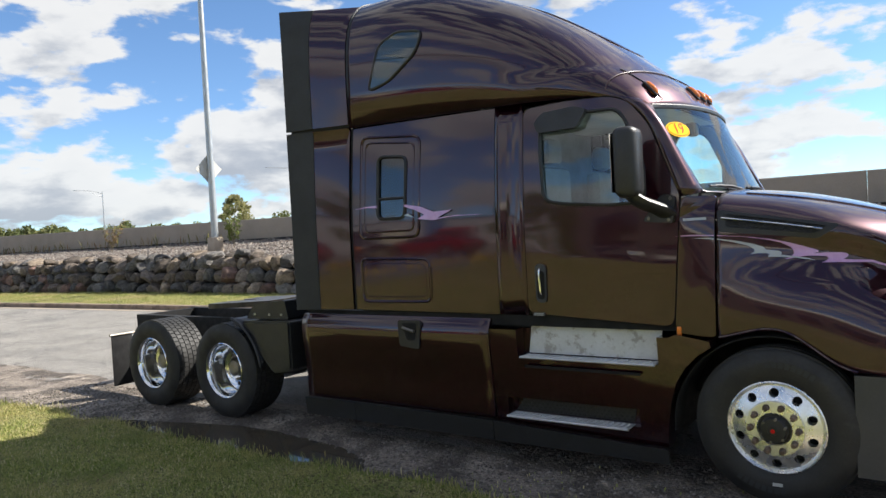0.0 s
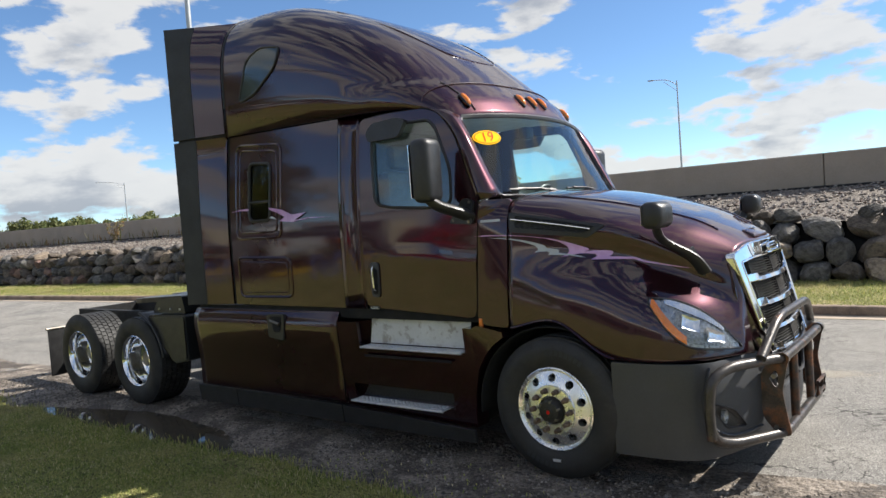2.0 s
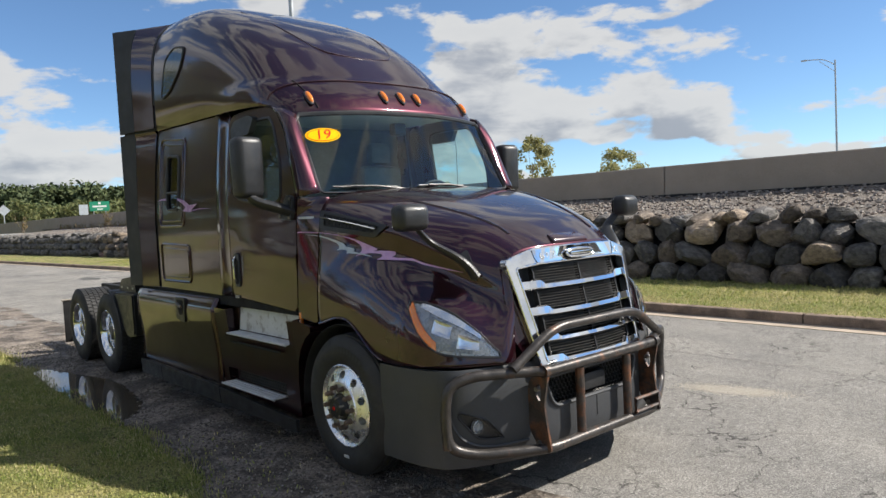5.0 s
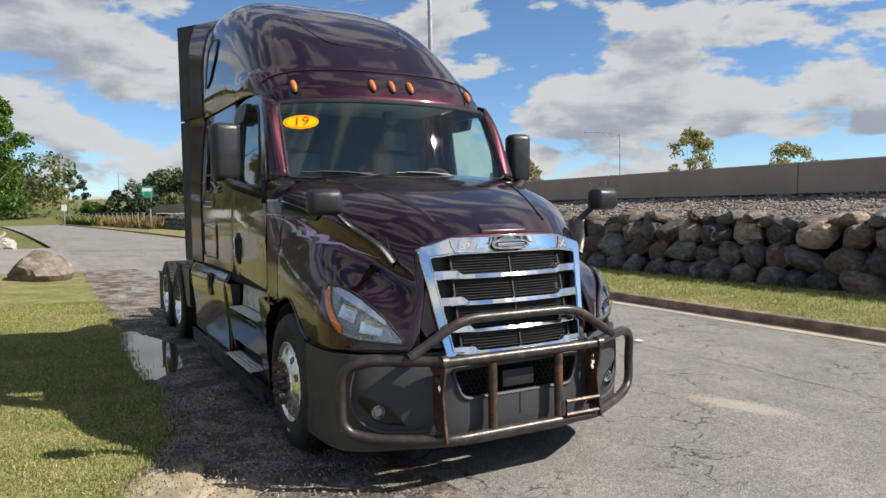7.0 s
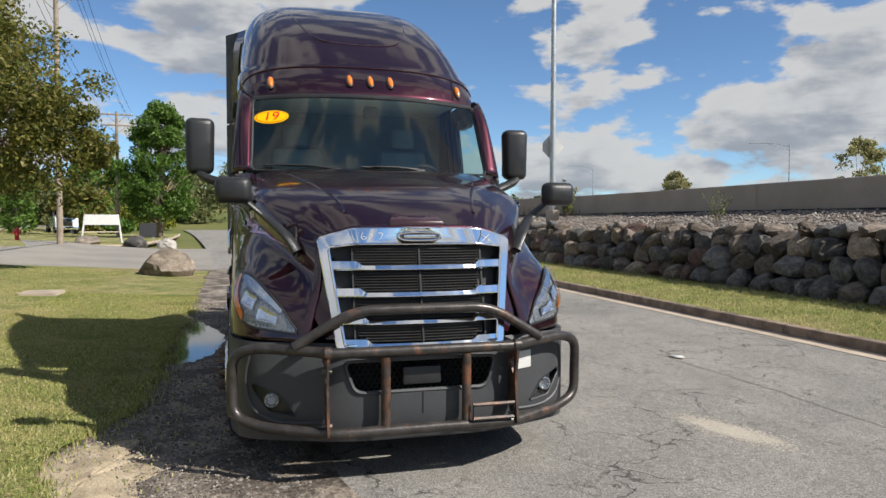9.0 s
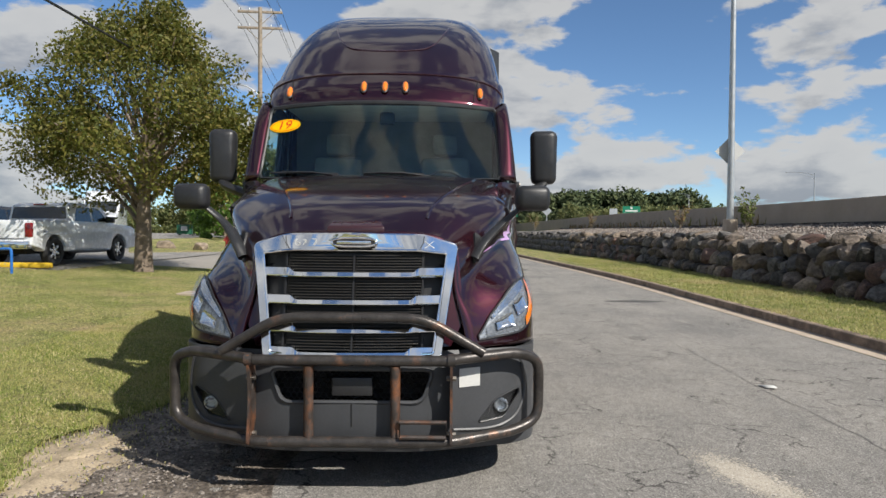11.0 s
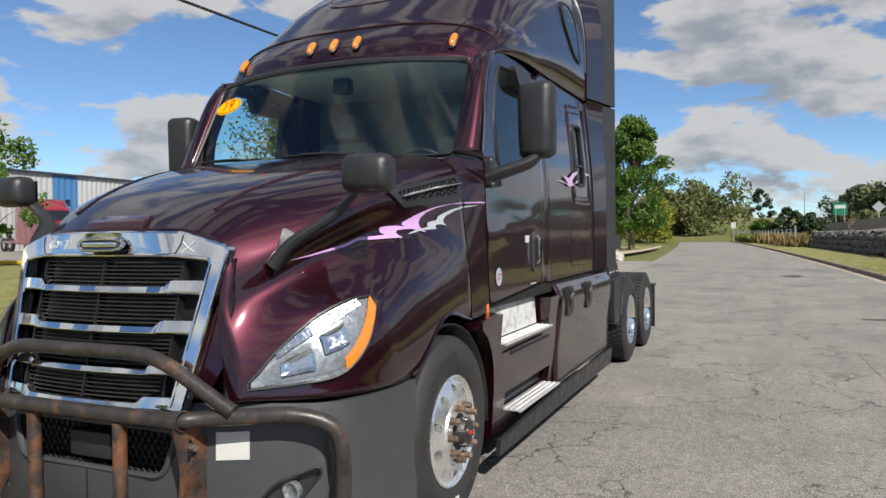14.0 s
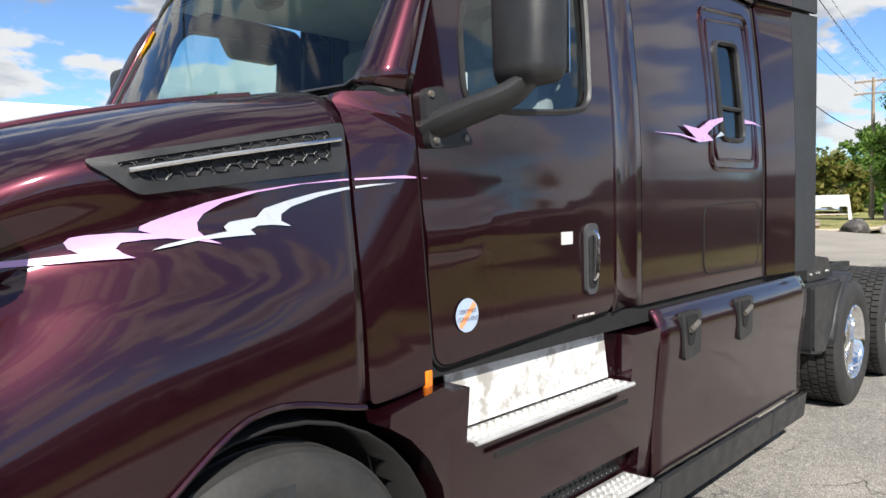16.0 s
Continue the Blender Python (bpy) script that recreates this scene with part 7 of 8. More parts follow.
def light_pole(base, height, arm, label, r=0.11, pedestal=False, az=90.0):
    p = empty("street_lamp", base, az, label=label, category="street lamp")
    z0 = 0.0
    if pedestal:
        bm = box(-0.22, 0.22, -0.22, 0.22, -0.35, 0.42, 0.05)
        part("pedestal", bm, CONCRETE, p)
        z0 = 0.42
    part("mast", tube([(0, 0, z0), (0, 0, height * 0.5), (0, 0, height)], lambda f: r * (1 - 0.45 * f), 14), GALV, p)
    if arm:
        part("arm", tube(smooth_path([(0, 0, height - 0.5), (arm * 0.4, 0, height + 0.15), (arm, 0, height + 0.32)], 5), r * 0.35, 8), GALV, p)
        part("brace", tube([(0, 0, height - 1.2), (arm * 0.55, 0, height + 0.05)], r * 0.22, 6), GALV, p)
        part("lamp_head", box(arm - 0.05, arm + 0.55, -0.14, 0.14, height + 0.25, height + 0.38, 0.04), GALV, p)
    return p


big = light_pole((-22.2, 11.5, 1.70), 15.0, 0.0, "tall galvanised light mast on a concrete footing", 0.135, True)
turn_ = radians(-95)
bm = slab([(-0.57, 0), (0, -0.57), (0.57, 0), (0, 0.57)], 0.008, lambda a, b, d: Vector((math.cos(turn_) * (-0.145 - d) - math.sin(turn_) * a, math.sin(turn_) * (-0.145 - d) + math.cos(turn_) * a, 3.05 + b)))
sign = part("sign_back", bm, WHITE, big, "pale bare back of a diamond sign")
for az, d, z, h, arm, turn in ((138.0, 150, 1.5, 14.6, 6.5, 235), (151.9, 170, 1.5, 12.6, 5.0, 245), (160.5, 210, 0, 12, 3, 200), (176.0, 230, 0, 13, 0, 0)):
    light_pole((5 + d * math.cos(radians(az)), -3 + d * math.sin(radians(az)), z), h, arm, "highway lamp on a tall thin mast", 0.10 + d * 0.0004, False, turn)

light_pole((-25.2, 76.5, 1.5), 13.8, 2.6, "highway lamp with one arm behind the barrier", 0.13, False, 199)


def utility_pole(x, y, h, label):
    p = empty("utility_pole", (x, y, 0.2), 6, label=label, category="utility pole")
    part("post", tube([(0, 0, -0.3), (0, 0, h)], lambda f: 0.16 - 0.05 * f, 12), WOOD, p)
    for z in (h - 0.25, h - 1.15):
        arm_ = part("crossarm", box(-0.06, 0.06, -1.25, 1.25, z - 0.06, z + 0.06, 0.01), WOOD, p)
        for yy in (-1.15, -0.6, 0.6, 1.15):
            part("insulator", moved(lathe([(0.0, 0.16), (0.03, 0.15), (0.045, 0.08), (0.03, 0.0), (0.0, 0.0)], 8), Matrix.Translation((0, yy, z + 0.06)) @ Matrix.Rotation(radians(90), 4, "X")), GALV, arm_)
        for s in (-1, 1):
            part("strut", tube([(0, s * 0.75, z - 0.05), (0, 0, z - 0.75)], 0.02, 5), WOOD, arm_)
    return p


poleA = utility_pole(-35.5, -10.1, 14.0, "weathered wooden utility pole with two crossarms")
poleB = utility_pole(-60.6, -11.1, 10.6, "distant wooden utility pole with two crossarms")
part("street_light_arm", tube(smooth_path([(0, 0, 9.0), (0, -0.8, 9.55), (0, -1.9, 9.65)], 5), 0.035, 6), GALV, poleA)
part("street_light_head", box(-0.12, 0.12, -2.5, -1.85, 9.58, 9.70, 0.03), GALV, poleA)
CABLE = mat("black_cable", (0.012, 0.012, 0.013), rough=0.6, vary=0.1)


def wire(a, b, sag, r, label):
    a, b = Vector(a), Vector(b)
    path = [a.lerp(b, t) - Vector((0, 0, sag * 4 * t * (1 - t))) for t in span(0, 1, 24)]
    return tagged(part("overhead_wire", tube(path, r, 5), CABLE), label, "cable")


wire((-35.5, -10.6, 8.2), (12, -4.93, 4.75), 0.12, 0.03, "thick black overhead cable")
for k, (dy, dz) in enumerate(((-1.15, 14.2), (0.6, 14.2), (1.15, 14.2), (-1.1, 13.3), (1.1, 13.3))):
    wire((-35.5, -10.1 + dy, dz), (28, -3.0 + dy, dz - 1.5), 0.7, 0.012, "thin overhead power line")
    wire((-60.6, -11.1 + dy, dz - 3.4), (-35.5, -10.1 + dy, dz), 0.5, 0.012, "thin overhead power line")
wire((-35.5, -10.1, 8.6), (-60.6, -11.1, 6.6), 0.7, 0.03, "sagging black overhead service cable")

# boulders by the driveway
def lone_boulder(x, y, z, sx, sy, sz, m_, seed, label):
    me = boulder_mesh(seed, 3, 0.3)
    me.materials.append(m_)
    ob = new("boulder", me)
    ob.matrix_basis = Matrix.Translation((x, y, z + sz * 0.20)) @ Matrix.Rotation(seed, 4, "Z") @ Matrix.Diagonal((sx, sy, sz, 1))
    return tagged(ob, label, "boulder", "driveway boulders")


lone_boulder(-16.3, -3.2, 0.03, 1.35, 1.6, 1.05, stone_mat("weathered_fieldstone", (0.215, 0.175, 0.135), (0.12, 0.098, 0.075)), 21, "large brown-grey boulder on the lawn's corner")
lone_boulder(-38.3, -5.15, 0.10, 1.15, 1.1, 0.75, stone_mat("pale_limestone", (0.48, 0.45, 0.40), (0.38, 0.35, 0.31)), 22, "rounded pale boulder by the driveway")
lone_boulder(-38.9, -6.95, 0.12, 1.4, 1.4, 0.9, STONE[0], 23, "grey boulder by the driveway")
lone_boulder(-41.0, -9.8, 0.15, 1.3, 1.3, 0.85, STONE[1], 24, "brown boulder by the driveway")

# kerbed planting island across the driveway
sheet("island_grass", lambda x, f: Vector((x, -6.6 - 0.02 * (x + 55)**2 * 0.1 - 20 * f, 0.22)), span(-76, -39, 12), span(0, 1, 6), LAWN, "grass island across the driveway", category="grass")
part_k = tube([Vector((x, -6.55 - 0.02 * (x + 55)**2 * 0.1, 0.16)) for x in span(-76, -39, 20)] + [Vector((-38.8, y, 0.16)) for y in span(-8, -26, 8)], 0.11, 6)
tagged(part("island_kerb", part_k, CONCRETE), "pale concrete island kerb", "kerb", "", "structure")

# grass island with boulders on the far side of the driveway
def island(u, f):
    x = (-25.0 * (1 - u) + -30.7 * u) * (1 - f) + (-38.3 * (1 - u) + -46.2 * u) * f
    y = (-13.1 * (1 - u) + -10.3 * u) * (1 - f) + (-19.0 * (1 - u) + -14.9 * u) * f
    rim = min(u, 1 - u, f, 1 - f)
    return Vector((x, y, lawn_z(y) + (0.065 if rim > 0.01 else 0.0) + wob(x, y, 0.9, 0.02)))


sheet("grass_island", island, span(0, 1, 24), span(0, 1, 16), LAWN, "grassy island beyond the driveway", category="grass")
lone_boulder(-31.49, -13.90, lawn_z(-13.90) + 0.05, 0.95, 0.85, 0.58, STONE[2], 31, "rounded tan boulder on the grass island")
lone_boulder(-31.08, -12.06, lawn_z(-12.06) + 0.05, 0.9, 0.75, 0.62, STONE[2], 32, "pointed tan boulder on the grass island")
# hydrant and waste container on the far side of the driveway
HYDRANT_RED = mat("hydrant_red", (0.42, 0.035, 0.025), rough=0.5, vary=0.15, scale=8)


def hydrant(x, y, z):
    h = empty("fire_hydrant", (x, y, z), 20, label="short red fire hydrant on the grass island", category="fire hydrant")
    upright = Matrix.Rotation(radians(90), 4, "X")
    barrel = part("barrel", moved(lathe([(0.0, 0.0), (0.17, 0.0), (0.17, 0.05), (0.115, 0.06), (0.105, 0.48), (0.15, 0.50), (0.15, 0.54), (0.12, 0.60), (0.07, 0.67), (0.03, 0.69), (0.03, 0.74), (0.0, 0.74)], 18), upright), HYDRANT_RED, h)
    for sx in (-1, 1):
        part("side_outlet", moved(lathe([(0.0, 0.20), (0.055, 0.20), (0.06, 0.17), (0.05, 0.16), (0.05, 0.08)], 12, sx), Matrix.Translation((0, 0, 0.42))), HYDRANT_RED, barrel)
    part("front_outlet", moved(lathe([(0.0, 0.22), (0.075, 0.22), (0.08, 0.18), (0.065, 0.17), (0.065, 0.08)], 12), Matrix.Translation((0, 0, 0.36)) @ Matrix.Rotation(radians(-90), 4, "Z")), HYDRANT_RED, barrel)


hydrant(-37.7, -12.67, lawn_z(-12.67) + 0.03)


def waste_container(x, y, z):
    c = empty("waste_container", (x, y, z), 12, label="green steel waste container with a pale plate", category="dumpster")
    bm = box(-0.8, 0.8, -1.0, 1.0, 0.12, 1.45, 0.03)
    for v in bm.verts:
        v.co.x *= 1.0 + 0.12 * (v.co.z > 1.0)
    tub = part("tub", bm, mat("green_steel", (0.02, 0.11, 0.055), rough=0.5, vary=0.2, scale=3), c)
    part("plate", box(0.885, 0.905, -0.42, 0.42, 0.62, 1.25, 0.01), WHITE, tub)
    part("lid", box(-0.92, 0.92, -1.02, 1.02, 1.45, 1.52, 0.02), BLACK_PLASTIC, c)
    for sy in (-0.7, 0.7):
        part("skid", box(-0.8, 0.8, sy - 0.06, sy + 0.06, 0.0, 0.13, 0.01), DARK, c)


waste_container(-97.0, -36.8, lawn_z(-36.8) + 0.02)

# bike rack
BLUE = mat("blue_enamel", (0.02, 0.13, 0.42), rough=0.3, vary=0.1, coat=0.5)
path = []
y = -10.5
for k in range(7):
    path += [(-12.6, y, 0.12 if k == 0 else 0.24), (-12.6, y, 0.98)] if k == 0 else []
    path += [(-12.6, y - 0.02, 1.08), (-12.6, y - 0.40, 1.08), (-12.6, y - 0.42, 0.45), (-12.6, y - 0.82, 0.45)]
    y -= 0.84
path += [(-12.6, y, 1.05), (-12.6, y - 0.4, 1.05), (-12.6, y - 0.4, 0.1)]
tagged(part("bike_rack", tube(bent(path, 0.19, 5), 0.035, 8), BLUE), "bright blue wave-shaped bicycle rack on the lawn", "bike rack")

# ---- vehicles, buildings, signs and fences around ----
CAR_GLASS = mat("car_window", (0.012, 0.015, 0.017), rough=0.06, vary=0.1, coat=1.0)
CAR_WHITE = mat("white_car_paint", (0.66, 0.68, 0.70), rough=0.25, vary=0.04, coat=1.0)
CAR_BLACK = mat("black_car_paint", (0.014, 0.015, 0.018), rough=0.25, vary=0.1, coat=1.0)
CAR_RED = mat("red_car_paint", (0.23, 0.010, 0.022), rough=0.25, vary=0.06, coat=1.0)
CAR_GREY = mat("grey_truck_paint", (0.15, 0.15, 0.155), rough=0.3, vary=0.06, coat=1.0)
TAIL_RED = mat("tail_lamp_red", (0.20, 0.008, 0.010), rough=0.15, vary=0.1, coat=1.0)


def arch(x, r, z0, n=8):
    return [(x + r * math.cos(a), z0 + r * math.sin(a)) for a in span(0, math.pi, n)]


def vehicle(name, loc, rz, paint, label, outline, width, belt, tumble, wheels, wheel_r, side_windows=(), glass=(), lamps=(), trims=(), category="car", bevel=0.05, rim_mat=ALU):
    """A parked vehicle from its side outline: x forward, z up, the sides leaning in above the belt."""
    v = empty(name, loc, rz, label=label, category=category)
    half = lambda z: width / 2 - tumble * max(0.0, z - belt) - 0.10 * max(0.0, 0.55 - z)
    bm = slab(outline, 1.0, lambda a, b, d: Vector((a, half(b) * (1 - 2 * d), b)), cuts=(0.55, belt))
    sharp = [e for e in bm.edges if len(e.link_faces) == 2 and e.calc_face_angle(0) > 0.9]
    bmesh.ops.bevel(bm, geom=sharp, offset=bevel, segments=3, profile=0.5, affect="EDGES")
    body = part("body", bm, paint, v)
    for loop in side_windows:
        for s in (-1, 1):
            bm = fill(rounded(loop, 0.05, 3), place=lambda a, b: Vector((a, s * (half(b) + 0.006), b)))
            bm.normal_update()
            if sum(f.normal.y for f in bm.faces) * s < 0:
                bmesh.ops.reverse_faces(bm, faces=bm.faces[:])
            part("window", bm, CAR_GLASS, body, smooth=False)
    for (x0, z0), (x1, z1), inset in glass:
        n = Vector((z1 - z0, 0, x0 - x1)).normalized() * 0.012
        if n.z < 0:
            n = -n
        q = [Vector((x0, -half(z0) + inset, z0)), Vector((x0, half(z0) - inset, z0)), Vector((x1, half(z1) - inset, z1)), Vector((x1, -half(z1) + inset, z1))]
        bm = bmesh.new()
        lo = [bm.verts.new(p - n) for p in q]
        hi = [bm.verts.new(p + n) for p in q]
        bm.faces.new(hi)
        bm.faces.new(lo[::-1])
        for k in range(4):
            bm.faces.new((lo[k], lo[(k + 1) % 4], hi[(k + 1) % 4], hi[k]))
        bmesh.ops.recalc_face_normals(bm, faces=bm.faces[:])
        part("windscreen", bm, CAR_GLASS, body, smooth=False)
    for nm, x0, x1, y0, y1, z0, z1, m_, both in lamps:
        for s in ((-1, 1) if both else (1,)):
            part(nm, box(x0, x1, min(s * y0, s * y1), max(s * y0, s * y1), z0, z1, 0.015), m_, body)
    for nm, x0, x1, y0, y1, z0, z1, m_ in trims:
        part(nm, box(x0, x1, y0, y1, z0, z1, 0.02), m_, v)
    for x in wheels:
        for s in (-1, 1):
            hub = Matrix.Translation((x, s * (width / 2 - 0.13), wheel_r))
            tyre = part("tyre", moved(lathe([(wheel_r * 0.62, 0.10), (wheel_r * 0.70, 0.12), (wheel_r * 0.94, 0.12), (wheel_r, 0.08), (wheel_r, -0.08), (wheel_r * 0.94, -0.12), (wheel_r * 0.6, -0.12)], 28, s), hub), TYRE, v)
            part("rim_barrel", moved(lathe([(wheel_r * 0.64, 0.105), (wheel_r * 0.60, 0.09), (wheel_r * 0.56, 0.02), (0.0, 0.0)], 24, s), hub), DARK, tyre)
            sp = lathe([(wheel_r * 0.18, 0.03), (wheel_r * 0.17, 0.085), (0.0, 0.09)], 14, s)
            for k in range(6):
                join_bm(sp, moved(box(wheel_r * 0.1, wheel_r * 0.61, min(s * 0.05, s * 0.085), max(s * 0.05, s * 0.085), -0.032, 0.032, 0.008), Matrix.Rotation(k * math.pi / 3 + x, 4, "Y")))
            part("rim", moved(sp, hub), rim_mat, tyre)
    return v


PICKUP = [(2.92, 0.45), (2.95, 0.80), (2.86, 1.12), (2.60, 1.20), (1.55, 1.27), (0.78, 1.84), (0.55, 1.90), (-0.72, 1.90), (-0.98, 1.80), (-1.06, 1.34), (-2.90, 1.34), (-2.93, 0.62), (-2.40, 0.50)] + [(x, z) for x, z in reversed(arch(-1.78, 0.50, 0.42))] + [(1.25, 0.38)] + [(x, z) for x, z in reversed(arch(1.80, 0.50, 0.42))] + [(2.4, 0.42)]
vehicle("pickup_truck", (-17.45, -11.88, 0.50), 176.0, CAR_WHITE, "white crew-cab pickup truck parked tail to the lawn", PICKUP, 2.03, 1.22, 0.16, (-1.78, 1.80), 0.42,
        side_windows=([(1.10, 1.34), (0.62, 1.76), (0.20, 1.78), (0.20, 1.32)], [(0.12, 1.32), (0.12, 1.78), (-0.62, 1.76), (-0.80, 1.34)]),
        glass=(((1.50, 1.30), (0.82, 1.82), 0.14), ((-1.045, 1.40), (-0.99, 1.76), 0.10)),
        lamps=(("tail_lamp", -2.945, -2.82, 0.84, 1.022, 0.86, 1.26, TAIL_RED, True), ("headlight", 2.70, 2.94, 0.66, 0.98, 0.90, 1.08, LENS, True), ("door_mirror", 0.95, 1.10, 1.00, 1.26, 1.30, 1.50, BLACK_PLASTIC, True), ("brake_lamp", -1.02, -0.96, -0.0, 0.20, 1.81, 1.86, TAIL_RED, True), ("door_handle", 0.28, 0.42, 1.0, 1.035, 1.14, 1.18, CAR_WHITE, True), ("door_handle", -0.62, -0.48, 1.0, 1.035, 1.14, 1.18, CAR_WHITE, True), ("name_plate", -2.35, -2.15, 1.0, 1.022, 0.98, 1.02, CHROME, True), ("flare", -2.32, -1.24, 0.98, 1.03, 0.92, 0.96, CAR_WHITE, True)),
        trims=(("rear_bumper", -3.06, -2.84, -0.98, 0.98, 0.52, 0.74, CHROME), ("plate", -3.075, -3.055, -0.16, 0.16, 0.56, 0.70, WHITE), ("running_board", -0.95, 0.95, 0.86, 1.04, 0.34, 0.41, BLACK_PLASTIC), ("running_board", -0.95, 0.95, -1.04, -0.86, 0.34, 0.41, BLACK_PLASTIC), ("tailgate_seam", -2.945, -2.925, -0.82, 0.82, 0.80, 0.82, BLACK_PLASTIC), ("under_floor", -2.7, 2.6, -0.7, 0.7, 0.36, 0.60, DARK)), category="pickup truck")

SUV = [(2.40, 0.48), (2.44, 0.70), (2.40, 1.02), (2.28, 1.06), (1.05, 1.14), (0.42, 1.66), (0.15, 1.72), (-2.35, 1.70), (-2.50, 1.05), (-2.50, 0.52), (-2.05, 0.44)] + [(x, z) for x, z in reversed(arch(-1.48, 0.44, 0.38))] + [(1.02, 0.38)] + [(x, z) for x, z in reversed(arch(1.52, 0.44, 0.38))]
vehicle("pickup_truck", (-17.85, -15.40, 0.63), -2.0, CAR_BLACK, "dark older four-wheel-drive parked nose to the lawn", SUV, 1.96, 1.10, 0.18, (-1.48, 1.52), 0.38,
        side_windows=([(0.92, 1.17), (0.42, 1.60), (0.02, 1.62), (0.02, 1.15)], [(-0.06, 1.15), (-0.06, 1.62), (-1.0, 1.61), (-1.0, 1.15)], [(-1.1, 1.15), (-1.1, 1.61), (-2.2, 1.60), (-2.3, 1.15)]),
        glass=(((1.02, 1.17), (0.46, 1.63), 0.12),),
        lamps=(("headlight", 2.34, 2.455, 0.60, 0.94, 0.84, 0.98, SATIN, True), ("parking_lamp", 2.34, 2.45, 0.60, 0.94, 0.74, 0.82, LENS, True), ("turn_signal", 2.20, 2.44, 0.90, 0.985, 0.74, 0.98, AMBER, True), ("door_mirror", 0.62, 0.74, 0.96, 1.18, 1.12, 1.28, BLACK_PLASTIC, True)),
        trims=(("grille", 2.38, 2.45, -0.60, 0.60, 0.74, 0.99, MESH_DARK), ("grille_bar", 2.44, 2.465, -0.60, 0.60, 0.85, 0.88, CHROME), ("front_bumper", 2.36, 2.56, -0.98, 0.98, 0.50, 0.68, CHROME), ("plate", 2.555, 2.57, -0.16, 0.16, 0.53, 0.66, WHITE), ("under_floor", -2.2, 2.2, -0.7, 0.7, 0.34, 0.60, DARK)), category="pickup truck")

HATCH = [(2.18, 0.42), (2.22, 0.64), (2.05, 0.82), (1.20, 1.02), (0.35, 1.48), (-0.20, 1.55), (-1.25, 1.50), (-1.88, 1.28), (-2.05, 1.02), (-2.20, 0.86), (-2.22, 0.50), (-1.90, 0.36)] + [(x, z) for x, z in reversed(arch(-1.35, 0.38, 0.33))] + [(0.9, 0.26)] + [(x, z) for x, z in reversed(arch(1.35, 0.38, 0.33))]
vehicle("car", (-17.55, -21.52, 0.69), 181.0, CAR_RED, "glossy dark red hatchback parked tail to the lawn", HATCH, 1.79, 0.95, 0.22, (-1.35, 1.35), 0.33,
        side_windows=([(1.02, 1.04), (0.34, 1.41), (-0.02, 1.44), (-0.02, 1.0)], [(-0.1, 1.0), (-0.1, 1.44), (-0.85, 1.42), (-1.0, 1.06)], [(-1.1, 1.10), (-1.02, 1.40), (-1.30, 1.38), (-1.55, 1.22)]),
        glass=(((1.18, 1.05), (0.40, 1.46), 0.12), ((-2.03, 1.08), (-1.72, 1.34), 0.14)),
        lamps=(("tail_lamp", -2.16, -1.86, 0.70, 0.905, 0.86, 1.02, TAIL_RED, True), ("headlight", 1.85, 2.14, 0.60, 0.88, 0.70, 0.84, LENS, True), ("door_mirror", 0.72, 0.88, 0.86, 1.05, 0.98, 1.12, CAR_RED, True), ("door_handle", -0.35, -0.18, 0.86, 0.905, 0.88, 0.91, CHROME, True)),
        trims=(("bumper_skirt", -2.25, -2.05, -0.82, 0.82, 0.34, 0.52, BLACK_PLASTIC), ("plate", -2.225, -2.20, -0.16, 0.16, 0.66, 0.78, WHITE), ("tail_strip", -2.10, -2.03, -0.70, 0.70, 0.94, 1.00, BLACK_PLASTIC), ("spoiler", -1.72, -1.36, -0.62, 0.62, 1.46, 1.50, CAR_BLACK), ("under_floor", -2.0, 2.0, -0.65, 0.65, 0.24, 0.50, DARK)))

CAB = [(3.3, 0.55), (3.38, 1.2), (3.25, 1.75), (1.75, 2.05), (1.30, 2.85), (0.9, 3.05), (0.4, 3.55), (-1.7, 3.75), (-1.75, 0.80), (-4.2, 0.80), (-4.2, 0.60), (1.3, 0.45)] + [(x, z) for x, z in reversed(arch(2.35, 0.60, 0.50))]


def far_semi(loc, rz, paint, label, k=1.0):
    return vehicle("semi_truck", loc, rz, paint, label, [(x * k, z * k) for x, z in CAB], 2.45 * k, 2.0 * k, 0.03, (-3.9 * k, -2.8 * k, 2.35 * k), 0.50 * k,
                   side_windows=([(1.55 * k, 2.08 * k), (1.22 * k, 2.70 * k), (0.35 * k, 2.72 * k), (0.35 * k, 2.0 * k)], [(-0.6 * k, 2.2 * k), (-0.6 * k, 2.6 * k), (-1.1 * k, 2.6 * k), (-1.1 * k, 2.2 * k)]),
                   glass=(((1.72 * k, 2.10 * k), (1.34 * k, 2.80 * k), 0.15),),
                   lamps=(("headlight", 3.05 * k, 3.40 * k, 0.78 * k, 1.18 * k, 0.95 * k, 1.25 * k, LENS, True), ("mirror", 1.35 * k, 1.55 * k, 1.28 * k, 1.50 * k, 1.95 * k, 2.65 * k, BLACK_PLASTIC, True), ("exhaust_stack", -1.95 * k, -1.80 * k, 0.85 * k, 1.0 * k, 0.9 * k, 4.1 * k, CHROME, True)),
                   trims=(("grille", 3.2 * k, 3.42 * k, -0.55 * k, 0.55 * k, 0.85 * k, 1.65 * k, MESH_DARK), ("grille_surround", 3.2 * k, 3.40 * k, -0.62 * k, 0.62 * k, 0.78 * k, 1.72 * k, CHROME), ("bumper", 3.1 * k, 3.5 * k, -1.2 * k, 1.2 * k, 0.42 * k, 0.76 * k, CHROME)), category="truck", bevel=0.09)


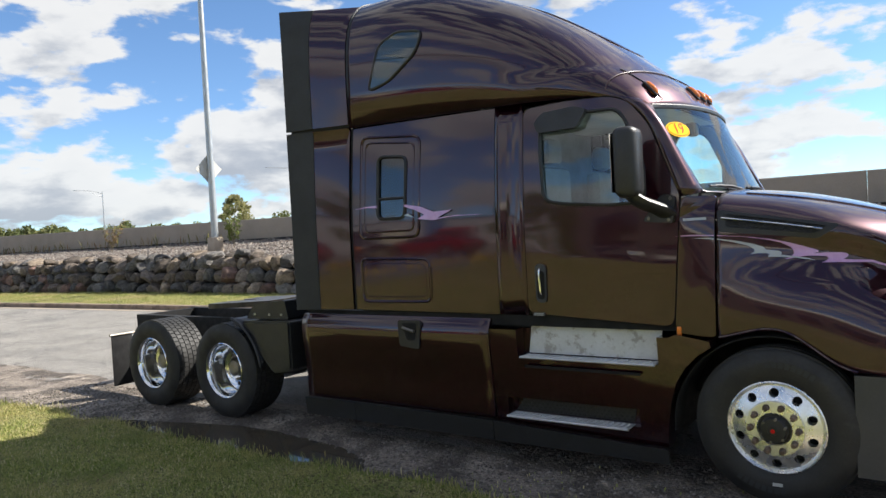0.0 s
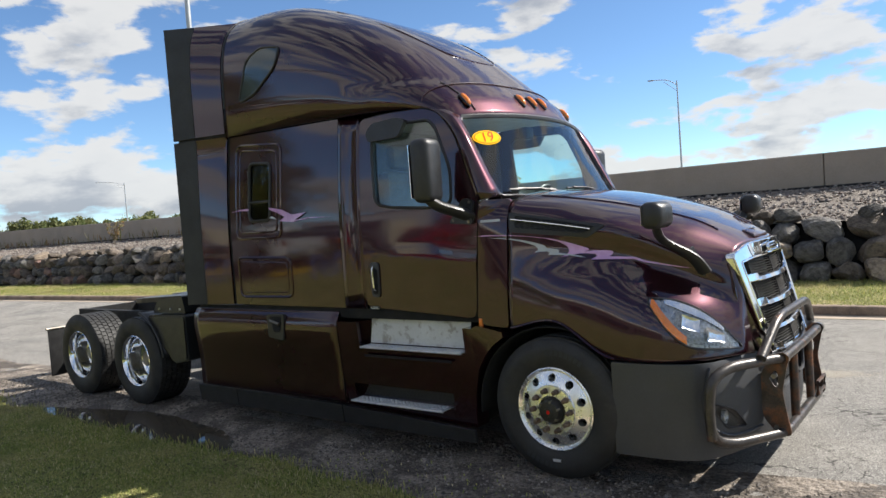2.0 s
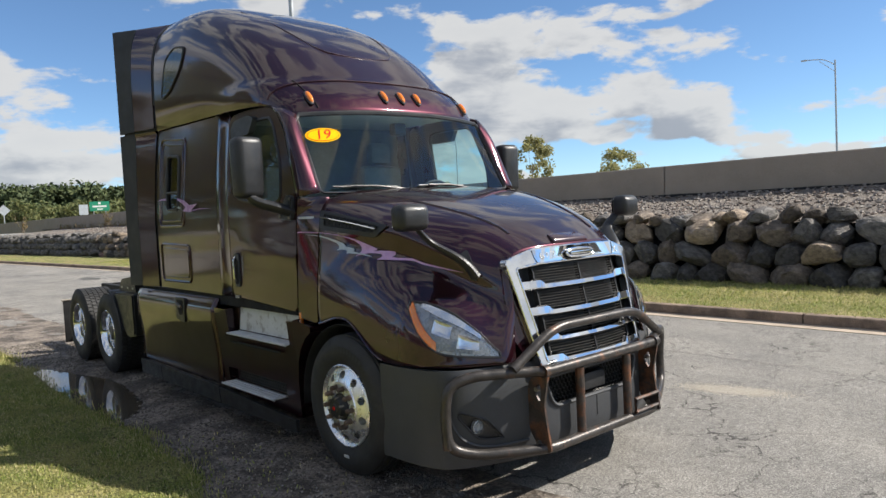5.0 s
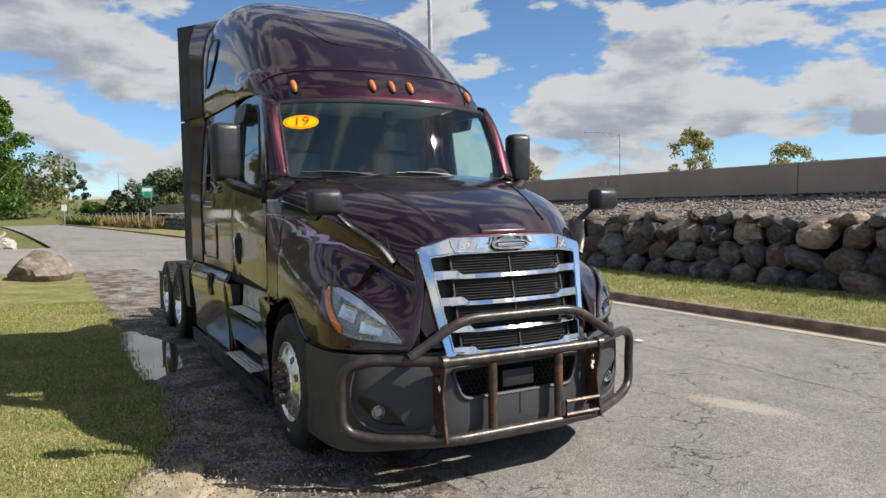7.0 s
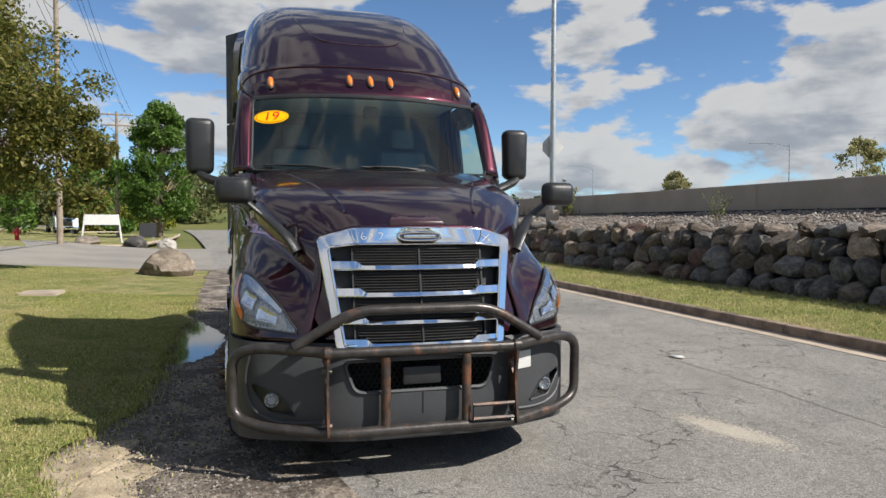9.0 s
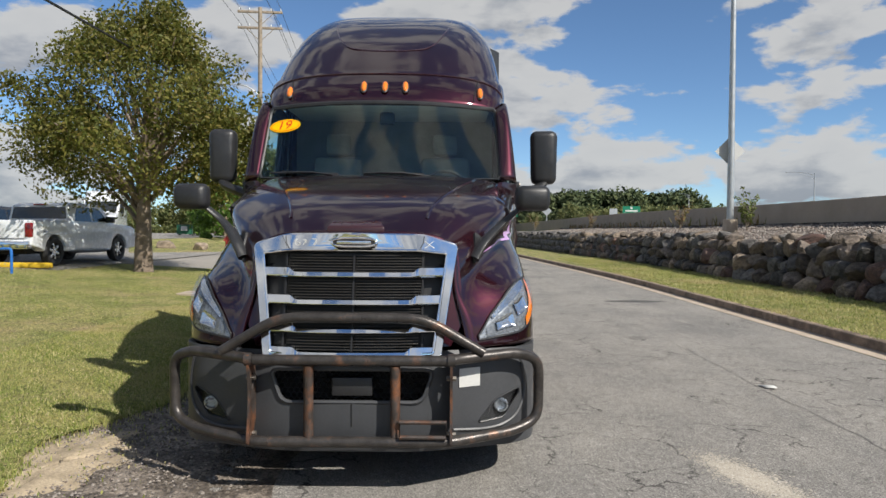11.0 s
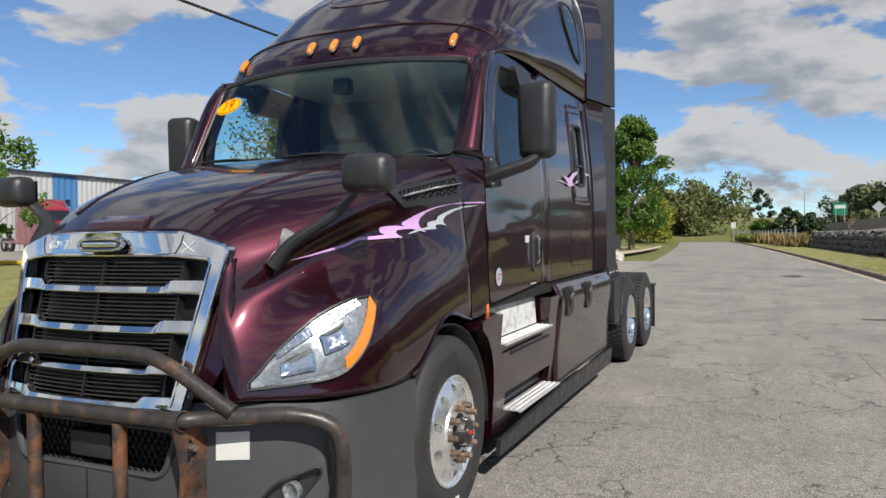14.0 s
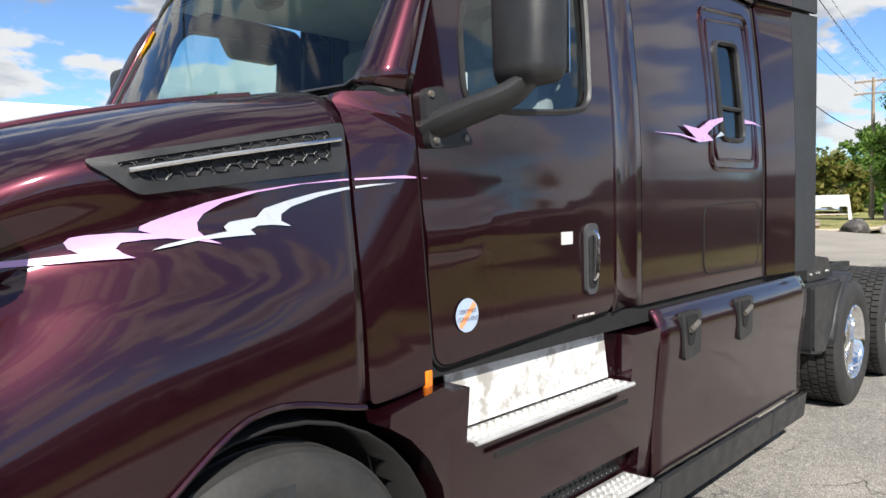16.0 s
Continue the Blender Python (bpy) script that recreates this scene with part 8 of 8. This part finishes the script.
far_semi((-33.5, -30.6, 0.8), 30, CAR_GREY, "grey semi tractor standing in the truck lot")
far_semi((-36.5, -38.5, 0.8), 60, CAR_BLACK, "black sleeper tractor standing in the truck lot")
far_semi((-42.5, -22.3, 0.8), 15, CAR_WHITE, "white semi tractor standing beyond the parked cars", 0.92)
far_semi((-76, -18.7, 0.35), 20, CAR_WHITE, "white semi tractor far across the driveway", 0.86)
far_semi((-47, -37.5, 0.8), 40, CAR_WHITE, "white tractor with a dark bumper in the truck lot")
far_semi((-30.5, -42.5, 0.8), 75, CAR_RED, "red tractor before the metal building")
part_c = box(-85, -79, -19.5, -18.9, 0.25, 2.2, 0.03)
tagged(part("scrim_fence", part_c, mat("dark_scrim", (0.05, 0.06, 0.06), rough=0.9, vary=0.2, scale=2)), "dark screened fence panel beside a white truck", "fence")

# yellow wheel stops
YELLOW_C = mat("yellow_painted_concrete", (0.62, 0.40, 0.02), rough=0.8, vary=0.12, scale=5, dark=(0.30, 0.26, 0.20), dark_low=0.60, dark_high=0.75, dark_scale=7)
for y in (-11.35, -14.25, -16.6, -18.4, -20.55, -22.7):
    bm = box(-0.09, 0.09, -0.86, 0.86, 0.0, 0.15, 0.035)
    st = tagged(part("wheel_stop", bm, YELLOW_C), "scuffed yellow concrete wheel stop", "wheel stop", "yellow wheel stops")
    st.location = (-14.45, y, lawn_z(y) + 0.033)

# metal building with vertical ribs
RIB = mat("grey_ribbed_steel", (0.42, 0.42, 0.42), rough=0.5, metal=0.0, vary=0.06, scale=0.3)
RIB_BLUE = mat("blue_ribbed_steel", (0.055, 0.17, 0.36), rough=0.45, vary=0.06)
ROOF_EDGE = mat("dark_roof_edge", (0.05, 0.055, 0.06), rough=0.5, vary=0.1)


def metal_building():
    hall = empty("warehouse", (-50, -49.4, 0.7), math.degrees(math.atan2(4.0, 42.0)), label="grey ribbed-metal warehouse with a blue panel", category="building")
    L_, H, D = 46.0, 6.0, 20.0

    def wall_strip(x0, x1, m_, y=0.0):
        def f(i, z):
            k = i % 4
            return Vector((x0 + (x1 - x0) * i / n, y + (0.035 if k in (1, 2) else 0.0), z))
        n = max(4, int((x1 - x0) / 0.125) // 4 * 4)
        bm = grid(f, range(n + 1), (0, H))
        bm.normal_update()
        return bm
    part("wall", wall_strip(0, 12.2, RIB), RIB, hall, smooth=False)
    part("blue_panel", wall_strip(12.2, 14.6, RIB_BLUE, 0.01), RIB_BLUE, hall, smooth=False)
    part("wall", wall_strip(14.6, L_, RIB), RIB, hall, smooth=False)
    part("wall", box(-0.02, 0.02, -D, -0.01, 0, H), RIB, hall)
    part("wall", box(L_ - 0.02, L_ + 0.02, -D, -0.01, 0, H), RIB, hall)
    part("roof", box(-0.3, L_ + 0.3, -D - 0.2, 0.25, H, H + 0.16, 0.03), ROOF_EDGE, hall)
    part("door", box(6.6, 10.2, 0.03, 0.06, 0, 3.9), mat("cream_roller_door", (0.62, 0.57, 0.42), rough=0.6, vary=0.05), hall, "cream roller door")
    part("wall_lamp", box(2.2, 2.5, 0.02, 0.28, 3.6, 3.8, 0.03), DARK, hall)
    part("wall_lamp", box(13.2, 13.5, 0.05, 0.30, 3.9, 4.1, 0.03), DARK, hall)


metal_building()


def office():
    b = empty("office_building", (-14.5, -29.0, 0.6), math.degrees(math.atan2(-4.0, 20.0)), label="low dark office block with a pale fascia", category="building")
    part("wall", box(0, 24, -12, 0, 0, 4.9), mat("dark_brick", (0.07, 0.06, 0.055), rough=0.8, vary=0.2, scale=3, fine=20), b)
    part("fascia", box(-0.35, 24.35, -12.3, 0.35, 4.9, 5.7, 0.04), mat("cream_fascia", (0.72, 0.68, 0.60), rough=0.6, vary=0.05), b)
    for k in range(7):
        w = part("window", box(1.2 + k * 3.2, 3.4 + k * 3.2, -0.02, 0.03, 1.0, 3.2, 0.01), CAR_GLASS, b)
        part("window_frame", tube([(1.2 + k * 3.2, 0.04, 1.0), (3.4 + k * 3.2, 0.04, 1.0), (3.4 + k * 3.2, 0.04, 3.2), (1.2 + k * 3.2, 0.04, 3.2)], 0.04, 4, closed=True), GALV, w)


office()

# far rise with a building, conifers
sheet("far_rise", lambda x, y: Vector((x, y, -0.2 + 5.4 * max(0.0, min(1.0, (-118 - x) / 75.0))**1.3 * max(0.0, min(1.0, (y + 60) / 45.0)) + wob(x, y, 0.03, 0.5))), span(-420, -118, 24), span(-60, 13.6, 12), FIELD, "distant grassy rise", category="ground")
fb = empty("far_building", (-246, -4.5, 4.6), 0, label="distant low building with a white upper storey", category="building")
part("wall", box(-8, 0, -7, 4, -1.0, 2.4), mat("far_brick", (0.30, 0.20, 0.16), rough=0.8, vary=0.1), fb)
part("upper_storey", box(-8.2, 0.2, -7.2, 4.2, 2.4, 5.2, 0.05), WHITE_PLATE, fb)
for k in range(5):
    part("window", box(0.0, 0.06, -6.2 + k * 2.0, -4.9 + k * 2.0, 0.4, 1.9), CAR_GLASS, fb)
LEAF_D = island_tone("conifer_needle", [(0.018, 0.038, 0.018), (0.03, 0.055, 0.024), (0.045, 0.07, 0.03), (0.025, 0.045, 0.022)], 0.6)
for i, (x, y, h, rad, lm) in enumerate(((-128, 6.6, 5.2, 3.0, LEAF_D), (-131, 2.6, 3.6, 2.4, LEAF_B), (-126, 9.4, 4.2, 2.4, LEAF_D), (-235, 1.5, 14.5, 4.0, LEAF_D), (-215, -14, 15, 6, LEAF_C), (-205, -16, 11, 5, LEAF_B), (-185, -20, 11, 5.5, LEAF_B), (-170, -22, 9.5, 5, LEAF_C))):
    tree((x, y, 0.0), h, rad, 0.4, lm, 130 + i, "rounded dark evergreen beyond the street's bend" if i < 3 else "broad tree in the distance", clumps=40, per=110, leaf=0.30, trunk=0.16)
LEAF_HILL = island_tone("hill_leaf", [(0.040, 0.062, 0.028), (0.062, 0.085, 0.036), (0.095, 0.112, 0.046), (0.05, 0.072, 0.034)], 0.7)
woods("far_woods", 161, 174.0, 340, 430, 125, 16, 22, 181, "dark wooded hill beyond the highway", LEAF_HILL, per=60, leaf=1.15)

# highway and roadside signs
SIGN_GREEN = mat("sign_green", (0.004, 0.16, 0.085), rough=0.4, vary=0.05)


def road_sign(loc, rz, w, h, top, face, label, posts=2, bars=(), diamond=False):
    s_ = empty("road_sign", loc, rz, label=label, category="road sign")
    loop = [(0, -h / 2), (w / 2, 0), (0, h / 2), (-w / 2, 0)] if diamond else rounded([(-w / 2, -h / 2), (w / 2, -h / 2), (w / 2, h / 2), (-w / 2, h / 2)], 0.08 * h, 3)
    panel = part("panel", slab(loop, 0.03, lambda a, b, d: Vector((0.03 - d, a, top - h / 2 + b))), face, s_, smooth=False)
    for a0, a1, b0, b1 in bars:
        part("print_bar", box(0.032, 0.045, a0, a1, top - h / 2 + b0, top - h / 2 + b1), WHITE, panel, smooth=False)
    for k in range(posts):
        y = 0 if posts == 1 else (k - 0.5) * w * 0.6
        part("post", tube([(-0.06, y, -0.6), (-0.06, y, top - 0.1 * h)], 0.05 + 0.02 * h, 6), GALV, s_)
    return s_


road_sign((-183, 48.8, 1.0), 0, 4.6, 2.3, 7.3, SIGN_GREEN, "green highway guide sign with white lettering", 2, ((-1.6, 1.6, -0.25, 0.15), (-0.6, 0.7, -0.85, -0.6), (-0.3, 0.3, 0.45, 0.95)))
road_sign((-150, 36.5, 1.0), 0, 1.7, 2.0, 5.6, GALV, "bare backs of two small highway signs")
road_sign((-131, 19.5, 1.0), 0, 1.9, 1.9, 5.4, GALV, "bare back of a diamond warning sign", 1, diamond=True)
road_sign((-298, 28.1, 3.5), 0, 4.6, 4.6, 8.6, SIGN_GREEN, "distant green roadside sign board", 2, ((-1.8, 1.8, 0.2, 1.5),))
road_sign((-122, -1.9, 0.0), 0, 0.75, 0.95, 3.2, WHITE, "small white speed limit sign", 1, ((-0.2, 0.2, -0.25, 0.05),))
board = empty("sandwich_board", (-44.2, -9.6, 0.25), 8, label="white A-shaped sign board on the driveway's island", category="sign board")
for sy in (-1, 1):
    for sx in (-1, 1):
        part("leg", tube([(sx * 0.55, sy * 1.15, -0.05), (sx * 0.12, sy * 0.95, 1.75)], 0.06, 6), WHITE, board)
for sx in (-1, 1):
    part("panel", slab([(-1.0, 1.1), (1.0, 1.1), (0.92, 1.75), (-0.92, 1.75)], 0.04, lambda a, b, d: Vector((sx * (0.15 + (1.75 - b) * 0.25) + d, a, b))), WHITE, board, smooth=False)
part("shelf", box(-0.35, 0.35, -1.0, 1.0, 0.62, 0.68), mat("cream_board", (0.55, 0.46, 0.34), rough=0.7, vary=0.1), board)
road_sign((-50.5, -7.6, 0.2), 5, 1.15, 1.0, 1.25, INK, "dark framed notice board on the driveway's island", 2)

# wire fence on posts at the wall's end, with tall dry weeds
WIRE = glass("fence_wire", (0.93, 0.93, 0.92), rough=0.6, ior=1.02)


def fence_y(x):
    return kerb_y(x) + 2.6 - 0.9 * max(0.0, min(1.0, (-x - 70) / 50))


fence = empty("wire_fence", label="weathered wire fence on grey posts", category="fence")
for k, x in enumerate(span(-71.0, -146, 25)):
    h = 2.0 if k == 0 else 1.65
    part("post", tube([(x, fence_y(x), 0.05), (x, fence_y(x), 0.15 + h)], 0.075 if k == 0 else 0.05, 6), GALV, fence)
for z in (0.5, 0.95, 1.4, 1.7):
    part("rail", tube([(x, fence_y(x), 0.1 + z) for x in span(-71, -146, 25)], 0.012, 4), GALV, fence)
WEED = island_tone("dry_weed", [(0.16, 0.085, 0.04), (0.24, 0.14, 0.06), (0.20, 0.17, 0.06), (0.10, 0.11, 0.03), (0.30, 0.20, 0.10)], 0.8)
WEED_GREEN = island_tone("green_weed", [(0.07, 0.10, 0.02), (0.12, 0.15, 0.03), (0.16, 0.17, 0.05), (0.09, 0.12, 0.02)], 0.7)


def weeds(name, count, place, length, width, material, seed, label):
    r = np.random.default_rng(seed)
    P = np.array([place(r) for _ in range(count)])
    a, b = r.uniform(0, 6.283, count), r.uniform(0, 6.283, count)
    L_ = length * r.uniform(0.4, 1.3, count)
    w = width * r.uniform(0.5, 1.3, count)
    lean = r.uniform(0.05, 0.45, count)
    side = np.stack([np.cos(a) * w, np.sin(a) * w, np.zeros(count)], 1)
    top = np.stack([np.cos(b) * lean * L_, np.sin(b) * lean * L_, L_], 1)
    V = np.stack([P - side * 0.5, P + side * 0.5, P + top * 0.6 + side, P + top, P + top * 0.6 - side], 1)
    me = bpy.data.meshes.new(name)
    me.from_pydata(V.reshape(-1, 3).tolist(), [], np.arange(count * 5).reshape(-1, 5).tolist())
    me.materials.append(material)
    return tagged(new(name, me), label, "weeds", "", "stuff")


def by_fence(r):
    x = r.uniform(-150, -69)
    return (x, fence_y(x) + r.normal() * 0.5 + 0.6, 0.1)


weeds("fence_weeds", 5000, by_fence, 1.2, 0.07, WEED, 61, "tall reddish dry weeds along a fence")
def beyond_kerb(r):
    x = r.uniform(-128, -100)
    return (x, kerb_y(x) + 1.0 + abs(r.normal()) * 0.8, 0.05)


weeds("verge_weeds", 4000, beyond_kerb, 1.1, 0.10, WEED_GREEN, 62, "rank green weeds at the street's bend")
weeds("slope_weeds", 420, lambda r: (r.uniform(-72, -24), 13.7 + r.normal() * 0.15, 1.9), 0.45, 0.02, WEED, 63, "dry weeds at the barrier's foot")


def bush_weed(x, y, z, h, seed, material, label, n=90):
    """A single branching weed: thin stalks with small leaves."""
    r = np.random.default_rng(seed)
    w = empty("weed", (x, y, z), label=label, category="weed")
    bm = bmesh.new()
    tips = []
    for k in range(14):
        a, l = r.uniform(0, 6.28), h * r.uniform(0.5, 1.05)
        e = Vector((math.cos(a) * l * r.uniform(0.1, 0.55), math.sin(a) * l * r.uniform(0.1, 0.55), l))
        tube(smooth_path([(0, 0, -0.05), tuple(e * 0.5 + Vector((0, 0, 0.1 * l))), tuple(e)], 4), 0.006, 4, bm=bm)
        tips += [tuple(e * f) for f in (0.45, 0.65, 0.85, 1.0)]
    part("stalk", bm, WOOD, w)
    leaf_cloud("leaves", tips, [0.09 * h] * len(tips), max(2, n // 14), 0.028 * h + 0.012, material, w, r)


bush_weed(-21.6, 11.9, 1.72, 1.5, 201, WEED_GREEN, "straggly green weed beside the light mast", 160)
bush_weed(-31.0, 12.4, 1.75, 1.4, 202, WEED, "rust-brown dried weed on the gravel slope")
bush_weed(-10.9, 11.2, 1.5, 0.9, 203, WEED_GREEN, "thin green weed on the gravel slope", 60)
bush_weed(-49.0, 11.5, 1.75, 1.3, 204, WEED, "rust-brown dried weed by the barrier")
bush_weed(-63.0, 9.0, 1.7, 1.4, 205, WEED, "rust-brown dried weed near the wall's end")

# litter and repairs on the street
bm = fill([(0, 0), (0.16, 0.03), (0.20, 0.12), (0.06, 0.15), (-0.02, 0.08)])
for v in bm.verts:
    v.co = Vector((-1.90 + v.co.x, 3.85 + v.co.y, 0.010 + 0.012 * math.sin(v.co.x * 40)))
tagged(part("paper_scrap", bm, WHITE, solid=0.002), "crumpled scrap of white paper on the street", "litter")
PATCH = surface("tar_patch", (0.075, 0.073, 0.070), (0.10, 0.097, 0.092), 0.4, 0.6, 3.0, fine_scale=120, fine=0.3, bump=0.003)
for k, (x, y, rx, ry) in enumerate(((-24.5, 3.6, 0.8, 0.35), (-11.0, 4.9, 0.25, 0.7))):
    sheet("road_patch", lambda a, f: Vector((x + rx * f * math.cos(a) * (1 + 0.2 * math.sin(3 * a)), y + ry * f * math.sin(a) * (1 + 0.15 * math.sin(5 * a)), 0.004)), span(0, 2 * math.pi, 30), (0.02, 1), PATCH, "dark tar repair in the street", category="road")


def lawn_rim(r):
    x = r.uniform(-9.5, 1.4)
    y = lawn_edge(x) + abs(r.normal()) * 0.10 - 0.05
    return (x, y, 0.012)


weeds("rim_grass", 5200, lawn_rim, 0.055, 0.004, BLADE, 71, "longer ragged grass along the dirt's edge")
weeds("straw", 900, lambda r: (r.uniform(-1.8, 2.2), -2.0 + r.normal() * 0.35, 0.02), 0.025, 0.006, BLADE, 72, "dry straw on the bare patch")
